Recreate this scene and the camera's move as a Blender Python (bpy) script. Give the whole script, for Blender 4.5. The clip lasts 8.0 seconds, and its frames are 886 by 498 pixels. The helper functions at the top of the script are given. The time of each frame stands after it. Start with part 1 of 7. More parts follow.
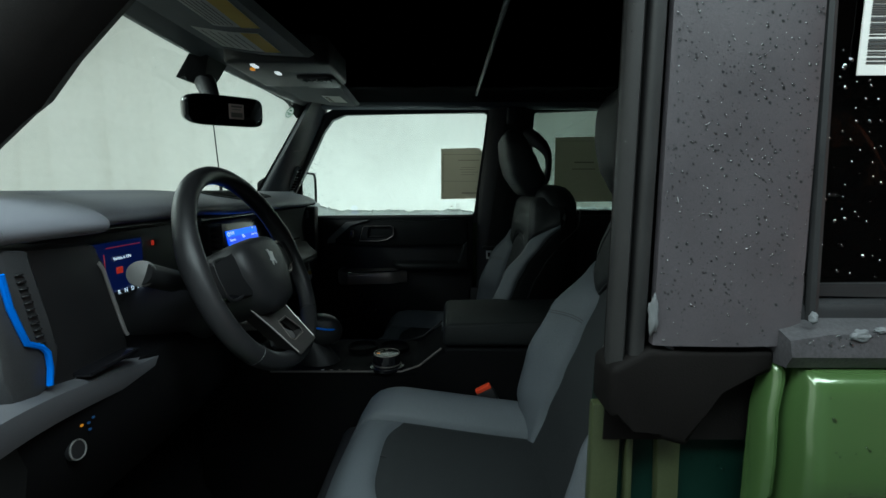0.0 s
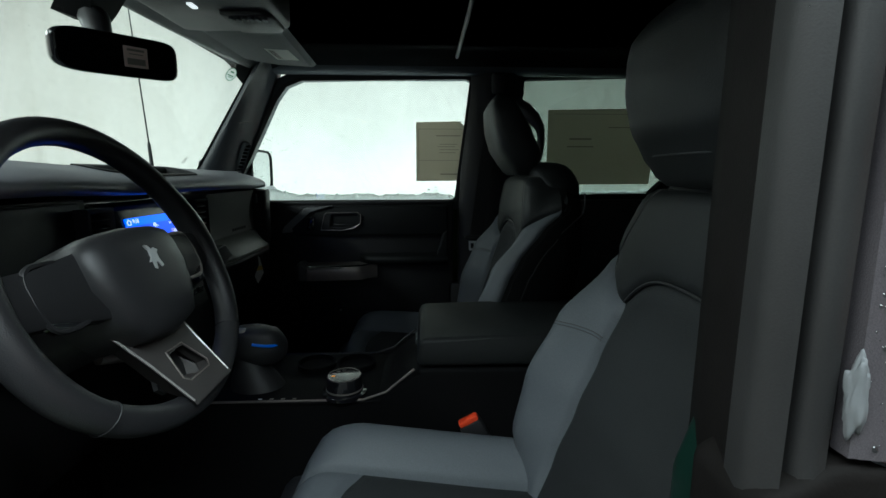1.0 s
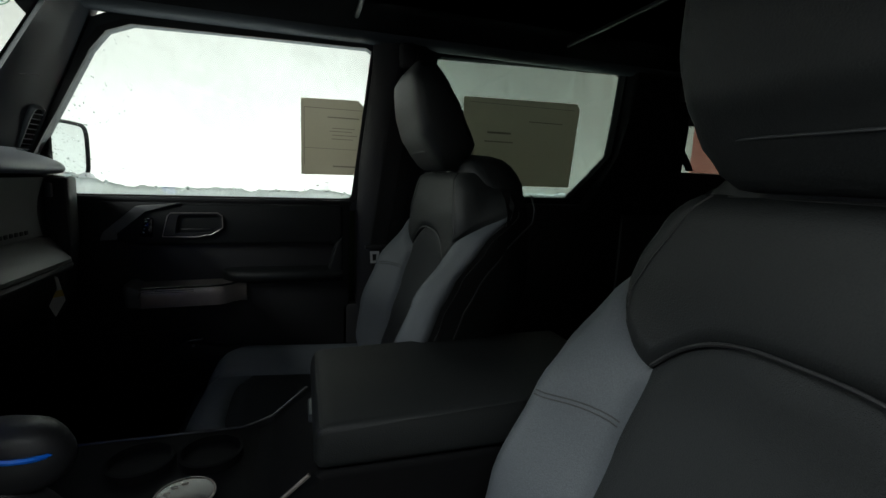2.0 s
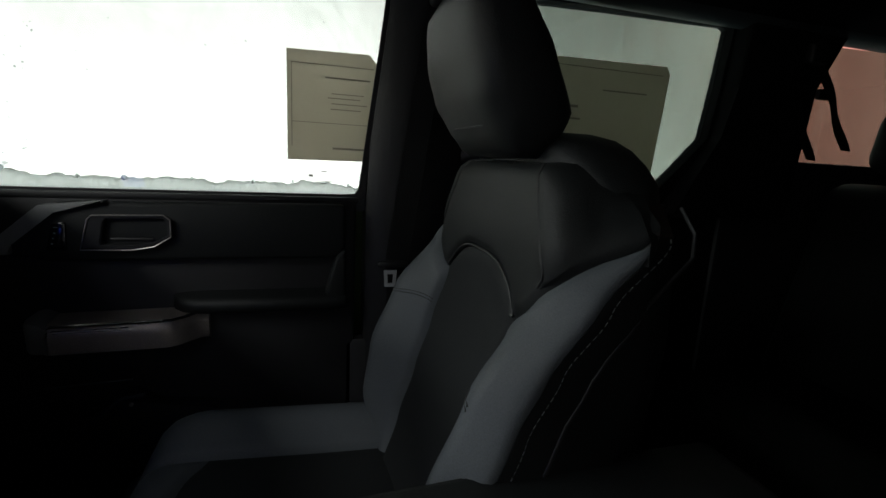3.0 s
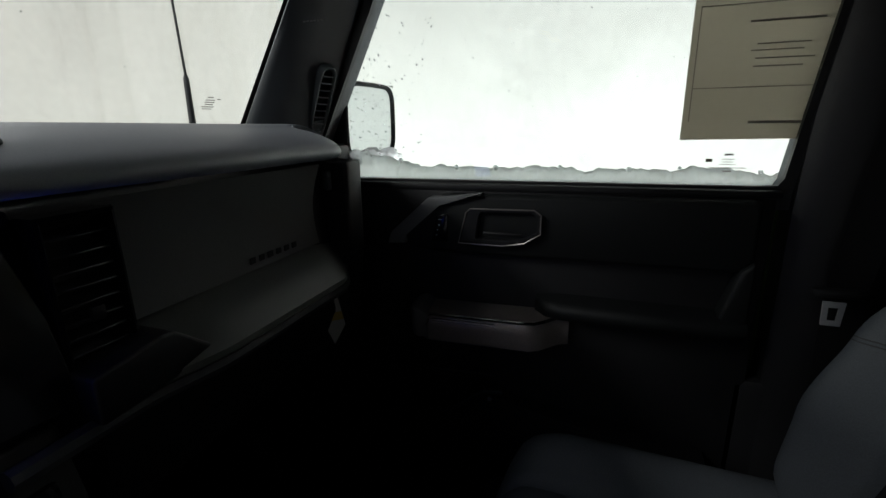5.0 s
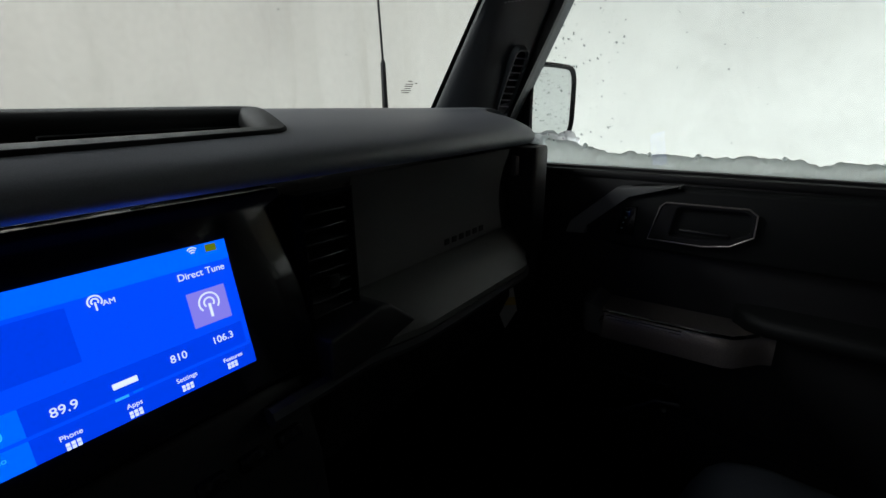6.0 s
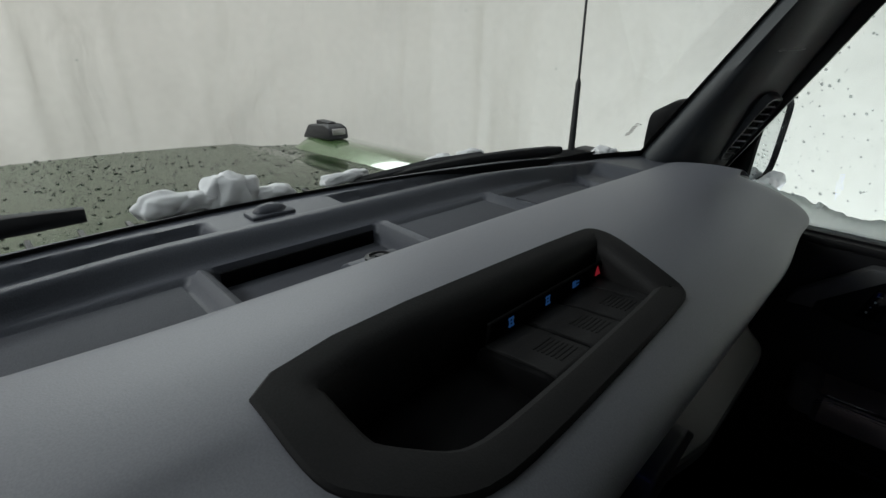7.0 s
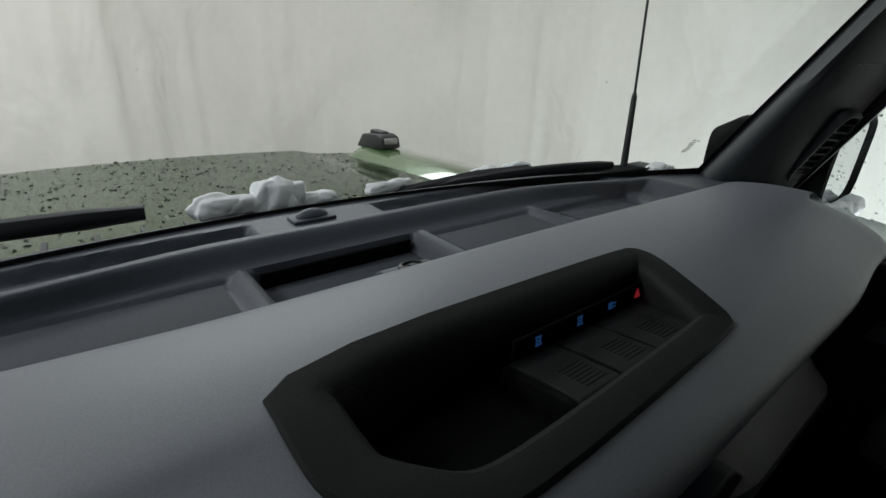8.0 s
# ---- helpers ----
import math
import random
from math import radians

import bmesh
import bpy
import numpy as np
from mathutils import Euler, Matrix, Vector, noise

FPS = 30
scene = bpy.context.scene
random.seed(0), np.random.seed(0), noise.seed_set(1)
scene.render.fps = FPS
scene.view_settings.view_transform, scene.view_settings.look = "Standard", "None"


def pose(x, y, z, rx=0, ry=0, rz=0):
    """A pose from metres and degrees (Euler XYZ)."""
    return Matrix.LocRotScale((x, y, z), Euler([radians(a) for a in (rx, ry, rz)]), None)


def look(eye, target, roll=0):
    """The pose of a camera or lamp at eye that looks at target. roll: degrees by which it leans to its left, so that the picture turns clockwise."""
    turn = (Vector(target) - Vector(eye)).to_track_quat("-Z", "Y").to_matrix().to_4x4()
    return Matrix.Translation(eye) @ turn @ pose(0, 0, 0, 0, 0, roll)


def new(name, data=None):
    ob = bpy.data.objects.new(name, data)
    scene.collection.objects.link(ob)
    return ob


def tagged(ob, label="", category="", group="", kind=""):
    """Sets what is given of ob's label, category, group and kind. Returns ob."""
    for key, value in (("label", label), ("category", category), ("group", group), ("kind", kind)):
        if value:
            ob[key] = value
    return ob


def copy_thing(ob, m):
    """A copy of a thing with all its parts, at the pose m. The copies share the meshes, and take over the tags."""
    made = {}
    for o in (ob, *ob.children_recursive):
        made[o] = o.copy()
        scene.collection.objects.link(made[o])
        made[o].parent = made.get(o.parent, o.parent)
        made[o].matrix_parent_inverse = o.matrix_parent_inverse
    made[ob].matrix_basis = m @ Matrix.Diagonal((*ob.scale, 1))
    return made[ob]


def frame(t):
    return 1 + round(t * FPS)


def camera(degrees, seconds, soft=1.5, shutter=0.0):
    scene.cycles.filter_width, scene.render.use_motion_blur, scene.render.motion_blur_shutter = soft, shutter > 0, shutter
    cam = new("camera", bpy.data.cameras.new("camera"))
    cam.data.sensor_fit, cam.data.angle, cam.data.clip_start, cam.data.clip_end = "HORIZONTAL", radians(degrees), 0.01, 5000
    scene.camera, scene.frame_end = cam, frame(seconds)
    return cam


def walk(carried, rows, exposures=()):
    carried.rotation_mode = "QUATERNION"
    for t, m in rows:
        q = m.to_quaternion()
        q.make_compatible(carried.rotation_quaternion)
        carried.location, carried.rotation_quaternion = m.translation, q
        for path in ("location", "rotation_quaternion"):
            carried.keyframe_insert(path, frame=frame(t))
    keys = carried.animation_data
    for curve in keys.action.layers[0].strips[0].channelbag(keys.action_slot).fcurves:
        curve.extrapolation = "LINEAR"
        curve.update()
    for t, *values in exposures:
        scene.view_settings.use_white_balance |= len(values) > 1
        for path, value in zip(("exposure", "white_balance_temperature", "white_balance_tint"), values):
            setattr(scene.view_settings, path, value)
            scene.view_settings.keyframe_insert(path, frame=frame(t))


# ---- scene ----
cam = camera(87.8, 8.0)
PATH = [
    (0, (0.012, -0.013, 1.426), (-0.001, 1.969, 1.16), 0.0),
    (0.5, (0.023, 0.146, 1.417), (-0.136, 2.116, 1.11), -0.0),
    (1, (0.023, 0.249, 1.399), (0.099, 2.222, 1.081), 0.1),
    (1.5, (0.002, 0.384, 1.392), (0.372, 2.326, 1.089), 0.5),
    (1.7, (-0.011, 0.459, 1.383), (0.478, 2.375, 1.082), 1.3),
    (2.8, (0.03, 0.886, 1.394), (0.671, 2.748, 1.04), 3.3),
    (3, (0.035, 0.97, 1.391), (0.588, 2.854, 1.011), 3.1),
    (3.5, (-0.013, 1.089, 1.402), (0.337, 3.014, 0.988), 2.5),
    (4, (-0.043, 1.134, 1.398), (0.047, 3.079, 0.941), 0.8),
    (4.5, (-0.051, 1.148, 1.396), (-0.298, 3.069, 0.9), 0.1),
    (5, (-0.113, 1.146, 1.409), (-0.757, 2.963, 0.876), -0.9),
    (5.2, (-0.139, 1.138, 1.4), (-0.907, 2.901, 0.85), -0.8),
    (6.3, (-0.238, 1.113, 1.445), (-1.466, 2.541, 0.774), 0.1),
    (6.5, (-0.311, 1.087, 1.492), (-1.564, 2.461, 0.753), 1.3),
    (7, (-0.427, 1.022, 1.55), (-1.705, 2.341, 0.757), 2.3),
    (7.5, (-0.443, 1.019, 1.559), (-1.778, 2.28, 0.766), 2.5),
    (8, (-0.421, 1.034, 1.55), (-1.855, 2.204, 0.792), 2.5),
]
EXPOSURES = [(0.0, -1.15, 5800, -6), (0.5, -0.9, 5850, -4), (1.0, -0.75, 5900, -1), (1.5, -0.65, 6100, 3), (3.0, -0.45, 6400, 11), (4.5, -0.55, 6400, 12), (5.0, -0.85, 6350, 13), (6.3, -1.2, 6280, 13), (7.0, -1.32, 6280, 13), (8.0, -1.38, 6280, 13)]
walk(cam, [(t, look(eye, target, roll)) for t, eye, target, roll in PATH], EXPOSURES)

# ---- light ----
world = bpy.data.worlds.new("tent_world")
scene.world = world
world.use_nodes = True
world.node_tree.nodes["Background"].inputs[0].default_value = (0.8, 0.85, 0.9, 1)
world.node_tree.nodes["Background"].inputs[1].default_value = 0.0
CY = 1.21          # centre line of the vehicle


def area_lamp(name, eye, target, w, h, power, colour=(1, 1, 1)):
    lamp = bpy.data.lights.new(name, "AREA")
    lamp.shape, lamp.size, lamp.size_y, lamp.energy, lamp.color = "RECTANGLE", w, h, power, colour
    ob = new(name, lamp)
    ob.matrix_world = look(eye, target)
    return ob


# Unseen lamps, added to wash the curtains and fill the cabin.
area_lamp("unseen_wash_front", (-1.25, -0.55, 2.7), (-3.30, -0.60, 2.3), 5.0, 0.4, 212, (1.0, 0.99, 0.97))
area_lamp("unseen_wash_side", (0.5, 2.25, 0.35), (0.5, 3.3, 2.3), 4.4, 0.4, 155, (0.93, 0.98, 1.0))
area_lamp("unseen_fill_open_side", (0.05, -0.42, 2.7), (0.05, -0.62, 0.0), 3.0, 0.5, 155, (0.96, 1.0, 1.0))
# Unseen as well; placed by the shadow line on the passenger seat.
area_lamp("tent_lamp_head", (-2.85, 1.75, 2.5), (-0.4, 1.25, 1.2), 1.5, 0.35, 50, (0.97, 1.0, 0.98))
# Added fill for the dash top and the hood.
area_lamp("unseen_fill_hood", (-1.85, -0.05, 2.72), (-1.65, -0.05, 0.0), 1.5, 0.35, 62, (1.0, 0.99, 0.97))
# Added fill that reaches the door pull through the side window.
area_lamp("unseen_fill_passenger", (-0.25, 2.10, 2.78), (-0.25, 2.13, 0.0), 2.2, 0.12, 15, (0.93, 0.98, 1.0))
area_lamp("unseen_wash_rear", (2.3, 1.2, 2.7), (3.4, 1.2, 1.0), 4.0, 0.4, 60, (1.0, 0.97, 0.92))


# ---- mesh tools ----
def part(name, bm, material, parent=None, label="", angle=38, kind=""):
    bmesh.ops.recalc_face_normals(bm, faces=bm.faces[:])
    me = bpy.data.meshes.new(name)
    bm.to_mesh(me)
    bm.free()
    me.polygons.foreach_set("use_smooth", [True] * len(me.polygons))
    me.set_sharp_from_angle(angle=radians(angle))
    me.materials.append(material)
    ob = new(name, me)
    if parent:
        ob.parent = parent
    return tagged(ob, label=label, kind=kind)


def thing(name, label, category, at=(0, 0, 0), group="", kind=""):
    ob = new(name)
    ob.empty_display_size = 0.05
    ob.location = at
    return tagged(ob, label, category, group, kind)


def box(bm, c, s, r=0.004, seg=2, m=None):
    res = bmesh.ops.create_cube(bm, size=1)
    vs = res["verts"]
    for v in vs:
        v.co = Vector((v.co.x * s[0], v.co.y * s[1], v.co.z * s[2]))
    if r > 0:
        es = list({e for v in vs for e in v.link_edges})
        out = bmesh.ops.bevel(bm, geom=es, offset=min(r, 0.49 * min(s)), segments=seg, profile=0.5, affect="EDGES")
        vs = list({v for f in out["faces"] for v in f.verts} | {v for v in vs if v.is_valid})
    t = Matrix.Translation(c) @ (m or Matrix())
    for v in vs:
        v.co = t @ v.co
    return vs


def prism(bm, poly, axis, a, b, r=0.0, seg=2):
    """A polygon in the two other axes, drawn out along axis from a to b."""
    k = "xyz".index(axis)

    def at(p, h):
        q = list(p)
        q.insert(k, h)
        return q
    lo = [bm.verts.new(at(p, a)) for p in poly]
    hi = [bm.verts.new(at(p, b)) for p in poly]
    n = len(poly)
    fs = [bm.faces.new(lo), bm.faces.new(hi[::-1])]
    for i in range(n):
        fs.append(bm.faces.new((lo[i], lo[(i + 1) % n], hi[(i + 1) % n], hi[i])))
    if r > 0:
        es = list({e for f in fs for e in f.edges})
        bmesh.ops.bevel(bm, geom=es, offset=r, segments=seg, profile=0.5, affect="EDGES")


def loft(bm, rings, close=True, cap=True):
    vr = [[bm.verts.new(p) for p in ring] for ring in rings]
    n = len(rings[0])
    for a, b in zip(vr, vr[1:]):
        for i in range(n if close else n - 1):
            j = (i + 1) % n
            bm.faces.new((a[i], a[j], b[j], b[i]))
    if cap and close:
        bm.faces.new(vr[0][::-1])
        bm.faces.new(vr[-1])
    return vr


def tube(bm, pts, r, n=10, closed=False, flat=1.0):
    """A round bar along points; r: one radius or one for each point."""
    pts = [Vector(p) for p in pts]
    rings, m = [], len(pts)
    side = None
    for i, p in enumerate(pts):
        a = pts[(i - 1) % m] if closed or i else p
        b = pts[(i + 1) % m] if closed or i < m - 1 else p
        d = (b - a).normalized()
        if side is None:
            side = d.orthogonal().normalized()
        side = (side - d * side.dot(d)).normalized()
        up = d.cross(side)
        rr = r[i] if isinstance(r, (list, tuple)) else r
        rings.append([p + rr * (math.cos(2 * math.pi * k / n) * side + flat * math.sin(2 * math.pi * k / n) * up) for k in range(n)])
    if closed:
        rings.append(rings[0])
        loft(bm, rings, cap=False)
        bmesh.ops.remove_doubles(bm, verts=bm.verts[:], dist=1e-6)
    else:
        loft(bm, rings)


def turned(bm, prof, m=None, n=28, cap=True):
    """A turned body: (radius, height) along its own z."""
    m = m or Matrix()
    rings = [[m @ Vector((max(r, 1e-4) * math.cos(2 * math.pi * k / n), max(r, 1e-4) * math.sin(2 * math.pi * k / n), h)) for k in range(n)] for r, h in prof]
    loft(bm, rings, cap=cap)


def sheet(bm, f, nu, nv, thick=0.0):
    g = [[bm.verts.new(f(i / nu, j / nv)) for j in range(nv + 1)] for i in range(nu + 1)]
    fs = [bm.faces.new((g[i][j], g[i + 1][j], g[i + 1][j + 1], g[i][j + 1])) for i in range(nu) for j in range(nv)]
    if thick:
        bmesh.ops.solidify(bm, geom=fs, thickness=thick)
    return g


def lerp(a, b, t):
    return a + (b - a) * t


def curve(keys, x):
    """Smooth value at x through (x, value) pairs."""
    if x <= keys[0][0]:
        return keys[0][1]
    for (a, p), (b, q) in zip(keys, keys[1:]):
        if x <= b:
            s = (x - a) / (b - a)
            return p + (q - p) * (s * s * (3 - 2 * s) * 0.5 + s * 0.5)
    return keys[-1][1]


def smooth(a, b, x):
    s = min(1, max(0, (x - a) / (b - a)))
    return s * s * (3 - 2 * s)


def bm_new():
    return bmesh.new()


def plane_rot(origin, ax, ay):
    """Matrix with local x, y along ax, ay."""
    ax, ay = Vector(ax).normalized(), Vector(ay).normalized()
    az = ax.cross(ay).normalized()
    ay = az.cross(ax)
    return Matrix.Translation(origin) @ Matrix((ax, ay, az)).transposed().to_4x4()


# ---- materials ----
def mat(name, colour, rough=0.6, metal=0.0, grain=0.0, scale=400.0, blot=0.12, blot_scale=6.0, spec=0.5, coat=0.0, rough_var=0.1, emit=None, emit_s=0.0, weave=0.0, alpha=None, trans=0.0):
    m = bpy.data.materials.new(name)
    m.use_nodes = True
    nt = m.node_tree
    bs = nt.nodes["Principled BSDF"]
    bs.inputs["Metallic"].default_value = metal
    bs.inputs["Specular IOR Level"].default_value = spec
    bs.inputs["Coat Weight"].default_value = coat
    bs.inputs["Coat Roughness"].default_value = 0.05
    tc = nt.nodes.new("ShaderNodeTexCoord")
    big = nt.nodes.new("ShaderNodeTexNoise")
    big.inputs["Scale"].default_value = blot_scale
    big.inputs["Detail"].default_value = 5
    nt.links.new(tc.outputs["Object"], big.inputs["Vector"])
    fine = nt.nodes.new("ShaderNodeTexNoise")
    fine.inputs["Scale"].default_value = scale
    fine.inputs["Detail"].default_value = 3
    nt.links.new(tc.outputs["Object"], fine.inputs["Vector"])
    mul = nt.nodes.new("ShaderNodeMapRange")
    mul.inputs["From Min"].default_value, mul.inputs["From Max"].default_value = 0.25, 0.75
    mul.inputs["To Min"].default_value, mul.inputs["To Max"].default_value = 1 - blot, 1 + blot
    nt.links.new(big.outputs["Fac"], mul.inputs["Value"])
    mul2 = nt.nodes.new("ShaderNodeMapRange")
    mul2.inputs["From Min"].default_value, mul2.inputs["From Max"].default_value = 0.3, 0.7
    mul2.inputs["To Min"].default_value, mul2.inputs["To Max"].default_value = 1 - 0.5 * blot - grain * 0.4, 1 + 0.5 * blot + grain * 0.4
    nt.links.new(fine.outputs["Fac"], mul2.inputs["Value"])
    both = nt.nodes.new("ShaderNodeMath")
    both.operation = "MULTIPLY"
    nt.links.new(mul.outputs[0], both.inputs[0])
    nt.links.new(mul2.outputs[0], both.inputs[1])
    mix = nt.nodes.new("ShaderNodeVectorMath")
    mix.operation = "SCALE"
    mix.inputs[0].default_value = colour[:3]
    nt.links.new(both.outputs[0], mix.inputs["Scale"])
    nt.links.new(mix.outputs[0], bs.inputs["Base Color"])
    rr = nt.nodes.new("ShaderNodeMapRange")
    rr.inputs["To Min"].default_value, rr.inputs["To Max"].default_value = max(0.02, rough - rough_var), min(1, rough + rough_var)
    nt.links.new(big.outputs["Fac"], rr.inputs["Value"])
    nt.links.new(rr.outputs[0], bs.inputs["Roughness"])
    if grain or weave:
        bump = nt.nodes.new("ShaderNodeBump")
        bump.inputs["Strength"].default_value = grain + weave
        bump.inputs["Distance"].default_value = 0.0012
        src = fine.outputs["Fac"]
        if weave:
            wv = nt.nodes.new("ShaderNodeTexVoronoi")
            wv.inputs["Scale"].default_value = scale
            nt.links.new(tc.outputs["Object"], wv.inputs["Vector"])
            src = wv.outputs["Distance"]
        nt.links.new(src, bump.inputs["Height"])
        nt.links.new(bump.outputs[0], bs.inputs["Normal"])
    if emit:
        bs.inputs["Emission Color"].default_value = (*emit, 1)
        bs.inputs["Emission Strength"].default_value = emit_s
    return m


def glass_mat(name, tint, least=0.035, rough=0.0):
    """A thin pane: it lets light through with its tint and mirrors by Fresnel."""
    m = bpy.data.materials.new(name)
    m.use_nodes = True
    nt = m.node_tree
    nt.nodes.clear()
    out = nt.nodes.new("ShaderNodeOutputMaterial")
    tr = nt.nodes.new("ShaderNodeBsdfTransparent")
    tr.inputs[0].default_value = (*tint, 1)
    gl = nt.nodes.new("ShaderNodeBsdfGlossy")
    gl.inputs["Roughness"].default_value = rough
    lw = nt.nodes.new("ShaderNodeLayerWeight")
    lw.inputs["Blend"].default_value = 0.5
    pw = nt.nodes.new("ShaderNodeMath")
    pw.operation = "POWER"
    pw.inputs[1].default_value = 5.0
    nt.links.new(lw.outputs["Facing"], pw.inputs[0])
    fr = nt.nodes.new("ShaderNodeMapRange")
    fr.inputs["To Min"].default_value, fr.inputs["To Max"].default_value = least, 0.9
    nt.links.new(pw.outputs[0], fr.inputs["Value"])
    mx = nt.nodes.new("ShaderNodeMixShader")
    nt.links.new(fr.outputs[0], mx.inputs[0])
    nt.links.new(tr.outputs[0], mx.inputs[1])
    nt.links.new(gl.outputs[0], mx.inputs[2])
    nt.links.new(mx.outputs[0], out.inputs[0])
    return m


def paper_mat(name, colour, through_share=0.5):
    """Paper or cloth that light shines through."""
    m = mat(name, colour, 0.85, blot=0.06, blot_scale=9, scale=120)
    nt = m.node_tree
    bs = nt.nodes["Principled BSDF"]
    out = nt.nodes["Material Output"]
    tl = nt.nodes.new("ShaderNodeBsdfTranslucent")
    tl.inputs[0].default_value = (*colour, 1)
    mx = nt.nodes.new("ShaderNodeMixShader")
    mx.inputs[0].default_value = through_share
    nt.links.new(bs.outputs[0], mx.inputs[1])
    nt.links.new(tl.outputs[0], mx.inputs[2])
    nt.links.new(mx.outputs[0], out.inputs[0])
    return m


def cloth_mat(name, colour, wrinkle=0.35, stain=0.05):
    """Hung fabric: soft wrinkles as bump and faint stains."""
    m = mat(name, colour, 0.9, blot=stain, blot_scale=1.3, scale=30, spec=0.1)
    nt = m.node_tree
    bs = nt.nodes["Principled BSDF"]
    tc = nt.nodes.new("ShaderNodeTexCoord")
    mp = nt.nodes.new("ShaderNodeMapping")
    mp.inputs["Scale"].default_value = (1.0, 1.0, 0.6)
    nz = nt.nodes.new("ShaderNodeTexNoise")
    nz.inputs["Scale"].default_value, nz.inputs["Detail"].default_value, nz.inputs["Distortion"].default_value = 2.6, 3.5, 0.6
    bp = nt.nodes.new("ShaderNodeBump")
    bp.inputs["Strength"].default_value, bp.inputs["Distance"].default_value = wrinkle, 0.09
    nt.links.new(tc.outputs["Object"], mp.inputs["Vector"])
    nt.links.new(mp.outputs[0], nz.inputs["Vector"])
    nt.links.new(nz.outputs["Fac"], bp.inputs["Height"])
    nt.links.new(bp.outputs[0], bs.inputs["Normal"])
    return m


def glow(name, colour, strength):
    m = bpy.data.materials.new(name)
    m.use_nodes = True
    bs = m.node_tree.nodes["Principled BSDF"]
    bs.inputs["Base Color"].default_value = (0.01, 0.01, 0.01, 1)
    bs.inputs["Roughness"].default_value = 0.3
    bs.inputs["Emission Color"].default_value = (*colour, 1)
    bs.inputs["Emission Strength"].default_value = strength
    return m


PAD = mat("soft_dash_skin", (0.205, 0.212, 0.240), 0.47, grain=0.14, scale=1100, blot=0.05, blot_scale=3)
DASH_DARK = mat("dark_dash_plastic", (0.050, 0.052, 0.056), 0.55, grain=0.3, scale=1100, blot=0.08)
TRAY = mat("tray_plastic", (0.080, 0.086, 0.104), 0.48, grain=0.25, scale=1000, blot=0.06)
MAT_RUBBER = mat("tray_rubber_mat", (0.062, 0.066, 0.08), 0.75, grain=0.4, scale=1500, blot=0.06)
BLACK = mat("black_plastic", (0.014, 0.014, 0.0155), 0.5, grain=0.25, scale=900, blot=0.1)
GLOSSY = mat("piano_black", (0.008, 0.008, 0.01), 0.15, blot=0.1, coat=0.4)
HEADLINER = mat("headliner_cloth", (0.011, 0.011, 0.012), 0.95, grain=0.3, scale=700, spec=0.1)
PILLAR = mat("pillar_trim", (0.034, 0.04, 0.046), 0.55, grain=0.25, scale=900, blot=0.08)
GREY_CLOTH = mat("grey_seat_vinyl", (0.092, 0.102, 0.113), 0.6, grain=0.3, scale=700, blot=0.06, blot_scale=8)
DARK_CLOTH = mat("dark_seat_cloth", (0.0115, 0.0135, 0.0145), 0.8, weave=0.6, scale=900, blot=0.12, blot_scale=10)
DARK_VINYL = mat("dark_seat_vinyl", (0.0115, 0.013, 0.0135), 0.58, grain=0.35, scale=600, blot=0.1, spec=0.35)
LEATHER = mat("wheel_leather", (0.02, 0.02, 0.022), 0.42, grain=0.3, scale=900, blot=0.12)
HUB = mat("airbag_skin", (0.022, 0.022, 0.024), 0.42, grain=0.25, scale=900, blot=0.15)
SATIN = mat("satin_trim", (0.34, 0.33, 0.32), 0.36, metal=0.5, blot=0.08)
DOOR_SATIN = mat("door_handle_satin", (0.42, 0.38, 0.37), 0.36, metal=0.55, blot=0.08)
GRIP_FACE = mat("padded_grip_face", (0.46, 0.40, 0.36), 0.40, metal=0.4, grain=0.3, scale=700, blot=0.1)
SWITCH_MARK = mat("pale_switch_mark", (0.45, 0.6, 0.62), 0.5, blot=0.05)
BRONZE = mat("satin_bronze_trim", (0.22, 0.195, 0.18), 0.42, metal=0.6, blot=0.08)
CHROME = mat("chrome", (0.75, 0.76, 0.78), 0.12, metal=1.0, blot=0.05)
BLUE_TRIM = mat("blue_accent", (0.01, 0.2, 0.95), 0.4, blot=0.05)
RED_TRIM = mat("red_button", (0.85, 0.07, 0.02), 0.45, blot=0.05)
PAINT = mat("green_paint", (0.064, 0.120, 0.037), 0.22, metal=0.25, coat=1.0, blot=0.05, grain=0.05, scale=2500)
RUBBER = mat("weatherstrip_rubber", (0.015, 0.015, 0.016), 0.55, blot=0.2, blot_scale=20)
WET_PLASTIC = mat("wet_pillar_cover", (0.070, 0.063, 0.069), 0.42, grain=0.3, scale=1200, blot=0.12, blot_scale=12)
FLOOR_MAT = mat("carpet", (0.012, 0.012, 0.013), 0.95, grain=0.5, scale=500, spec=0.1)
# Floor colour lowered to cut the light bounced up into the cabin.
CONCRETE = mat("dimmed_booth_floor", (0.07, 0.07, 0.068), 0.7, grain=0.3, scale=40, blot=0.25, blot_scale=1.5)
SNOW = mat("wet_snow", (0.93, 0.94, 0.95), 0.7, blot=0.02, blot_scale=40, scale=200)
SNOW.node_tree.nodes["Principled BSDF"].inputs["Subsurface Weight"].default_value = 0.15
SNOW.node_tree.nodes["Principled BSDF"].inputs["Subsurface Radius"].default_value = (0.05, 0.05, 0.05)
SLUSH = paper_mat("slush", (0.93, 0.95, 0.95), 0.9)
ICE = paper_mat("clear_ice", (0.24, 0.25, 0.26), 0.4)
BELT_WET = mat("wet_belt_rubber", (0.05, 0.048, 0.052), 0.45, grain=0.3, scale=300, blot=0.25, blot_scale=25)
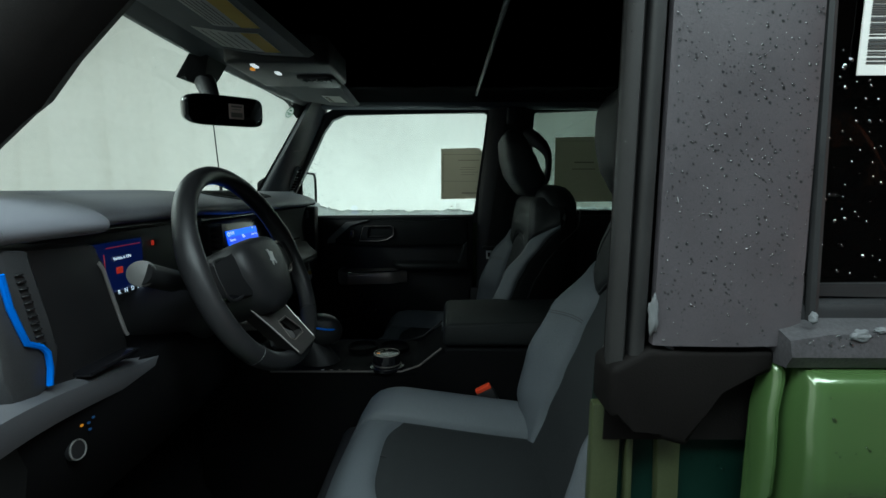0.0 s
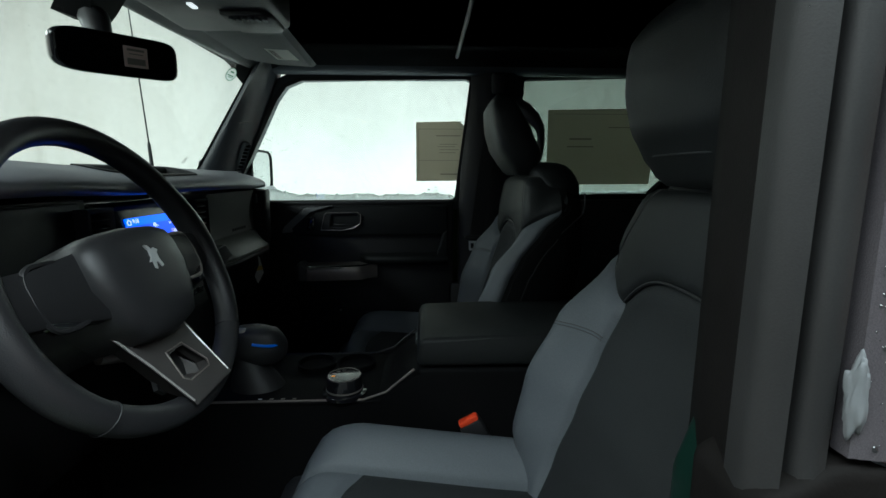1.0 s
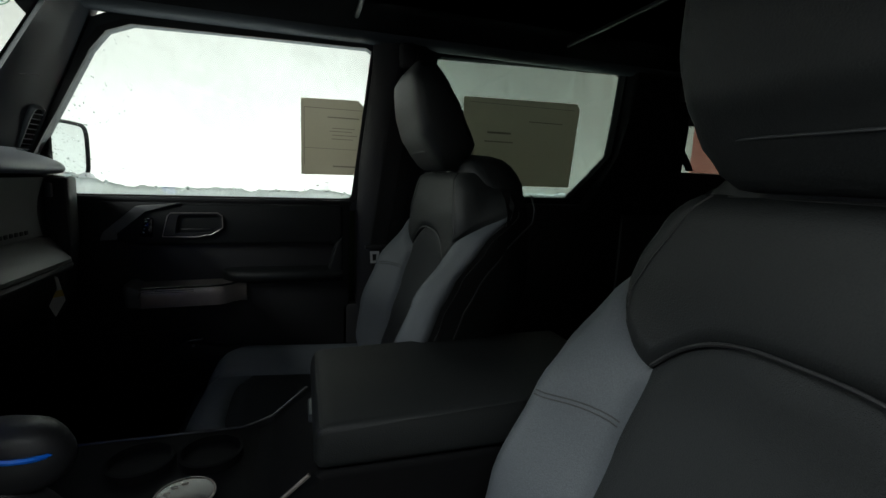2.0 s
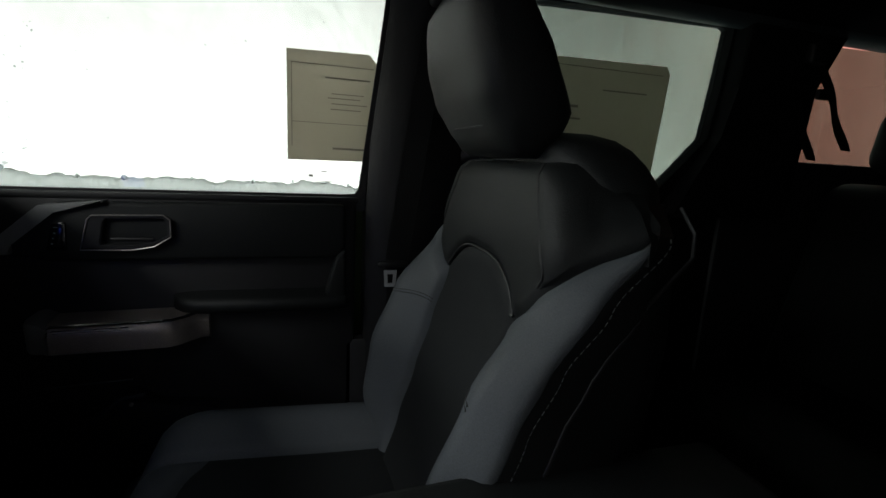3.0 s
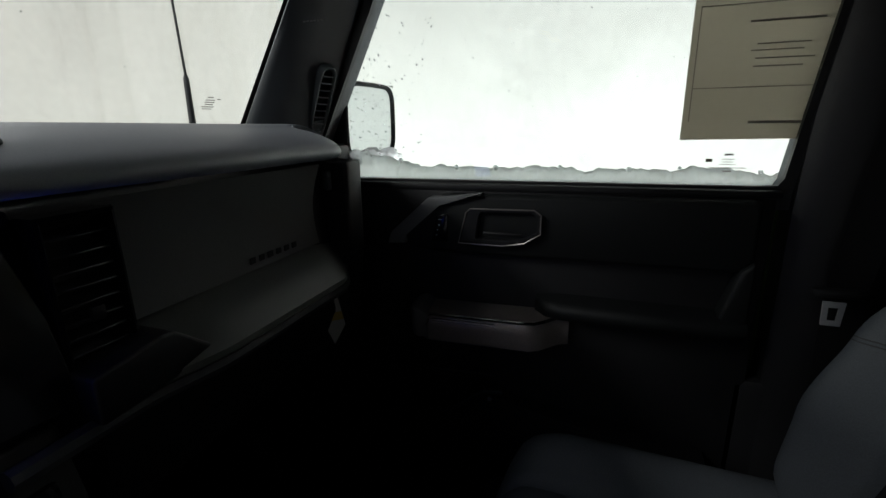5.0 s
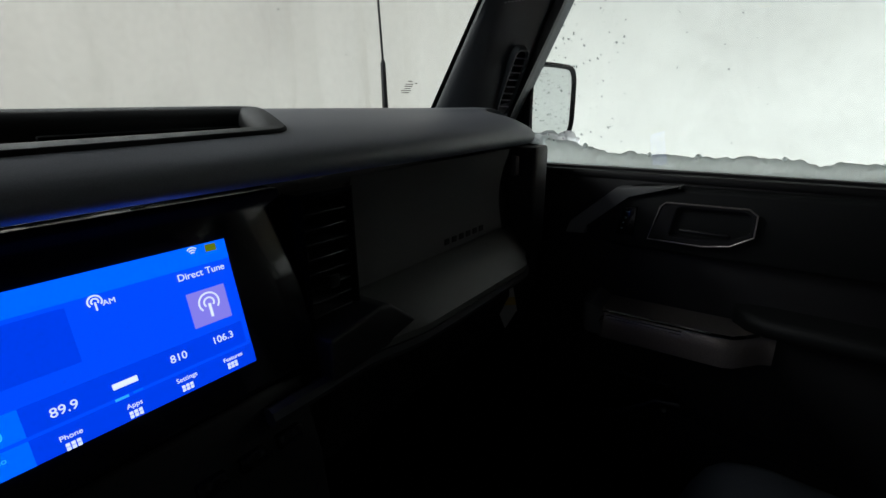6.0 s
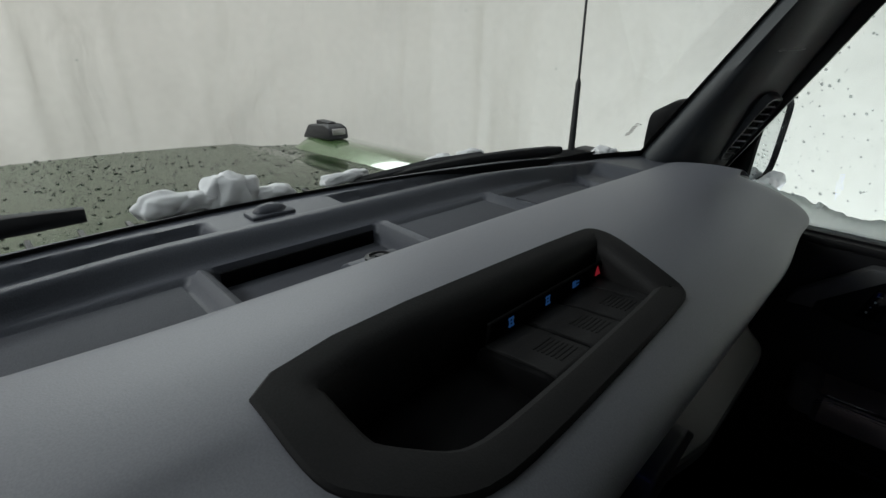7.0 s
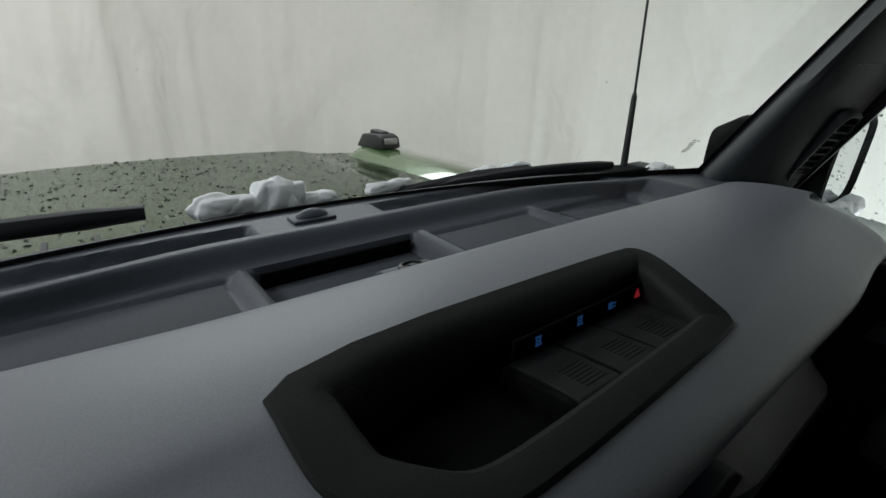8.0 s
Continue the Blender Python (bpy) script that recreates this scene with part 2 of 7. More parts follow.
CURTAIN = cloth_mat("booth_curtain", (0.735, 0.715, 0.665), 0.5, 0.06)
# Roof cloth colour kept dark so less light falls into the cabin.
DIMMED_ROOF_CLOTH = cloth_mat("dimmed_roof_cloth", (0.14, 0.14, 0.14), 0.3)
# Its grey stands in for light blocked by a person at the open door.
CURTAIN_DIMMED = cloth_mat("dimmed_curtain", (0.18, 0.18, 0.18), 0.4, 0.05)
CURTAIN_PINK = cloth_mat("salmon_curtain", (0.62, 0.3, 0.25), 0.3)
GLASS = glass_mat("clear_glass", (0.93, 0.965, 0.95))
GLASS_WS = glass_mat("windscreen_glass", (0.70, 0.735, 0.71))
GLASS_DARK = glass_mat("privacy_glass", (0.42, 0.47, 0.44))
# Same privacy glass, tint darkened to stand for the dim cabin behind.
GLASS_DARKENED = glass_mat("darkened_privacy_glass", (0.14, 0.125, 0.11), 0.02)
WATER = glass_mat("water", (0.55, 0.58, 0.58), 0.07, 0.03)
HOOD_WATER = glass_mat("hood_water", (0.32, 0.34, 0.32), 0.05)
PAPER = paper_mat("window_paper", (0.56, 0.53, 0.46), 0.7)
LEDGE = mat("passenger_ledge_grey", (0.105, 0.108, 0.102), 0.45, grain=0.2, scale=1100, blot=0.07)
STITCH = mat("dark_grey_thread", (0.018, 0.019, 0.02), 0.7, blot=0.05)
GLOVE = mat("passenger_panel_grey", (0.20, 0.20, 0.20), 0.5, grain=0.2, scale=1100, blot=0.07)
DOOR_TRIM = mat("door_edge_trim", (0.20, 0.205, 0.21), 0.5, grain=0.2, scale=900, blot=0.08)
WET_BRIGHT = glass_mat("bright_water", (0.66, 0.70, 0.70), 0.55, 0.03)
LABEL = mat("white_label", (0.75, 0.74, 0.7), 0.6, blot=0.05)
LABEL_YELLOW = mat("yellow_label_band", (0.75, 0.55, 0.12), 0.6, blot=0.05)
LABEL_PINK = mat("pink_label", (0.75, 0.6, 0.55), 0.6, blot=0.05)
INK = mat("ink", (0.05, 0.05, 0.05), 0.7, blot=0.05)
INK_SOFT = mat("faint_ink", (0.25, 0.23, 0.2), 0.7, blot=0.05)
GREEN_INK = mat("green_ink", (0.08, 0.3, 0.15), 0.6)
MIRROR = mat("mirror_glass", (0.6, 0.62, 0.62), 0.02, metal=1.0, blot=0.0, rough_var=0.0)
BEZEL_DARK = mat("switch_bezel", (0.0165, 0.0165, 0.017), 0.6, grain=0.2, scale=900, blot=0.08, spec=0.15)
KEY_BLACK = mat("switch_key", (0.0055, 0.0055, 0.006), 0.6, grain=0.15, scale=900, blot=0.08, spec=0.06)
STALK_GREY = mat("stalk_end_grey", (0.16, 0.16, 0.158), 0.55, grain=0.2, scale=900, blot=0.06)
MARK_GREY = mat("moulded_mark", (0.13, 0.135, 0.14), 0.5, blot=0.05)
# Jamb and flange: body green darkened to carry the recess shade.
JAMB_SHADED = mat("shaded_jamb_paint", (0.005, 0.018, 0.013), 0.35, blot=0.15, blot_scale=14, spec=0.12)
FLANGE_SHADED = mat("shaded_flange_paint", (0.034, 0.042, 0.018), 0.4, blot=0.2, blot_scale=10)
SPOKE = mat("dull_satin_spoke", (0.045, 0.041, 0.040), 0.5, metal=0.1, blot=0.1, spec=0.3)
LOWER_GREY = mat("lower_dash_grey", (0.095, 0.098, 0.108), 0.55, grain=0.15, scale=1100, blot=0.06)
SEAL_BLACK = mat("opening_seal_black", (0.0065, 0.0056, 0.0053), 0.7, grain=0.2, scale=500, blot=0.2, blot_scale=15, spec=0.08)
SEAL_STRIP = mat("door_seal_rubber", (0.017, 0.0165, 0.0165), 0.55, grain=0.1, scale=900, blot=0.2, blot_scale=18, spec=0.35)
BADGE = mat("silver_badge", (0.62, 0.63, 0.64), 0.35, metal=0.35, blot=0.1)
SEAM = mat("seat_thread", (0.022, 0.023, 0.025), 0.6, blot=0.05)
SCREEN_BLUE = glow("display_blue", (0.002, 0.065, 0.9), 2.4)
SCREEN_BAR = glow("display_light_blue", (0.0, 0.13, 1.0), 2.4)
SCREEN_DEEP = glow("display_deep_blue", (0.001, 0.045, 0.75), 2.4)
SCREEN_TXT = glow("display_white", (0.75, 0.85, 1.0), 2.4)
SCREEN_CYAN = glow("display_cyan", (0.03, 0.4, 1.0), 2.4)
SCREEN_LILAC = glow("display_lilac", (0.22, 0.2, 0.75), 2.4)
CLUSTER_BLUE = glow("cluster_blue", (0.0, 0.006, 0.07), 1.0)
CLUSTER_PANE = glow("cluster_pane", (0.0, 0.015, 0.16), 1.0)
CLUSTER_RED = glow("cluster_red", (0.6, 0.03, 0.015), 1.0)
CLUSTER_DIM_RED = glow("cluster_dim_red", (0.35, 0.02, 0.03), 1.0)
ICON_BLUE = glow("icon_blue", (0.015, 0.06, 0.17), 1.0)
LAMP_WHITE = glow("dome_lamp", (1.0, 1.0, 1.0), 1.5)
LAMP_AMBER = glow("amber_light", (1.0, 0.35, 0.02), 1.0)


# ---- the booth ----
def fold(a, z, seed, amp):
    """Depth of hung folds at a metres along and z up."""
    top = 1 - 0.2 * z / 2.85
    v = math.sin(a * 3.1 + seed) * 0.6 + 0.26 * (1 - abs(math.sin(a * 4.3 + 1.7 * seed + 0.12 * z))) ** 2 + 0.12 * (1 - abs(math.sin(a * 8.9 + 2.9 * seed - 0.15 * z + 0.6 * math.sin(a * 1.7)))) ** 2
    v += 0.8 * noise.noise((a * 1.6 + seed, z * 0.5, seed)) + 0.45 * noise.noise((a * 3.6 + 0.8 * z, z * 1.1 + seed, 3)) + 0.12 * noise.noise((a * 7 - 2.0 * z, z * 2.5 + seed, 8)) + 0.16 * noise.noise((a * 11, z * 0.5 + seed, 6))
    v += 0.35 * (1 - abs(math.sin(a * 2.3 + 0.55 * z + seed))) ** 7 * max(0, noise.noise((a * 0.7, z * 0.5, seed + 9)) + 0.25) + 0.3 * (1 - abs(math.sin(a * 5.7 - 0.35 * z + 2 * seed))) ** 6 * max(0, noise.noise((a * 0.9, z * 0.6, seed + 4)) + 0.2)
    return amp * v * top


def booth():
    bm = bm_new()
    sheet(bm, lambda u, v: (lerp(-30, 30, u), lerp(-30, 30, v), 0), 8, 8)
    tagged(part("floor", bm, CONCRETE), "unseen grey concrete booth floor, darkened to cut bounce light", "floor", kind="structure")
    def run(d, z, f):
        """Along the front, round a wide bend and on along the side."""
        if d < 4.7:
            return (-3.35 + f, -2.6 + d, z)
        if d < 4.7 + 1.2 * math.pi / 2:
            a = (d - 4.7) / 1.2
            return (-2.15 - (1.2 - f) * math.cos(a), 2.1 + (1.2 - f) * math.sin(a), z)
        return (-2.15 + d - 4.7 - 1.2 * math.pi / 2, 3.3 - f, z)
    bm = bm_new()
    sheet(bm, lambda u, v: run(lerp(0, 11.4, u), 2.85 * v, fold(lerp(0, 11.4, u) - 2.6, 2.85 * v, 0.4, lerp(0.085, 0.045, smooth(0.52, 0.7, u)))), 560, 48)
    tagged(part("curtain_front", bm, CURTAIN), "cream white fabric curtain in soft folds round the vehicle", "curtain", kind="structure")
    # Unseen curtain closing the booth; dark colour cuts the light it throws back.
    bm = bm_new()
    sheet(bm, lambda u, v: (lerp(-3.5, 3.5, u), -2.4 + fold(lerp(-3.5, 3.5, u), 2.85 * v, 4.2, 0.03), 2.85 * v), 120, 20)
    tagged(part("curtain_open_side", bm, CURTAIN_DIMMED), "unseen fabric curtain, darkened to dim the open side", "curtain", kind="structure")
    bm = bm_new()

    def back(u, v):
        d = lerp(0, 6.8, u)
        f = fold(d, 2.85 * v, 5.1, 0.05)
        return (3.4 + f, -2.6 + d, 2.85 * v) if d < 6.0 else (3.4 - (d - 6.0), 3.4 - f, 2.85 * v)
    sheet(bm, back, 160, 20)
    tagged(part("curtain_rear", bm, CURTAIN_PINK), "salmon-coloured fabric curtain behind the vehicle", "curtain", kind="structure")
    # Unseen ceiling, set low and dark to limit light from above.
    bm = bm_new()
    sheet(bm, lambda u, v: (lerp(-3.6, 3.6, u), lerp(-2.6, 3.6, v), 2.88 + 0.04 * math.sin(9 * u) * math.sin(7 * v)), 24, 24, 0.02)
    tagged(part("ceiling", bm, DIMMED_ROOF_CLOTH), "unseen fabric booth ceiling, darkened to limit top light", "ceiling", kind="structure")


booth()


# ---- vehicle shell ----
def drops(name, f, count, lo, hi, parent=None, label="clear water droplets", seed=1, material=None):
    """Small beads of water: f(u, v) gives a place and the way out of the surface."""
    rnd = random.Random(seed)
    vs, fs = [], []
    for _ in range(count):
        p, n = f(rnd.random(), rnd.random())
        n = Vector(n).normalized()
        a = n.orthogonal().normalized()
        b = n.cross(a)
        r = lo + (hi - lo) * rnd.random() ** 2.5
        k0 = len(vs)
        st = 1 + 0.5 * rnd.random()
        for k in range(6):
            w = a * math.cos(k * math.pi / 3) * r + b * math.sin(k * math.pi / 3) * r * st
            vs.append(Vector(p) + w)
        for k in range(6):
            w = a * math.cos(k * math.pi / 3) * r * 0.7 + b * math.sin(k * math.pi / 3) * r * 0.7 * st
            vs.append(Vector(p) + w + n * r * 0.45)
        vs.append(Vector(p) + n * r * 0.6)
        for k in range(6):
            j = (k + 1) % 6
            fs.append((k0 + k, k0 + j, k0 + 6 + j, k0 + 6 + k))
            fs.append((k0 + 6 + k, k0 + 6 + j, k0 + 12))
    me = bpy.data.meshes.new(name)
    me.from_pydata(vs, [], fs)
    me.polygons.foreach_set("use_smooth", [True] * len(fs))
    me.materials.append(material or WATER)
    ob = new(name, me)
    if parent:
        ob.parent = parent
    return tagged(ob, label, kind="stuff") if parent else tagged(ob, label, "water drops", kind="stuff")


def hood_z(x, y):
    s = (y - CY) / 0.72
    return 1.285 - 0.03 * s * s - 0.02 * smooth(-1.2, -1.9, x) - 0.16 * smooth(-1.84, -1.98, x) + 0.012 * smooth(0.62, 0.5, abs(s))


def vehicle_shell():
    body = thing("suv_body", "green boxy off-road vehicle body with black trim", "vehicle")
    # hood
    bm = bm_new()
    sheet(bm, lambda u, v: (lerp(-0.98, -1.98, u), lerp(CY - 0.56, CY + 0.56, v), hood_z(lerp(-0.98, -1.98, u), lerp(CY - 0.56, CY + 0.56, v))), 50, 40, 0.02)
    part("hood", bm, PAINT, body, "wet green hood with a raised middle")
    for s in (-1, 1):
        # wing with a raised ridge
        rings = []
        for i in range(30):
            x = lerp(-0.92, -2.0, i / 29)
            top = 1.30 + 0.014 * smooth(-1.30, -0.95, x) - 0.012 * smooth(-1.2, -1.75, x) - 0.17 * smooth(-1.78, -1.95, x)
            prof = [(0.490, top - 0.055), (0.528, top - 0.030), (0.560, top - 0.013), (0.590, top - 0.005), (0.63, top - 0.006), (0.71, top - 0.02), (0.80, top - 0.08), (0.86, top - 0.25), (0.86, 0.75), (0.555, 0.75)]
            rings.append([(x, CY + s * a, z) for a, z in prof])
        bm = bm_new()
        loft(bm, rings)
        part("fender", bm, PAINT, body)
        # tie-down sight on the wing
        bm = bm_new()
        prism(bm, [(-1.83, 1.27), (-1.79, 1.318), (-1.70, 1.328), (-1.67, 1.32), (-1.66, 1.285)], "y", CY + s * 0.575, CY + s * 0.645, 0.008)
        box(bm, (-1.735, CY + s * 0.61, 1.326), (0.07, 0.03, 0.014), 0.004)
        part("trail_sight", bm, BLACK, body, "black tie-down sight with a slot")
        bm = bm_new()
        box(bm, (-1.668, CY + s * 0.61, 1.308), (0.014, 0.045, 0.018), 0.003)
        part("sight_slot", bm, SATIN, body)
    # cowl under the windscreen
    bm = bm_new()
    sheet(bm, lambda u, v: (lerp(-0.86, -1.03, u) - 0.04 * math.cos((v - 0.5) * math.pi), lerp(0.50, 1.92, v), lerp(1.375, 1.33, u) - 0.01 * math.sin(u * 9)), 8, 30, 0.015)
    part("cowl", bm, BLACK, body, "black slatted cowl panel")
    for k in range(26):
        y = 0.62 + k * 0.046
        bm = bm_new()
        box(bm, (-0.985 - 0.03 * math.cos((y - CY) * 2), y, 1.348), (0.075, 0.006, 0.004), 0.001, 1)
        part("cowl_slat", bm, BLACK, body)
    # firewall, floor, sills, rear
    bm = bm_new()
    box(bm, (-0.90, CY, 0.95), (0.06, 1.42, 0.84), 0.01)
    part("firewall", bm, FLOOR_MAT, body)
    bm = bm_new()
    sheet(bm, lambda u, v: (lerp(-0.88, 2.3, u), lerp(0.47, 1.95, v), 0.50 + 0.12 * math.exp(-((v - 0.5) / 0.12) ** 2) + 0.28 * smooth(-0.5, -0.85, lerp(-0.88, 2.3, u))), 40, 30, 0.03)
    part("floor_pan", bm, FLOOR_MAT, body, "black carpeted cabin floor")
    for s in (-1, 1):
        bm = bm_new()
        box(bm, (0.75, CY + s * 0.74, 0.50), (3.2, 0.12, 0.16), 0.03)
        part("rocker_sill", bm, PAINT, body)
        # quarter panel behind the rear door with its window opening
        bm = bm_new()
        prism(bm, [(1.16, 0.5), (2.40, 0.5), (2.40, 1.30), (1.16, 1.30)], "y", CY + s * 0.745, CY + s * 0.80, 0.01)
        part("quarter_panel", bm, PAINT, body)
        bm = bm_new()
        prism(bm, [(0.87, 1.28), (1.262, 1.28), (1.268, 1.62), (1.33, 1.735), (1.40, 1.79), (1.045, 1.79), (1.03, 1.60), (1.012, 1.475)], "y", CY + s * 0.69, CY + s * 0.77, 0.012)
        part("c_pillar", bm, HEADLINER, body)
        bm = bm_new()
        prism(bm, [(2.02, 1.28), (2.40, 1.28), (2.34, 1.79), (1.62, 1.79), (1.66, 1.752), (1.70, 1.745), (1.80, 1.645)], "y", CY + s * 0.69, CY + s * 0.77, 0.012)
        part("d_pillar", bm, HEADLINER, body)
    for s in (-1, 1):
        for nm, x0, x1, z0, z1, ya, yb in (("kick_panel", -0.93, -0.60, 0.45, 1.37, 0.70, 0.765), ("pillar_lower_trim", 0.10, 0.40, 0.45, 1.0, 0.715, 0.75), ("quarter_trim", 1.05, 2.36, 0.5, 1.436, 0.70, 0.742)):
            if s < 0 and nm == "pillar_lower_trim":
                continue
            bm = bm_new()
            box(bm, ((x0 + x1) / 2, CY + s * (ya + yb) / 2, (z0 + z1) / 2), (x1 - x0, yb - ya, z1 - z0), 0.01)
            part(nm, bm, BLACK, body)
        bm = bm_new()
        prism(bm, [(1.25, 1.28), (2.02, 1.28), (1.66, 1.752), (1.29, 1.74)], "y", CY + s * 0.745, CY + s * 0.749)
        part("quarter_pane", bm, GLASS_DARK, body)
    bm = bm_new()
    prism(bm, [(0.47, 0.5), (1.95, 0.5), (1.95, 1.25), (0.47, 1.25)], "x", 2.36, 2.42, 0.01)
    part("tailgate", bm, PAINT, body)
    bm = bm_new()
    prism(bm, [(0.47, 1.25), (1.95, 1.25), (1.92, 1.80), (0.50, 1.80)], "x", 2.36, 2.40, 0.01)
    part("rear_screen_panel", bm, HEADLINER, body)
    # roof: shell, headliner, header
    bm = bm_new()
    sheet(bm, lambda u, v: (lerp(-0.62, 2.42, u), lerp(0.46, 1.96, v), 1.86 + 0.02 * math.sin(v * math.pi) - 0.04 * smooth(0.06, 0.0, min(v, 1 - v)) - 0.03 * smooth(0.04, 0, u)), 40, 24, 0.03)
    part("roof_shell", bm, BLACK, body, "black hard top")
    bm = bm_new()
    sheet(bm, lambda u, v: (lerp(-0.60, 2.38, u), lerp(0.50, 1.92, v), 1.80 - 0.045 * smooth(0.09, 0.0, min(v, 1 - v)) - 0.05 * smooth(0.05, 0, u)), 60, 30, 0.012)
    part("headliner", bm, HEADLINER, body, "black cloth headliner")
    bm = bm_new()
    for x in (0.13, 0.75, 1.4):
        box(bm, (x, CY, 1.785), (0.012, 1.3, 0.012), 0.004)
    part("headliner_seam", bm, BLACK, body)
    bm = bm_new()
    rings = []
    for i in range(21):
        v = i / 20
        y = lerp(0.50, 1.92, v)
        dx = 0.035 - 0.05 * math.cos((v - 0.5) * math.pi)
        rings.append([(-0.60 + dx, y, 1.75), (-0.575 + dx, y, 1.742), (-0.50 + dx, y, 1.765), (-0.44, y, 1.79), (-0.44, y, 1.85), (-0.62 + dx, y, 1.82)])
    loft(bm, rings)
    part("windscreen_header", bm, PILLAR, body)
    # side rails over the doors
    for s in (-1, 1):
        bm = bm_new()
        tube(bm, [(lerp(-0.50, 2.3, i / 12), CY + s * (0.715), 1.775) for i in range(13)], 0.036, 12)
        part("roof_rail", bm, PILLAR, body)
    return body


SHELL = vehicle_shell()
drops("hood_drops", lambda u, v: ((lerp(-1.0, -1.86, u), lerp(0.7, 1.8, v), hood_z(lerp(-1.0, -1.86, u), lerp(0.7, 1.8, v))), (0, 0, 1)), 1300, 0.0014, 0.0048, SHELL, "clear water beads on the hood", 3, HOOD_WATER)


def a_pillar(s, parent):
    """Inner trim of a windscreen pillar; s: 1 on the passenger's side."""
    rings = []
    for i in range(19):
        k = i / 18
        z = lerp(1.33, 1.79, k)
        xa = lerp(-0.778, -0.500, k)        # windscreen edge
        xb = lerp(-0.660, -0.462, k)        # door edge
        wide = 0.66
        ring = [(xa, 0.626), (xa + 0.02, 0.606), (lerp(xa, xb, 0.38), 0.611), (lerp(xa, xb, 0.75), 0.66), (xb - 0.012, 0.695), (xb, 0.715), (xb, 0.755), (lerp(xa, xb, 0.5), 0.765), (xa - 0.02, 0.69), (xa - 0.012, 0.64)]
        rings.append([(x, CY + s * y, z) for x, y in ring])
    bm = bm_new()
    loft(bm, rings)
    pl = part("a_pillar", bm, PILLAR, parent, "dark grey moulded pillar trim", angle=75)
    # demister slot panel
    m = plane_rot((-0.610, CY + s * 0.696, 1.449), (0.45, -s * 0.20, 0.88), (0.42, s * 0.88, -0.1))
    w, hh = 0.058, 0.0115
    oval = lambda d: [((w + d) * math.copysign(abs(math.cos(t)) ** 0.35, math.cos(t)), (hh + d) * math.copysign(abs(math.sin(t)) ** 0.55, math.sin(t))) for t in [2 * math.pi * q / 32 for q in range(32)]]
    bm = bm_new()
    loft(bm, [[m @ Vector((x, y, -s * z)) for x, y in oval(d)] for d, z in ((0.006, -0.012), (0.005, 0.0), (0.003, 0.0025), (0.0, 0.0015), (-0.001, -0.008))])
    v = part("demister_vent", bm, PILLAR, parent, "slotted window demister vent in the pillar")
    bm = bm_new()
    loft(bm, [[m @ Vector((x, y, -s * z)) for x, y in oval(-0.0012)] for z in (-0.008, -0.002)])
    part("vent_opening", bm, KEY_BLACK, v)
    for k in range(8):
        bm = bm_new()
        box(bm, (-0.046 + k * 0.0131, 0, -s * 0.0005), (0.0016, 0.0205, 0.004), 0.0004, 1)
        bmesh.ops.transform(bm, matrix=m, verts=bm.verts[:])
        part("vent_fin", bm, TRAY, v)
    # raised airbag mark: two short bars
    bm = bm_new()
    mm = plane_rot((-0.572, CY + s * 0.632, 1.568), (0.75, s * 0.5, 0.1), (-0.45, 0, 0.85))
    for k in range(6):
        box(bm, (-0.016 + k * 0.0055, 0.0004 * (k % 2), 0), (0.0042, 0.0016, 0.002), 0, 1)
    bmesh.ops.transform(bm, matrix=mm, verts=bm.verts[:])
    part("airbag_mark", bm, MARK_GREY, parent)


for side in (-1, 1):
    a_pillar(side, SHELL)


def opening_seal():
    """The thick rubber seal round the driver's door opening, along the windscreen pillar."""
    edge = [(-0.22, 1.665), (-0.255, 1.63), (-0.295, 1.592), (-0.354, 1.535), (-0.390, 1.493), (-0.410, 1.479), (-0.452, 1.444), (-0.52, 1.385), (-0.60, 1.31), (-0.64, 1.25)]
    bm = bm_new()
    loft(bm, [[(x - 0.012 + 0.056 * (-0.69) * k, y, z + 0.013 + 0.056 * 0.73 * k) for k, y in ((0, 0.47), (0.3, 0.45), (1.0, 0.44), (2.2, 0.46), (2.2, 0.52), (1.0, 0.53), (0.3, 0.50))] for x, z in edge])
    part("opening_seal", bm, SEAL_BLACK, SHELL, "thick black door opening seal", angle=60)


opening_seal()


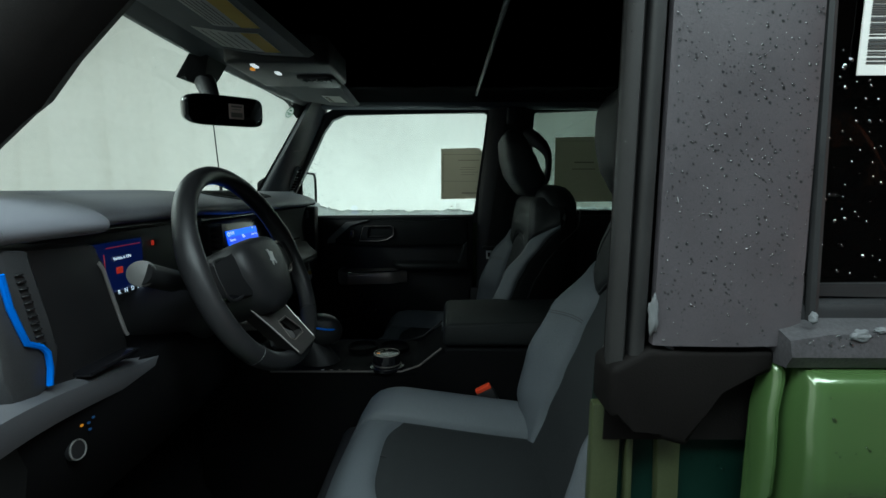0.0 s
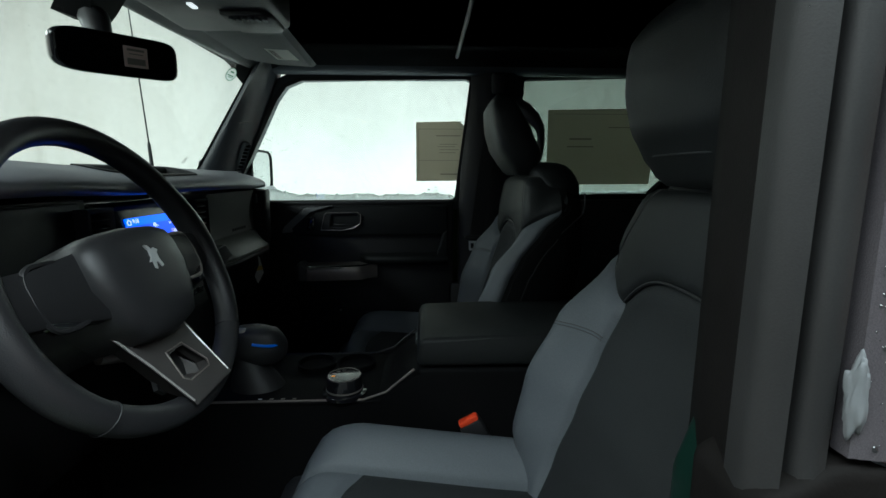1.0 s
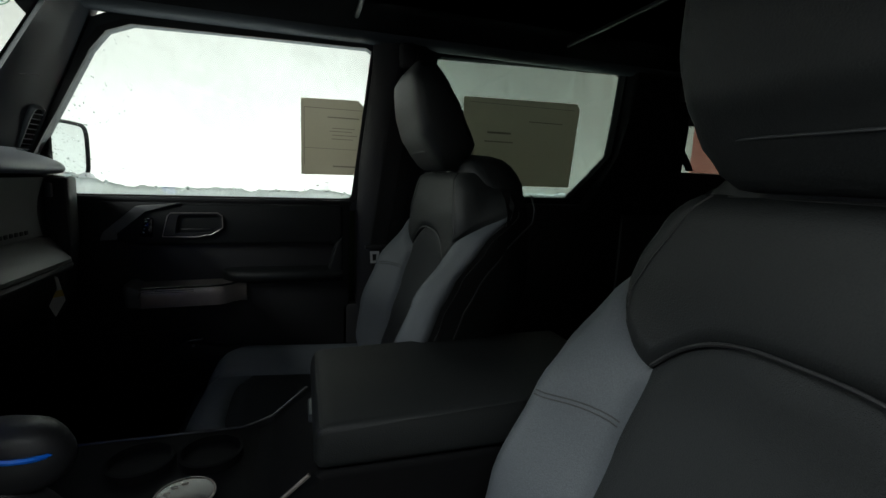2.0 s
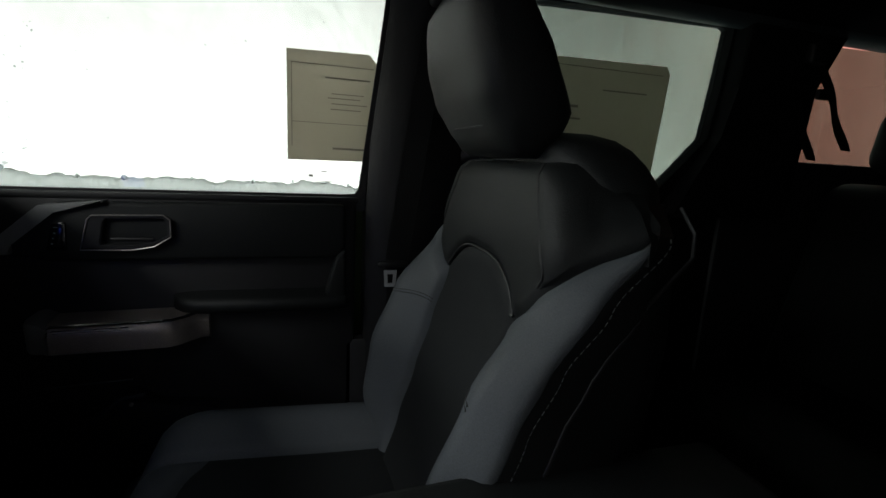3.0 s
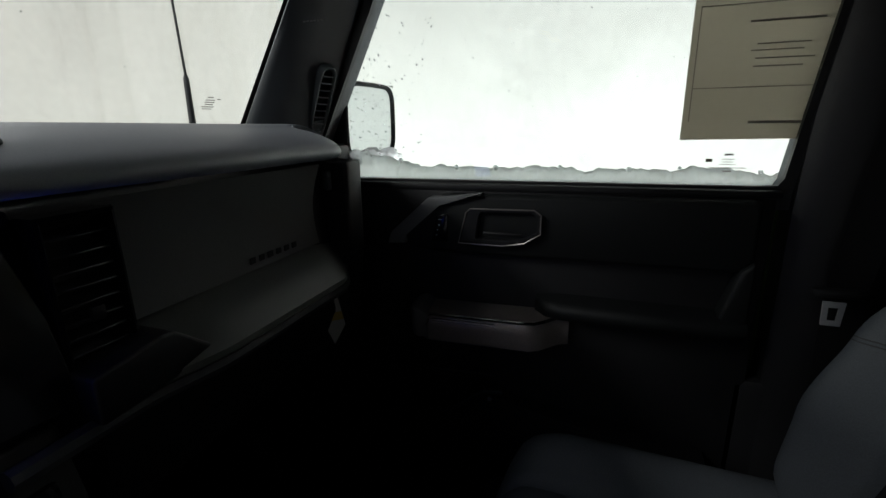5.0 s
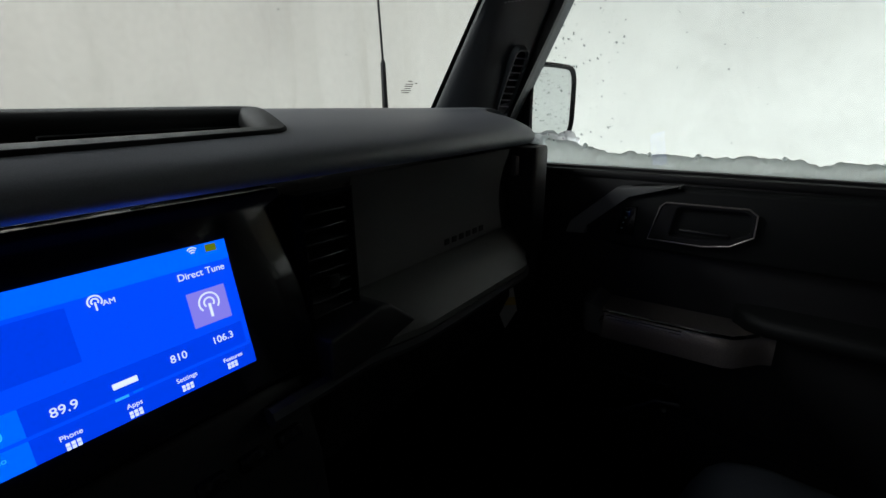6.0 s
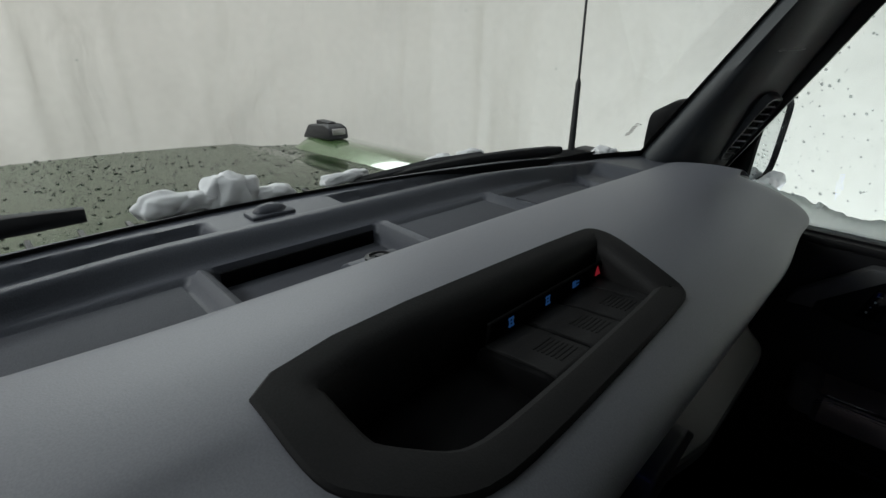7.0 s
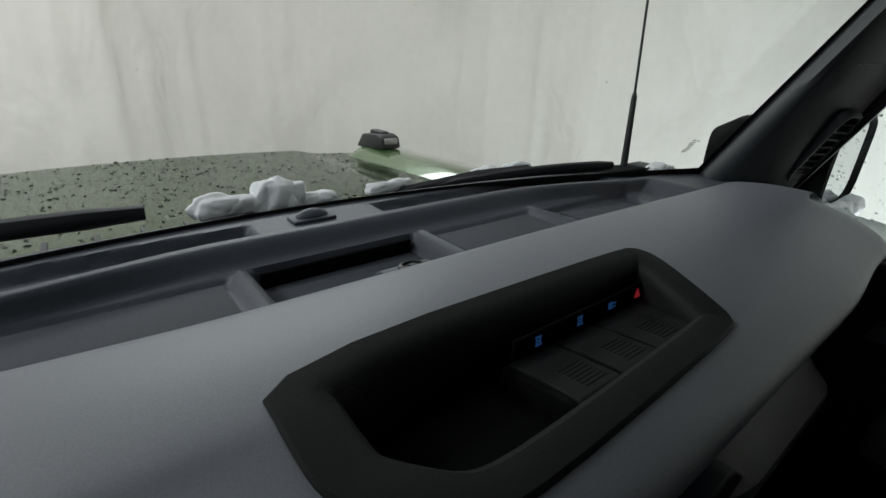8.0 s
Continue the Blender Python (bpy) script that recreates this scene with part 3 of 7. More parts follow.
def windscreen():
    ob = thing("windshield", "clear curved windscreen with a dark edge band", "windshield", kind="structure")

    def at(u, v):
        y = lerp(CY - 0.645, CY + 0.645, u)
        b = math.cos((u - 0.5) * math.pi)
        return Vector((lerp(-0.757, -0.525, v) - lerp(0.135, 0.05, v) * b, y, lerp(1.385, 1.765, v)))
    bm = bm_new()
    sheet(bm, lambda u, v: at(lerp(-0.05, 1.05, u), v), 28, 10)
    pane = part("pane", bm, GLASS_WS, ob)
    # black ceramic band round the edge
    bm = bm_new()
    off = Vector((0.004, 0, 0.003))
    sheet(bm, lambda u, v: at(u, lerp(-0.03, 0.038, v)) + off, 24, 2, 0.002)
    part("lower_band", bm, RUBBER, ob)
    bm = bm_new()
    sheet(bm, lambda u, v: at(u, lerp(0.95, 1.0, v)) + off, 24, 2, 0.002)
    part("upper_band", bm, RUBBER, ob)
    for a, b in ((-0.05, 0.012), (0.988, 1.05)):
        bm = bm_new()
        sheet(bm, lambda u, v: at(lerp(a, b, u), lerp(-0.03, 1.0, v)) + off, 3, 10, 0.002)
        part("edge_band", bm, RUBBER, ob)
    # beads of water
    drops("windscreen_drops", lambda u, v: (at(u, 0.1 + 0.85 * v) - Vector((0.004, 0, 0.002)), (-0.85, 0, 0.5)), 45, 0.0005, 0.0013, ob, "water beads on the glass", 8)
    # maker's mark near the lower corner: plain bars
    bm = bm_new()
    m = plane_rot(at(0.937, 0.145) + off, (0.0, 1, 0), (0.5, 0, 0.86))
    for k, (dx, dy, w) in enumerate([(0, 0.012, 0.012), (0, 0.007, 0.02), (0, 0.003, 0.02), (0, -0.001, 0.016), (-0.002, -0.005, 0.026), (0.018, 0.009, 0.007), (-0.002, -0.009, 0.02)]):
        box(bm, (dx, dy, 0), (w, 0.0011, 0.0006), 0, 1)
    bmesh.ops.transform(bm, matrix=m, verts=bm.verts[:])
    part("glass_mark", bm, INK_SOFT, ob, "small grey maker's marks")
    # oval sticker at the upper corner
    m = plane_rot(at(0.927, 0.832) + off, (0.05, 1, 0), (0.55, 0, 0.83))
    st = thing("oval_sticker", "oval white and green sticker on the windscreen", "sticker")
    bm = bm_new()
    turned(bm, [(0.0, 0.0), (0.030, 0.0), (0.030, 0.0006), (0.0, 0.0006)], m @ Matrix.Diagonal((1, 0.72, 1, 1)), 32)
    part("sticker_face", bm, paper_mat("sticker_white", (0.85, 0.9, 0.87), 0.9), st)
    bm = bm_new()
    tube(bm, [m @ Vector((0.0285 * math.cos(k * math.pi / 16), 0.72 * 0.0285 * math.sin(k * math.pi / 16), 0.001)) for k in range(32)], 0.0011, 6, True)
    part("sticker_rim", bm, GREEN_INK, st)
    bm = bm_new()
    box(bm, (0, -0.004, 0.001), (0.036, 0.003, 0.0006), 0, 1)
    box(bm, (0.004, -0.009, 0.001), (0.024, 0.002, 0.0006), 0, 1)
    box(bm, (0, 0.008, 0.001), (0.02, 0.005, 0.0006), 0, 1)
    bmesh.ops.transform(bm, matrix=m, verts=bm.verts[:])
    part("sticker_print", bm, GREEN_INK, st)
    return at


windscreen()


def wiper(a, b, up):
    """A wiper from its pivot a to its tip b."""
    ob = thing("wiper", "black windscreen wiper lying at the glass foot", "wiper", group="windscreen wipers")
    a, b = Vector(a), Vector(b)
    bm = bm_new()
    tube(bm, [a, lerp(a, b, 0.3) + Vector((0, 0, 0.012)), lerp(a, b, 0.55) + Vector((0, 0, 0.014))], [0.011, 0.010, 0.008], 8)
    part("wiper_arm", bm, BLACK, ob)
    bm = bm_new()
    tube(bm, [lerp(a, b, 0.12 + 0.88 * k / 10) + Vector((0.006, 0, 0.004 + 0.006 * math.sin(k / 10 * math.pi))) for k in range(11)], [0.007] + [0.012] * 9 + [0.009], 10, flat=0.75)
    part("wiper_blade", bm, RUBBER, ob)
    bm = bm_new()
    turned(bm, [(0.016, 0), (0.016, 0.012), (0.011, 0.018), (0.0, 0.02)], Matrix.Translation(a - Vector((0, 0, 0.01))))
    part("pivot_cap", bm, BLACK, ob)


wiper((-0.965, 1.40, 1.368), (-0.885, 1.79, 1.382), 1)
wiper((-0.955, 0.55, 1.380), (-0.930, 1.075, 1.400), 1)


def snow_lump(c, s, seed, n=3):
    """A clump of several rounded lumps grown together."""
    rnd = random.Random(seed)
    bm = bm_new()
    for k in range(n):
        q = bmesh.ops.create_icosphere(bm, subdivisions=4, radius=1)["verts"]
        o = Vector((rnd.uniform(-0.2, 0.2) * s[0], (k / (n - 1) - 0.5) * 1.1 * s[1], rnd.uniform(-0.1, 0.35) * s[2]))
        g = rnd.uniform(0.6, 0.95)
        for v in q:
            d = v.co.copy()
            flat = max(abs(d.x), abs(d.y), abs(d.z)) ** 0.25
            w = g / flat * (0.9 + 0.24 * noise.noise(d * 1.4 + Vector((seed, k, 0))) + 0.07 * noise.noise(d * 4.0 + Vector((k, seed, 0))) + 0.05 * noise.noise(d * 11 + Vector((k, 0, seed))))
            v.co = Vector(c) + o + Vector((d.x * s[0] * w, d.y * s[1] * w, max(d.z, -0.6) * s[2] * w * 1.15))
    return tagged(part("snow_clump", bm, SNOW, angle=180), "clump of wet white snow at the windscreen foot", "snow", group="snow clumps")


for c, s, sd in [((-0.945, 1.160, 1.395), (0.014, 0.030, 0.014), 1), ((-0.948, 1.212, 1.396), (0.015, 0.022, 0.020), 5), ((-0.952, 1.252, 1.392), (0.013, 0.026, 0.010), 9),
                 ((-0.97, 1.56, 1.388), (0.012, 0.02, 0.008), 4), ((-0.945, 1.62, 1.392), (0.014, 0.024, 0.012), 7), ((-0.86, 1.93, 1.372), (0.02, 0.03, 0.012), 2),
                 ((-0.97, 1.38, 1.385), (0.012, 0.03, 0.01), 3)]:
    snow_lump((c[0], c[1], c[2] - 0.008), (s[0] * 1.15, s[1] * 1.1, s[2] * 1.2), sd)


def antenna():
    ob = thing("antenna", "thin black whip antenna with a thicker base", "antenna")
    foot, joint, tip = Vector((-0.905, 1.885, 1.30)), Vector((-0.925, 1.905, 1.508)), Vector((-0.965, 1.925, 2.02))
    bm = bm_new()
    tube(bm, [foot, lerp(foot, joint, 0.4), lerp(foot, joint, 0.96), joint], [0.008, 0.0068, 0.0055, 0.003], 12)
    part("antenna_base", bm, RUBBER, ob)
    bm = bm_new()
    tube(bm, [joint, lerp(joint, tip, 0.5), tip], [0.0026, 0.0024, 0.002], 8)
    part("whip", bm, BLACK, ob)


antenna()


def side_mirror():
    ob = thing("side_mirror", "black door mirror with wet glass and snow", "mirror")
    c = Vector((-0.622, 2.092, 1.412))

    def outline(w, h, x):
        pts = []
        for q in range(32):
            t = 2 * math.pi * q / 32
            cs, sn = math.cos(t), math.sin(t)
            pts.append(c + Vector((x, w * math.copysign(abs(cs) ** 0.4, cs) + 0.06 * h * sn, h * math.copysign(abs(sn) ** 0.4, sn))))
        return pts
    bm = bm_new()
    loft(bm, [outline(w, h, x) for w, h, x in ((0.06, 0.02, -0.197), (0.099, 0.044, -0.184), (0.112, 0.066, -0.148), (0.115, 0.077, -0.085), (0.116, 0.082, 0.0), (0.115, 0.081, 0.014), (0.109, 0.075, 0.017), (0.105, 0.071, 0.008))])
    part("housing", bm, KEY_BLACK, ob, "black mirror housing", angle=50)
    bm = bm_new()
    loft(bm, [outline(0.1055, 0.0715, x) for x in (0.008, 0.011)])
    part("mirror_pane", bm, MIRROR, ob)
    bm = bm_new()
    tube(bm, [c + Vector((-0.05, -0.15, -0.10)), c + Vector((-0.04, -0.09, -0.085)), c + Vector((-0.03, -0.05, -0.06))], 0.026, 12)
    part("mirror_arm", bm, BLACK, ob)
    drops("rim_drops", lambda u, v: (c + Vector((0.018, lerp(-0.10, 0.10, u), 0.078)), (1, 0, 0.2)), 60, 0.001, 0.003, ob, "water drops on the mirror rim", 6)
    drops("mirror_drops", lambda u, v: (c + Vector((0.0125, lerp(-0.095, 0.095, u), lerp(-0.06, 0.065, v))), (1, 0, 0)), 70, 0.0006, 0.0018, ob, "water drops on the mirror", 5)


side_mirror()
for k in range(3):
    snow_lump((-0.592, 2.02 + 0.06 * k, 1.333 - 0.003 * k), (0.022, 0.040, 0.020), 21 + k)


def poly_frame(bm, outer, inner, a, b):
    """A flat frame between two outlines of the same count, in x and z, from y = a to b."""
    n = len(outer)
    q = [[bm.verts.new((p[0], y, p[1])) for p in o] for o in (outer, inner) for y in (a, b)]
    oa, ob_, ia, ib = q
    for i in range(n):
        j = (i + 1) % n
        bm.faces.new((oa[i], oa[j], ia[j], ia[i]))
        bm.faces.new((ob_[j], ob_[i], ib[i], ib[j]))
        bm.faces.new((oa[j], oa[i], ob_[i], ob_[j]))
        bm.faces.new((ia[i], ia[j], ib[j], ib[i]))


FRONT_WIN = [(-0.678, 1.303), (-0.564, 1.525), (-0.498, 1.655), (-0.462, 1.702), (-0.408, 1.724), (-0.17, 1.730), (0.172, 1.733), (0.186, 1.725), (0.172, 1.60), (0.135, 1.318), (0.128, 1.308), (0.10, 1.306)]
REAR_WIN = [(0.36, 1.325), (0.368, 1.60), (0.377, 1.725), (0.39, 1.735), (0.70, 1.745), (1.02, 1.752), (1.034, 1.745), (1.020, 1.60), (1.004, 1.478), (0.93, 1.40), (0.858, 1.330), (0.60, 1.327)]


def grown(poly, d):
    c = Vector((sum(p[0] for p in poly) / len(poly), sum(p[1] for p in poly) / len(poly)))
    return [tuple(Vector(p) + (Vector(p) - c).normalized() * d) for p in poly]


def door_glass(parent, win, y, m, name="window_pane"):
    bm = bm_new()
    prism(bm, [(x, z) for x, z in grown(win, 0.02)], "y", y, y + 0.004)
    return part(name, bm, m, parent)


def passenger_door():
    ob = thing("front_passenger_door", "closed black-trimmed front door with a snowy clear window", "car door")
    bm = bm_new()
    poly_frame(bm, grown(FRONT_WIN, 0.045), FRONT_WIN, 1.945, 1.985)
    part("window_frame", bm, PILLAR, ob)
    bm = bm_new()
    poly_frame(bm, grown(FRONT_WIN, 0.012), grown(FRONT_WIN, -0.006), 1.936, 1.946)
    part("window_seal", bm, RUBBER, ob)
    door_glass(ob, FRONT_WIN, 1.966, GLASS)
    # outer skin and inner card
    bm = bm_new()
    prism(bm, [(-0.72, 0.55), (0.20, 0.55), (0.20, 1.285), (-0.72, 1.285)], "y", 1.985, 2.03, 0.012)
    part("outer_skin", bm, PAINT, ob)
    bm = bm_new()
    prism(bm, [(-0.66, 0.56), (0.125, 0.56), (0.125, 1.300), (-0.655, 1.300)], "y", 1.925, 1.975, 0.008)
    part("door_card", bm, BLACK, ob, "black moulded plastic door card")
    bm = bm_new()
    prism(bm, [(-0.655, 1.288), (0.13, 1.294), (0.13, 1.306), (-0.655, 1.302)], "y", 1.922, 1.965, 0.004)
    part("sill_strip", bm, RUBBER, ob)
    # upper raised pad
    bm = bm_new()
    prism(bm, [(-0.485, 1.195), (-0.478, 1.212), (-0.405, 1.278), (-0.37, 1.287), (0.098, 1.293), (0.104, 1.285), (0.104, 1.205), (0.085, 1.184), (-0.40, 1.180)], "y", 1.902, 1.93, 0.008, 3)
    part("upper_pad", bm, DARK_VINYL, ob, "dark padded upper door trim")
    bm = bm_new()
    prism(bm, [(-0.487, 1.193), (-0.480, 1.214), (-0.405, 1.281), (-0.31, 1.2905), (-0.31, 1.288), (-0.385, 1.271), (-0.452, 1.212), (-0.450, 1.196)], "y", 1.893, 1.92, 0.003)
    part("trim_edge", bm, DOOR_TRIM, ob)
    # armrest shelf below the recess and the bevel that ends it
    bm = bm_new()
    loft(bm, [[(x, y + e, z) for y, z in ((1.930, 1.118), (1.890, 1.112), (1.880, 1.106), (1.877, 1.096), (1.882, 1.084), (1.930, 1.066))] for x, e in ((-0.215, 0.036), (-0.195, 0.012), (-0.170, 0.002), (-0.05, 0.0), (0.08, 0.0), (0.104, 0.010))])
    part("armrest_shelf", bm, DARK_VINYL, ob, "dark padded armrest on the door", angle=50)
    bm = bm_new()
    prism(bm, [(0.062, 1.108), (0.104, 1.104), (0.104, 1.205), (0.085, 1.190)], "y", 1.892, 1.93, 0.006, 3)
    part("recess_end", bm, DARK_VINYL, ob)
    # handle: bezel ring, cup and lever
    c = [(-0.347, 1.205), (-0.333, 1.258), (-0.326, 1.265), (-0.219, 1.267), (-0.208, 1.259), (-0.208, 1.228), (-0.235, 1.211), (-0.27, 1.205)]
    ci = [(-0.318, 1.214), (-0.311, 1.254), (-0.307, 1.2600), (-0.222, 1.2620), (-0.2130, 1.256), (-0.2130, 1.230), (-0.237, 1.2165), (-0.27, 1.2140)]
    bm = bm_new()
    poly_frame(bm, c, ci, 1.890, 1.915)
    bmesh.ops.bevel(bm, geom=bm.edges[:], offset=0.0016, segments=2, affect="EDGES")
    hb = part("handle_bezel", bm, BLACK, ob, "dark door handle surround with a satin line")
    bm = bm_new()
    tube(bm, [(x, 1.8895, z) for x, z in grown(c, 0.001)], 0.0014, 6, True)
    part("handle_line", bm, DOOR_SATIN, hb)
    bm = bm_new()
    prism(bm, grown(c, -0.004), "y", 1.906, 1.918)
    part("handle_cup", bm, GLOSSY, hb)
    bm = bm_new()
    box(bm, (-0.272, 1.903, 1.222), (0.070, 0.008, 0.006), 0.003)
    part("handle_lever", bm, BLACK, hb)
    # window switch with three faint marks
    bm = bm_new()
    prism(bm, [(-0.402, 1.202), (-0.39, 1.25), (-0.37, 1.252), (-0.372, 1.202)], "y", 1.898, 1.91, 0.003)
    sw = part("window_switch", bm, GLOSSY, ob)
    for k, (dx, dz, w, h) in enumerate([(-0.391, 1.214, 0.0030, 0.0030), (-0.389, 1.2235, 0.0020, 0.0016), (-0.386, 1.2325, 0.0030, 0.0030), (-0.384, 1.2425, 0.0075, 0.0012)]):
        bm = bm_new()
        box(bm, (dx, 1.8972, dz), (w * 0.8, 0.002, h * 0.7), 0, 1)
        part("switch_mark", bm, SWITCH_MARK, sw)
    # pull grip: padded face, satin lines along its top, a stitched lower line, a rounded end
    bm = bm_new()
    rings = []
    for i in range(19):
        k = i / 18
        x = lerp(-0.425, -0.155, k)
        out = 0.048 * smooth(0.0, 0.10, k) * smooth(1.0, 0.78, k)
        zt = lerp(1.074, 1.080, k)
        rings.append([(x, 1.925, zt + 0.006), (x, 1.917 - out, zt + 0.002), (x, 1.910 - out, zt - 0.004), (x, 1.906 - out, zt - 0.020), (x, 1.910 - out, zt - 0.050), (x, 1.925, zt - 0.058)])
    loft(bm, rings)
    pg = part("pull_grip", bm, GRIP_FACE, ob, "brown-black padded door pull with satin edges")
    for dz, dy, r, x1 in ((0.001, 0.0, 0.0028, -0.175), (-0.0065, -0.001, 0.0012, -0.275), (-0.0110, -0.002, 0.0010, -0.275), (-0.0510, 0.002, 0.0010, -0.265)):
        bm = bm_new()
        pts = []
        for k in range(15):
            x = lerp(-0.408 + abs(dz) * 0.25 * (dz > -0.02), x1, k / 14)
            kk = (x + 0.425) / 0.27
            drop = 0.016 * smooth(-0.392, -0.410, x) if dz > -0.02 else 0.0
            pts.append((x, 1.911 + dy - 0.048 * smooth(0.0, 0.10, kk) * smooth(1.0, 0.78, kk), lerp(1.074, 1.080, kk) + dz - drop))
        tube(bm, pts, r, 6)
        part("satin_edge", bm, CHROME, pg)
    bm = bm_new()
    for k in range(34):
        x = -0.402 + 0.004 * k
        kk = (x + 0.425) / 0.27
        box(bm, (x, 1.9075 - 0.048 * smooth(0.0, 0.10, kk), lerp(1.074, 1.080, kk) - 0.0475), (0.0026, 0.002, 0.0009), 0, 1)
    part("stitching", bm, SATIN, pg)
    bm = bm_new()
    rings = []
    for i in range(11):
        k = i / 10
        x = lerp(-0.448, -0.392, k)
        w = math.sqrt(max(0.0, 1 - (1 - min(k / 0.45, 1)) ** 2))
        top = 1.062 + 0.026 * w - 0.012 * smooth(0.45, 1.0, k)
        low = 1.050 - 0.034 * w
        yy = 1.925 - 0.058 * w
        rings.append([(x, 1.926, top + 0.001), (x, lerp(1.926, yy, 0.75), top - 0.001), (x, yy, top - 0.008), (x, yy + 0.004, low + 0.008), (x, 1.926, low)])
    loft(bm, rings)
    part("grip_end", bm, DOOR_TRIM, pg)
    # map pocket with a net and a raised edge
    bm = bm_new()
    prism(bm, [(-0.56, 0.62), (0.05, 0.62), (0.08, 0.86), (-0.25, 0.90), (-0.30, 0.935), (-0.36, 0.87), (-0.56, 0.84)], "y", 1.88, 1.93, 0.01)
    part("map_pocket", bm, BLACK, ob)
    bm = bm_new()
    tube(bm, [(-0.375, 1.876, 0.862), (-0.30, 1.874, 0.928), (-0.262, 1.876, 0.932)], 0.004, 6)
    tube(bm, [(-0.42, 1.88, 0.955), (-0.33, 1.876, 0.962), (-0.28, 1.876, 0.964)], 0.002, 6)
    part("pocket_edge", bm, PILLAR, ob)
    bm = bm_new()
    turned(bm, [(0.004, 0), (0.004, 0.003), (0, 0.004)], plane_rot((-0.285, 1.876, 0.915), (1, 0, 0), (0, 0, 1)), 10)
    part("pocket_stud", bm, SATIN, ob)
    # glass mark in the lower rear corner: plain bars
    bm = bm_new()
    for dx, dz, w, h in [(0.062, 1.354, 0.012, 0.005), (0.062, 1.347, 0.018, 0.0018), (0.062, 1.343, 0.014, 0.0018), (0.062, 1.339, 0.022, 0.0018), (0.062, 1.334, 0.05, 0.0022), (0.062, 1.329, 0.012, 0.003), (0.036, 1.345, 0.009, 0.009)]:
        box(bm, (dx, 1.9645, dz), (w, 0.0006, h * 0.55), 0, 1)
    part("glass_mark", bm, INK_SOFT, ob, "small dark maker's marks on the glass")
    return ob


DOOR = passenger_door()
drops("door_glass_drops", lambda u, v: ((lerp(-0.6, -0.42, u * u), 1.972, lerp(1.34, 1.70, v)), (0, 1, 0)), 260, 0.0007, 0.0022, DOOR, "water beads on the glass", 11)
drops("door_glass_drops_sparse", lambda u, v: ((lerp(-0.5, 0.12, u), 1.972, lerp(1.34, 1.72, v)), (0, 1, 0)), 60, 0.0006, 0.0015, DOOR, "water beads on the glass", 12)


def window_snow(x0, x1, z0, y, seed, high):
    """A ridge of slush on the outer window sill, uneven on top."""
    def f(u, v):
        x = lerp(x0, x1, u)
        h = high * (0.86 + 0.26 * noise.noise((x * 11, seed, 0)) + 0.16 * noise.noise((x * 30, seed, 4)) + 0.10 * noise.noise((x * 80, seed, 7)) + 0.75 * smooth(-0.44, -0.58, x))
        a = v * math.pi
        rough = 0.006 * noise.noise((x * 45, v * 3.5, seed)) + 0.004 * noise.noise((x * 120, v * 8, seed + 3))
        up = math.sin(min(a, math.pi / 2)) if v < 0.5 else 0.5 + 0.5 * math.sin(a)
        return (x, max(y + 0.001, y + 0.020 - 0.019 * math.cos(a) + rough * math.sin(a)), z0 + h * up + 0.5 * rough * math.sin(a))
    bm = bm_new()
    sheet(bm, f, 420, 18)
    for k in range(9):
        u = (k * 0.619 + 0.11 * seed) % 1.0
        p = f(u, 0.5)
        r = 0.003 + 0.003 * ((k * 0.37) % 1.0)
        c = Vector((p[0], p[1] - 0.006, p[2] + r * (0.3 + 0.9 * (k % 3 == 0))))
        res = bmesh.ops.create_icosphere(bm, subdivisions=2, radius=r)
        for v in res["verts"]:
            v.co = c + v.co * (1 + 0.5 * noise.noise(v.co * 160 + Vector((k, seed, 0)))) * (1.0 if k % 2 else 0.8)
    return tagged(part("window_snow", bm, SLUSH, angle=180), "ridge of melting snow on the outer window sill", "snow", group="window snow")


window_snow(-0.66, 0.14, 1.298, 1.974, 1.0, 0.033)
window_snow(0.34, 0.90, 1.318, 1.974, 5.0, 0.026)


def paper_notice(outline, y, rule, label):
    """A paper notice stuck on a window, seen from its back, with faint lines of print showing through."""
    ob = thing("window_notice", label, "paper notice", group="window notices")
    bm = bm_new()
    prism(bm, outline, "y", y, y + 0.0012)
    part("sheet_of_paper", bm, PAPER, ob)
    x0, x1 = min(p[0] for p in outline), max(p[0] for p in outline)
    z0, z1 = min(p[1] for p in outline), max(p[1] for p in outline)
    for kx, kz, w, h in rule:
        bm = bm_new()
        box(bm, (lerp(x0, x1, kx), y - 0.0008, lerp(z0, z1, kz)), (w * (x1 - x0), 0.0005, h), 0, 1)
        part("print_line", bm, INK_SOFT, ob)
    return ob


RULES = [(0.5, 0.87, 0.9, 0.0015), (0.5, 0.35, 0.9, 0.0012), (0.66, 0.76, 0.5, 0.003), (0.66, 0.62, 0.36, 0.0018), (0.62, 0.58, 0.36, 0.0018), (0.68, 0.53, 0.4, 0.0018), (0.64, 0.48, 0.34, 0.0018), (0.72, 0.12, 0.45, 0.004), (0.05, 0.5, 0.008, 0.16)]
paper_notice([(-0.009, 1.376), (0.146, 1.378), (0.168, 1.545), (0.166, 1.572), (0.150, 1.590), (-0.009, 1.586)], 1.960, RULES, "tan paper notice stuck on the front window, printed side out")
paper_notice([(0.470, 1.364), (0.858, 1.366), (0.878, 1.622), (0.866, 1.640), (0.470, 1.632)], 1.960, [(0.3, 0.6, 0.2, 0.006), (0.3, 0.5, 0.24, 0.004), (0.7, 0.75, 0.3, 0.003), (0.5, 0.92, 0.9, 0.0015)], "large tan paper notice stuck on the tinted rear side window")


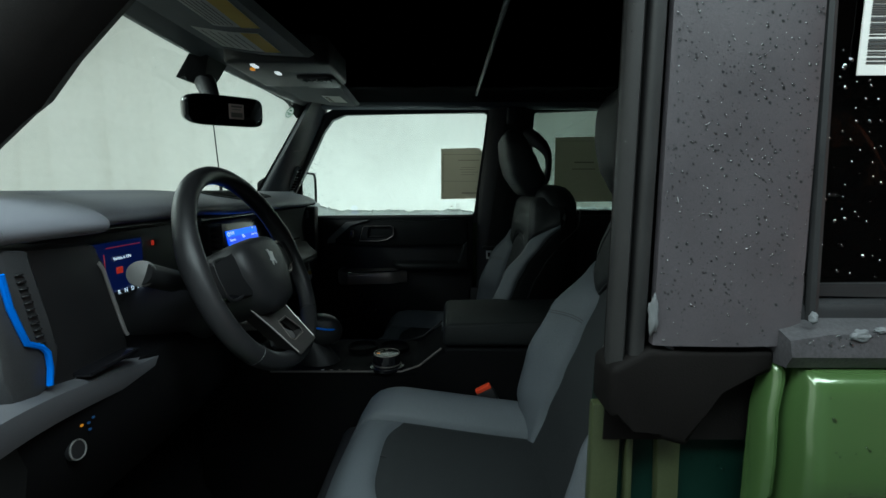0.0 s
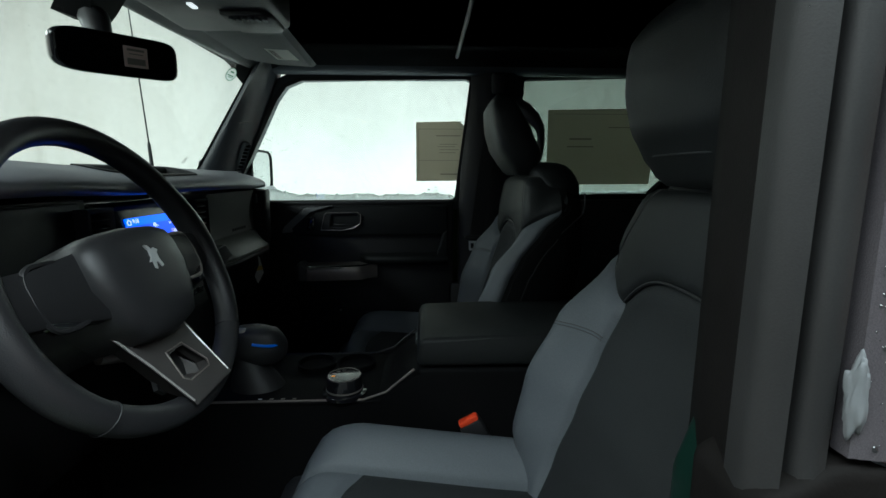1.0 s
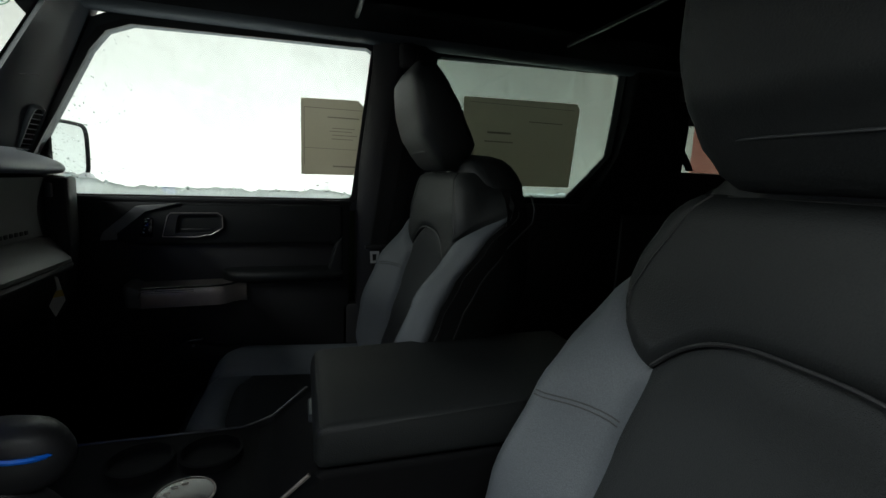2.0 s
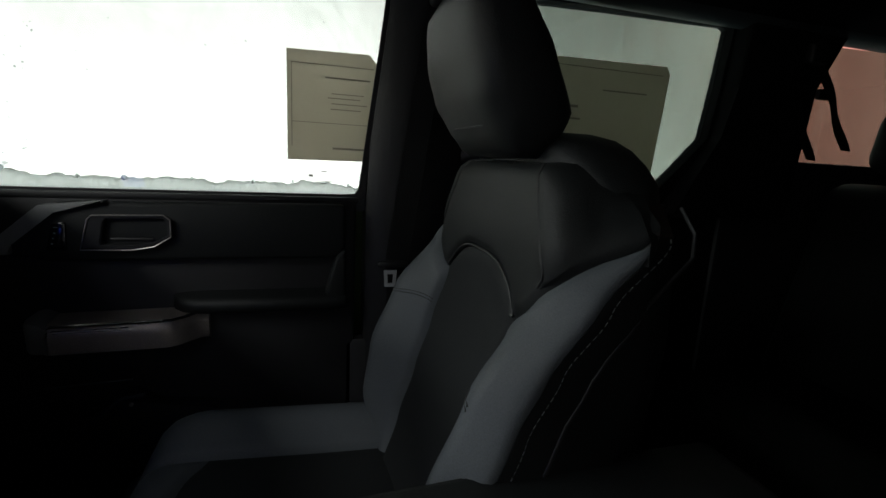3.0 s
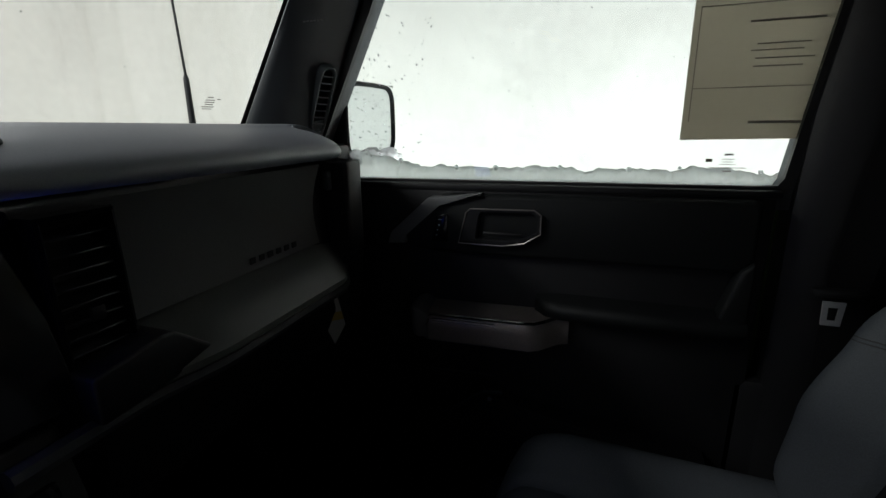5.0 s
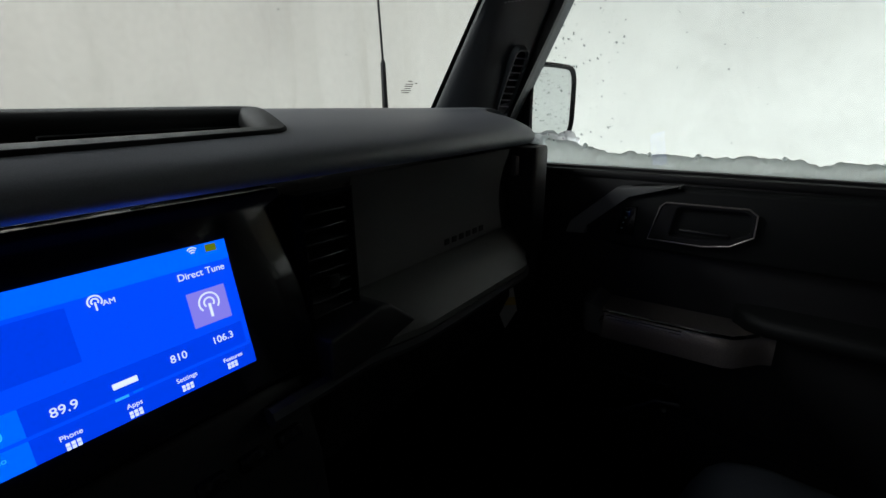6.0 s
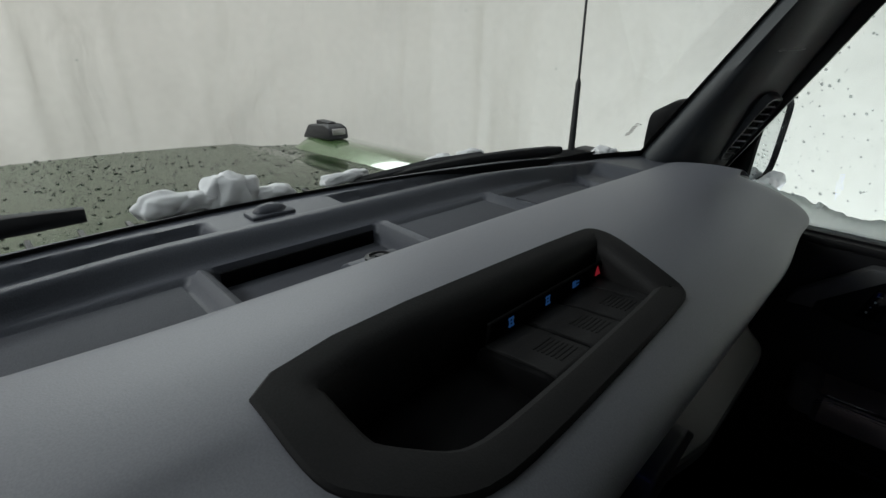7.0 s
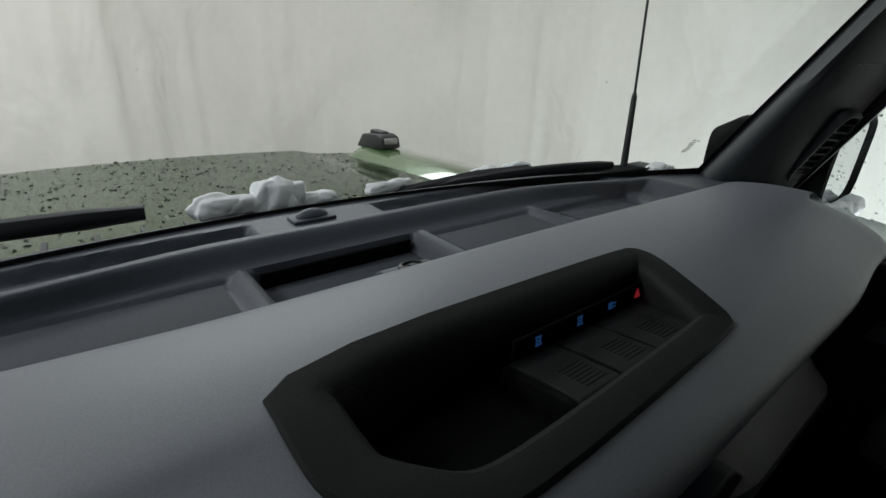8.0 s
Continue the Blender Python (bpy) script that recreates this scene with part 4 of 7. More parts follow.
def rear_door(s, name, label):
    ob = thing(name, label, "car door")
    y0 = CY + s * 0.735
    mir = lambda y: CY + s * (y - CY)
    bm = bm_new()
    poly_frame(bm, grown(REAR_WIN, 0.05 if s > 0 else 0.02), REAR_WIN, mir(1.945 if s > 0 else 1.925), mir(1.985 if s > 0 else 1.958))
    part("window_frame", bm, HEADLINER if s > 0 else RUBBER, ob)
    # driver's pane takes the darkened copy of the same glass
    door_glass(ob, REAR_WIN, mir(1.966 if s > 0 else 1.950), GLASS_DARK if s > 0 else GLASS_DARKENED)
    bm = bm_new()
    prism(bm, [(0.37, 0.55), (1.10, 0.55), (1.10, 1.31), (0.37, 1.31)], "y", mir(1.92), mir(1.975), 0.01)
    part("door_card", bm, BLACK, ob)
    return ob


rear_door(1, "rear_passenger_door", "closed rear door with dark tinted window and black trim")
RD = rear_door(-1, "rear_driver_door", "closed wet green rear door with black window surround")


def b_pillars():
    # passenger's side inner trim
    bm = bm_new()
    rings = []
    for i in range(11):
        k = i / 10
        z = lerp(0.50, 1.80, k)
        lean = 0.045 * smooth(1.30, 1.78, z)
        rings.append([(0.145 + lean, 1.985, z), (0.145 + lean, 1.93, z), (0.165 + lean, 1.912, z), (0.21 + lean, 1.905, z), (0.33, 1.905, z), (0.37, 1.93, z), (0.372, 1.985, z)])
    loft(bm, rings)
    part("b_pillar_trim", bm, BLACK, SHELL, "black centre pillar trim")
    # driver's side: inner trim, seal ribs, painted pillar foot
    bm = bm_new()
    rings = []
    for i in range(13):
        k = i / 12
        z = lerp(1.15, 1.80, k)
        y = 0.01 * (z - 1.5)
        x = 0.012 * (z - 1.5)
        rings.append([(x + a, y + b, z) for a, b in ((0.214, 0.468), (0.190, 0.468), (0.189, 0.474), (0.207, 0.530), (0.216, 0.553), (0.236, 0.566), (0.34, 0.566), (0.366, 0.52), (0.366, 0.468))])
    loft(bm, rings)
    part("b_pillar_inner", bm, SEAL_BLACK, SHELL)
    for prof in ([(0.2055, 0.456), (0.2072, 0.449), (0.2125, 0.4460), (0.2190, 0.4475), (0.2220, 0.454), (0.2220, 0.475), (0.2055, 0.475)], [(0.1870, 0.464), (0.1880, 0.459), (0.1930, 0.4530), (0.1985, 0.4490), (0.2024, 0.455), (0.2024, 0.475), (0.1890, 0.476)]):
        bm = bm_new()
        rings = []
        for k in range(19):
            z = 1.205 + 0.595 * k / 18
            y = 0.01 * (z - 1.5)
            x = 0.012 * (z - 1.5)
            pinch = 1
            mx = sum(p[0] for p in prof) / len(prof)
            rings.append([(x + mx + (a - mx) * pinch, y + b, z) for a, b in prof])
        loft(bm, rings)
        rib = part("door_seal_rib", bm, SEAL_STRIP, SHELL, "ribbed black door seal", angle=50)
    drops("seal_drops", lambda u, v: ((0.190 + 0.006 * u + 0.003 * v, 0.4565 - 0.005 * u + 0.003 * v, 1.46 + 0.3 * v), (-0.6, -0.8, 0)), 90, 0.0006, 0.0018, SHELL, "water beads on the door seal", 45)
    return


b_pillars()


def pillar_cover():
    ob = thing("pillar_cover", "black plastic pillar cover wet with rain drops", "pillar cover")

    def at(u, v):
        z = lerp(1.266, 1.80, v)
        return Vector((lerp(0.2235 + 0.004 * v, 0.372 - 0.006 * v, u), 0.440 + 0.008 * v - 0.003 * math.sin(u * math.pi), z))
    bm = bm_new()
    loft(bm, [[at(0, v) + Vector((0, 0.012, 0))] + [at(k / 12, v) + Vector((0, 0.002 if k in (0, 12) else 0, 0)) for k in range(13)] + [at(1, v) + Vector((0, 0.012, 0))] for v in [j / 20 for j in range(21)]])
    part("cover_face", bm, WET_PLASTIC, ob)
    drops("cover_water", lambda u, v: (at(u, v ** 0.8), (0, -1, 0.1)), 1700, 0.0004, 0.0016, ob, "water beads on the cover", 21)
    return ob


pillar_cover()


def rear_driver_skin():
    # wet belt moulding, green skin, glass drops, notice
    bm = bm_new()
    rings = []
    for i in range(20):
        x = lerp(0.348, 1.12, i / 19)
        r = smooth(0.0, 0.03, i / 19) * 0.3 + 0.7
        rings.append([(x, 0.47, 1.245), (x, 0.425, 1.249), (x, 0.418, 1.262), (x, 0.422, 1.262 + 0.022 * r), (x, 0.445, 1.268 + 0.026 * r), (x, 0.47, 1.268 + 0.026 * r)])
    loft(bm, rings)
    part("belt_moulding", bm, BELT_WET, RD, "wet black belt moulding with slush")
    drops("belt_water", lambda u, v: ((lerp(0.36, 0.7, u), 0.4205, lerp(1.262, 1.285, v)), (0, -1, 0.2)), 160, 0.0006, 0.0024, RD, "water beads on the moulding", 35)
    bm = bm_new()
    rings = []
    prof = [(0.46, 1.2476), (0.432, 1.2474), (0.4235, 1.2462), (0.4165, 1.2430), (0.4115, 1.2380), (0.4080, 1.2310), (0.4060, 1.222), (0.402, 1.20), (0.394, 1.15), (0.3965, 1.112), (0.403, 1.104), (0.403, 1.078), (0.393, 1.068), (0.390, 0.95), (0.40, 0.60), (0.46, 0.58)]
    # the leading edge: a rolled flange, a groove, then the skin
    lead = [(0.338, 0.0), (0.3385, 0.30), (0.341, 0.46), (0.345, 0.52), (0.349, 0.50), (0.352, 0.40), (0.354, 0.24), (0.357, 0.22), (0.3585, 0.50), (0.3605, 0.76), (0.364, 0.91), (0.369, 0.98), (0.376, 1.0)]
    for x, e in lead + [(lerp(0.40, 1.12, k / 10), 1.0) for k in range(11)]:
        rings.append([(x + 0.008 * smooth(1.19, 1.25, z), lerp(0.458, y, e), z) for y, z in prof])
    loft(bm, rings)
    part("outer_skin", bm, PAINT, RD, "glossy wet green door skin")

    def skin_y(z):
        for (ya, za), (yb, zb) in zip(prof, prof[1:]):
            if zb <= z <= za:
                return lerp(ya, yb, (za - z) / max(za - zb, 1e-6))
        return 0.39

    def bead(u, v):
        z = lerp(0.9, 1.238, v)
        return (lerp(0.375, 0.9, u), skin_y(z), z), (0, -1, 0.1)
    drops("skin_drops", bead, 420, 0.0008, 0.0026, RD, "water beads on green paint", 31)
    drops("rear_glass_drops", lambda u, v: ((lerp(0.40, 1.0, u), 0.4665, lerp(1.33, 1.73, v)), (0, -1, 0)), 900, 0.0006, 0.0019, RD, "water beads on the glass", 33, WET_BRIGHT)
    bm = bm_new()
    tube(bm, [(0.384 - 0.001 * k, 0.446 + 0.012 * (k / 10), 1.29 + 0.045 * k) for k in range(11)], 0.006, 8)
    part("glass_run", bm, RUBBER, RD)
    # pillar foot with the jamb shade put into its paint colour
    bm = bm_new()
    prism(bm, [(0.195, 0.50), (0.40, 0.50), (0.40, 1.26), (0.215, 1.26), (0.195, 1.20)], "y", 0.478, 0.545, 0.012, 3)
    part("pillar_foot", bm, JAMB_SHADED, SHELL, "green painted pillar foot, colour darkened for shade")
    # black seal and latch recess below the cover
    bm = bm_new()
    prism(bm, [(0.182, 1.186), (0.212, 1.180), (0.236, 1.162), (0.268, 1.153), (0.277, 1.198), (0.292, 1.222), (0.350, 1.236), (0.350, 1.262), (0.22, 1.262), (0.182, 1.240)], "y", 0.440, 0.50, 0.008, 3)
    part("pillar_seal_foot", bm, SEAL_BLACK, SHELL, "torn black rubber seal at the pillar foot")
    # painted flanges, their green darkened for the same shade
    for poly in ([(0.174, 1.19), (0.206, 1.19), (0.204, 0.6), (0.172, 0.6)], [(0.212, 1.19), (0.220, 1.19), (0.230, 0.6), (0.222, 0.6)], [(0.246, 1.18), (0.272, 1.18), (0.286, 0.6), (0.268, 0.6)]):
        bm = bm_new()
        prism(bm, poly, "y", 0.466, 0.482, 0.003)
        part("pillar_flange", bm, FLANGE_SHADED, SHELL)
    drops("jamb_drops", lambda u, v: ((lerp(0.285, 0.345, u), 0.477, lerp(1.02, 1.17, v)), (0, -1, 0.1)), 24, 0.001, 0.003, SHELL, "water beads on the jamb", 41)
    bm = bm_new()
    tube(bm, [(0.235, 0.448, 1.27), (0.25, 0.445, 1.255), (0.256, 0.444, 1.243)], 0.003, 6)
    part("torn_seal_edge", bm, PILLAR, SHELL)


rear_driver_skin()
for c, s, sd in [((0.2215, 0.441, 1.298), (0.005, 0.004, 0.019), 3), ((0.374, 0.430, 1.298), (0.0035, 0.004, 0.006), 6), ((0.414, 0.421, 1.283), (0.010, 0.003, 0.006), 12), ((0.436, 0.423, 1.288), (0.007, 0.003, 0.003), 15)]:
    bm = bm_new()
    bmesh.ops.create_icosphere(bm, subdivisions=4, radius=1)
    for v in bm.verts:
        d = v.co.copy()
        k = 1 + 0.4 * noise.noise(d * 1.6 + Vector((sd, 0, 0))) + 0.2 * noise.noise(d * 4 + Vector((0, sd, 0)))
        v.co = Vector(c) + Vector((d.x * s[0], d.y * s[1], d.z * s[2])) * k
    tagged(part("ice_clump", bm, ICE, angle=180), "small clump of melting ice on black trim", "ice", group="ice clumps")


def barcode_notice():
    ob = thing("barcode_label", "white label with barcode stripes on the rear door glass", "label")
    bm = bm_new()
    prism(bm, [(0.419, 1.536), (0.576, 1.536), (0.576, 1.69), (0.419, 1.69)], "y", 0.4650, 0.4660)
    part("label_sheet", bm, LABEL, ob)
    rnd = random.Random(5)
    z = 1.548
    while z < 1.68:
        h = rnd.choice((0.0008, 0.0008, 0.0016, 0.0024))
        bm = bm_new()
        box(bm, (0.4975, 0.4644, z), (0.142, 0.0006, h), 0, 1)
        part("stripe", bm, INK, ob)
        z += h + rnd.choice((0.0012, 0.0016, 0.0022))


barcode_notice()


# ---- dashboard ----
def ws_foot(y):
    return -0.79 - 0.11 * math.cos(math.pi * (y - CY) / 1.36)


def well(x, y, x0, x1, y0, y1, d, e=0.0042):
    return -d * smooth(x0 - e, x0 + e, x) * smooth(x1 + e, x1 - e, x) * smooth(y0 - e, y0 + e, y) * smooth(y1 + e, y1 - e, y)


def ridge_x(y):
    """The long ridge behind the trays bends towards the cabin at both ends."""
    return -0.809 + 0.040 * smooth(1.44, 1.68, y) + 0.020 * smooth(1.12, 0.94, y)


def tray_z(x, y):
    z = 1.398 - 0.010 * smooth(1.55, 1.86, y)
    r = ridge_x(y)
    z += 0.004 * smooth(r - 0.010, r - 0.006, x) - 0.017 * smooth(r + 0.001, max(r + 0.010, -0.787), x) * smooth(1.72, 1.68, y)
    z += well(x, y, -0.853 + 0.4 * (r + 0.809), r - 0.012, 0.50, 1.147, 0.011, 0.003) + well(x, y, -0.857 + 0.5 * (r + 0.809), r - 0.012, 1.284, 1.655, 0.010, 0.003)
    z += well(x, y, -0.778, -0.60, 0.55, 1.109, 0.005, 0.0025)
    z += well(x, y, -0.782, -0.60, 1.128, 1.288, 0.018, 0.003)
    z += well(x, y, -0.776, -0.60, 1.304, 1.452, 0.005, 0.0025)
    z += well(x, y, -0.768, -0.60, 1.470 + 0.25 * (x + 0.76), 1.648 - 0.30 * (x + 0.76), 0.008, 0.003)
    # low bright ribs between the trays
    for yr, k in ((1.118, 0.0), (1.296, 0.0), (1.461, 0.1)):
        z += 0.0045 * math.exp(-((y - yr - k * (x + 0.76)) / 0.0042) ** 2) * smooth(-0.79, -0.775, x)
    return z


def pad_back(y):
    """How far back the padded top reaches."""
    return lerp(-0.405, -0.478, smooth(0.55, 0.62, y)) + 0.010 * smooth(1.04, 1.12, y) - 0.012 * smooth(1.50, 1.70, y) - 0.10 * smooth(1.70, 1.86, y) ** 2


def pad_top(y):
    return 1.405 - 0.006 * smooth(1.3, 1.85, y) - 0.02 * smooth(1.76, 1.86, y) ** 2 + 0.006 * smooth(1.10, 0.90, y)


BEZEL = [(-0.605, 1.074), (-0.598, 1.360), (-0.592, 1.373), (-0.575, 1.376), (-0.521, 1.358), (-0.505, 1.353), (-0.500, 1.338), (-0.494, 1.150), (-0.499, 1.114), (-0.528, 1.080), (-0.546, 1.075)]


def cut_corners(poly, k=0.22):
    """The outline with its corners cut, for a rounder look."""
    out = []
    for p, q in zip(poly, poly[1:] + poly[:1]):
        out += [(lerp(p[0], q[0], k), lerp(p[1], q[1], k)), (lerp(p[0], q[0], 1 - k), lerp(p[1], q[1], 1 - k))]
    return out


BEZEL = cut_corners(cut_corners(BEZEL))


def inside(p, poly):
    hit = False
    for (x1, y1), (x2, y2) in zip(poly, poly[1:] + poly[:1]):
        if (y1 > p[1]) != (y2 > p[1]) and p[0] < (x2 - x1) * (p[1] - y1) / (y2 - y1) + x1:
            hit = not hit
    return hit


def pad_at(u, y):
    """The padded top, from its front edge (u = 0) over the top, round the nose and under."""
    xr = pad_back(y)
    zt = pad_top(y)
    nose = 0.030
    keys = [(-0.686, zt - 0.008), (-0.680, zt + 0.001), (-0.66, zt + 0.006), (-0.62, zt + 0.010), (-0.58, zt + 0.009), (xr - 0.080, zt + 0.004), (xr - 0.045, zt - 0.004), (xr - 0.02, zt - 0.013),
            (xr - 0.006, zt - 0.021), (xr, zt - 0.030), (xr - 0.004, zt - 0.038), (xr - 0.018, zt - 0.042), (xr - 0.05, zt - 0.043), (xr - 0.09, zt - 0.043)]
    k = u * (len(keys) - 1)
    i = min(int(k), len(keys) - 2)
    f = k - i
    p0, p1, p2, p3 = keys[max(i - 1, 0)], keys[i], keys[i + 1], keys[min(i + 2, len(keys) - 1)]
    c = [0.5 * (2 * p1[j] + (p2[j] - p0[j]) * f + (2 * p0[j] - 5 * p1[j] + 4 * p2[j] - p3[j]) * f * f + (3 * p1[j] - p0[j] - 3 * p2[j] + p3[j]) * f ** 3) for j in (0, 1)]
    return (c[0], y, c[1])


def pad_z(x, y):
    """Height of the padded top at a place."""
    lo, hi = 0.0, 0.62
    for _ in range(24):
        mid = (lo + hi) / 2
        lo, hi = (mid, hi) if pad_at(mid, y)[0] < x else (lo, mid)
    return pad_at(lo, y)[2]


def ring_of(poly, d):
    """The outline moved inwards by d, in the plane."""
    n, out = len(poly), []
    for i in range(n):
        a, b, c = Vector(poly[i - 1]), Vector(poly[i]), Vector(poly[(i + 1) % n])
        e1, e2 = (b - a).normalized(), (c - b).normalized()
        n1, n2 = Vector((-e1.y, e1.x)), Vector((-e2.y, e2.x))
        m = (n1 + n2).normalized()
        out.append(tuple(b + m * d / max(0.35, m.dot(n1))))
    return out


def text(name, s, m, size, material, parent, extrude=0.0001):
    cu = bpy.data.curves.new(name, "FONT")
    cu.body, cu.size, cu.align_x, cu.align_y, cu.extrude = s, size, "CENTER", "CENTER", extrude
    cu.materials.append(material)
    tmp = bpy.data.objects.new(name, cu)
    scene.collection.objects.link(tmp)
    me = bpy.data.meshes.new_from_object(tmp.evaluated_get(bpy.context.evaluated_depsgraph_get()))
    bpy.data.objects.remove(tmp)
    me.name = name
    ob = new(name, me)
    if not me.materials:
        me.materials.append(material)
    me.transform(m)
    ob.parent = parent
    return ob


def dashboard():
    d = thing("dashboard", "grey soft-top dashboard with black lower panels and trays", "dashboard")
    # hidden core
    bm = bm_new()
    core = [(-0.885, 1.30), (-0.72, 1.345), (-0.56, 1.345), (-0.545, 1.34), (-0.545, 1.225), (-0.53, 1.14), (-0.60, 1.00), (-0.88, 0.95)]
    loft(bm, [[(x, y, z) for x, z in core] for y in (1.06, 1.30, 1.60, 1.80)])
    part("dash_core", bm, BLACK, d)
    bm = bm_new()
    core = [(-0.885, 1.30), (-0.72, 1.345), (-0.56, 1.355), (-0.555, 1.20), (-0.52, 1.16), (-0.50, 1.06), (-0.60, 0.95), (-0.88, 0.90)]
    loft(bm, [[(x, y, z) for x, z in core] for y in (0.47, 0.70, 1.06)])
    part("dash_core", bm, BLACK, d)
    # moulded tray along the windscreen
    bm = bm_new()

    def top(u, v):
        y = lerp(0.48, 1.875, v)
        x = lerp(ws_foot(y), ridge_x(y), u / 0.4) if u < 0.4 else lerp(ridge_x(y), -0.665, (u - 0.4) / 0.6)
        return (x, y, tray_z(x, y) - 0.006 * smooth(0.05, 0.0, u))
    sheet(bm, top, 100, 420)
    part("dash_tray", bm, TRAY, d, "grey moulded tray along the windscreen", angle=50)
    # rubber mats in the shallow trays
    for y0, y1, x0, dz in ((0.60, 1.103, -0.773, 0.0), (1.309, 1.447, -0.771, 0.0), (1.496, 1.610, -0.760, 0.0)):
        bm = bm_new()
        box(bm, ((x0 - 0.66) / 2, (y0 + y1) / 2, tray_z(-0.72, (y0 + y1) / 2) + 0.001), (abs(x0 + 0.66), y1 - y0, 0.004), 0.0015)
        part("tray_mat", bm, MAT_RUBBER, d, "grey rubber tray mat")
    # thin black strip on the deep tray's back wall
    bm = bm_new()
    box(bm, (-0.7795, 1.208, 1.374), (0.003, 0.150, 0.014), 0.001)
    part("tray_wall_strip", bm, KEY_BLACK, d, "black strip on the back wall of the deep tray")
    # deep tray: mat and mount with a screw head
    bm = bm_new()
    box(bm, (-0.720, 1.208, 1.3665), (0.112, 0.152, 0.003), 0.001)
    part("tray_mat", bm, MAT_RUBBER, d, "grey rubber tray mat")
    bm = bm_new()
    prism(bm, [(-0.728, 1.358), (-0.732, 1.380), (-0.720, 1.387), (-0.680, 1.387), (-0.680, 1.358)], "y", 1.212, 1.262, 0.003)
    part("device_mount", bm, TRAY, d)
    bm = bm_new()
    turned(bm, [(0.0, 0), (0.0125, 0), (0.0125, 0.002), (0.009, 0.003), (0.0085, 0.001), (0.004, 0.001), (0.0035, 0.003), (0, 0.003)], plane_rot((-0.710, 1.238, 1.3875), (1, 0, 0.1), (0, 1, 0)), 24)
    part("mount_screw", bm, BLACK, d)
    # sun sensor
    bm = bm_new()
    box(bm, (-0.842, 1.207, 1.399), (0.022, 0.044, 0.005), 0.002)
    rings = []
    for k in range(6):
        a = k / 5 * math.pi / 2
        rings.append([(-0.842 + 0.009 * math.cos(a) * math.cos(t), 1.207 + 0.017 * math.cos(a) * math.sin(t), 1.401 + 0.008 * math.sin(a)) for t in [2 * math.pi * j / 20 for j in range(20)]])
    loft(bm, rings)
    part("sun_sensor", bm, TRAY, d, "small black domed sensor")
    # padded top
    bm = bm_new()
    sheet(bm, lambda u, v: pad_at(u, lerp(0.415, 1.845, v)), 117, 286)
    hole = ring_of(BEZEL, -0.007)
    kill = [f for f in bm.faces if f.calc_center_median().z > 1.36 and inside(f.calc_center_median().xy, hole)]
    bmesh.ops.delete(bm, geom=kill, context="FACES")
    part("dash_pad", bm, PAD, d, "soft grey padded dash top", angle=60)
    # outboard ends of the pad
    for y, s in ((1.845, 1), (0.415, -1)):
        bm = bm_new()
        pts = [pad_at(k / 26, y) for k in range(27)]
        prism(bm, [(p[0], p[2]) for p in pts] + [(-0.60, 1.33), (-0.69, 1.36)], "y", y, y + s * 0.006)
        part("pad_end", bm, PAD, d)
    # switch bezel sunk into the pad
    z0 = 1.404
    r = lambda k: ring_of(BEZEL, -k)
    bm = bm_new()
    rings = [(r(-0.0005), -0.006), (r(0.0), 0.0005), (r(0.0015), 0.0018), (r(0.010), 0.0008), (r(0.0165), -0.001), (r(0.0205), -0.005), (r(0.0225), -0.011), (r(0.024), -0.036)]
    wide = lambda p, kk: (p[0], p[1] + kk * 0.008 * smooth(1.19, 1.085, p[1]))
    loft(bm, [[(p[0], wide(p, kk)[1], pad_z(*p) + dz + 0.0009 if dz > -0.03 else z0 + dz) for p, o in zip(q, BEZEL)] for (q, dz), kk in zip(rings, (0, 0, 0, 0.7, 1, 1, 1, 1))], cap=False)
    bz = part("switch_bezel", bm, BEZEL_DARK, d, "black recessed bezel with a pocket and switches", angle=35)
    bm = bm_new()
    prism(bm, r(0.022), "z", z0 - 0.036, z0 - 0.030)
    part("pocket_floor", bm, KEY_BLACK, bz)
    # row of four keys with lit symbols on the wall before them
    bm = bm_new()
    prism(bm, [(-0.574, z0 - 0.034), (-0.572, z0 - 0.019), (-0.524, z0 - 0.012), (-0.511, z0 - 0.016), (-0.509, z0 - 0.034)], "y", 1.204, 1.368, 0.003)
    part("switch_bank", bm, KEY_BLACK, bz)
    ys = (1.227, 1.268, 1.308, 1.346)
    bm = bm_new()
    box(bm, (-0.5700, 1.290, 1.3900), (0.003, 0.158, 0.022), 0.001, 1)
    part("symbol_panel", bm, KEY_BLACK, bz, "black panel with lit symbols")
    marks = (1.2320, 1.2735, 1.3095, 1.3440)
    for i, y in enumerate(ys):
        bm = bm_new()
        prism(bm, [(-0.569, z0 - 0.022), (-0.569, z0 - 0.0165), (-0.55, z0 - 0.0138), (-0.520, z0 - 0.0098), (-0.514, z0 - 0.014)], "y", y - 0.0185, y + 0.0185, 0.0014)
        key = part("switch_key", bm, BEZEL_DARK, bz, "black rocker key with ribs")
        bm = bm_new()
        for k in range(7):
            box(bm, (-0.5440 + 0.003 * k, y + 0.004, z0 - 0.0128 + 0.0004 * k), (0.0010, 0.018, 0.0005), 0, 1)
        part("key_ribs", bm, BEZEL_DARK, key)
        m = plane_rot((-0.5680, marks[i], 1.3945), (0, 1, 0), (-0.15, 0, 0.98)) @ Matrix.Diagonal((0.8, 0.85, 1, 1))
        bm = bm_new()
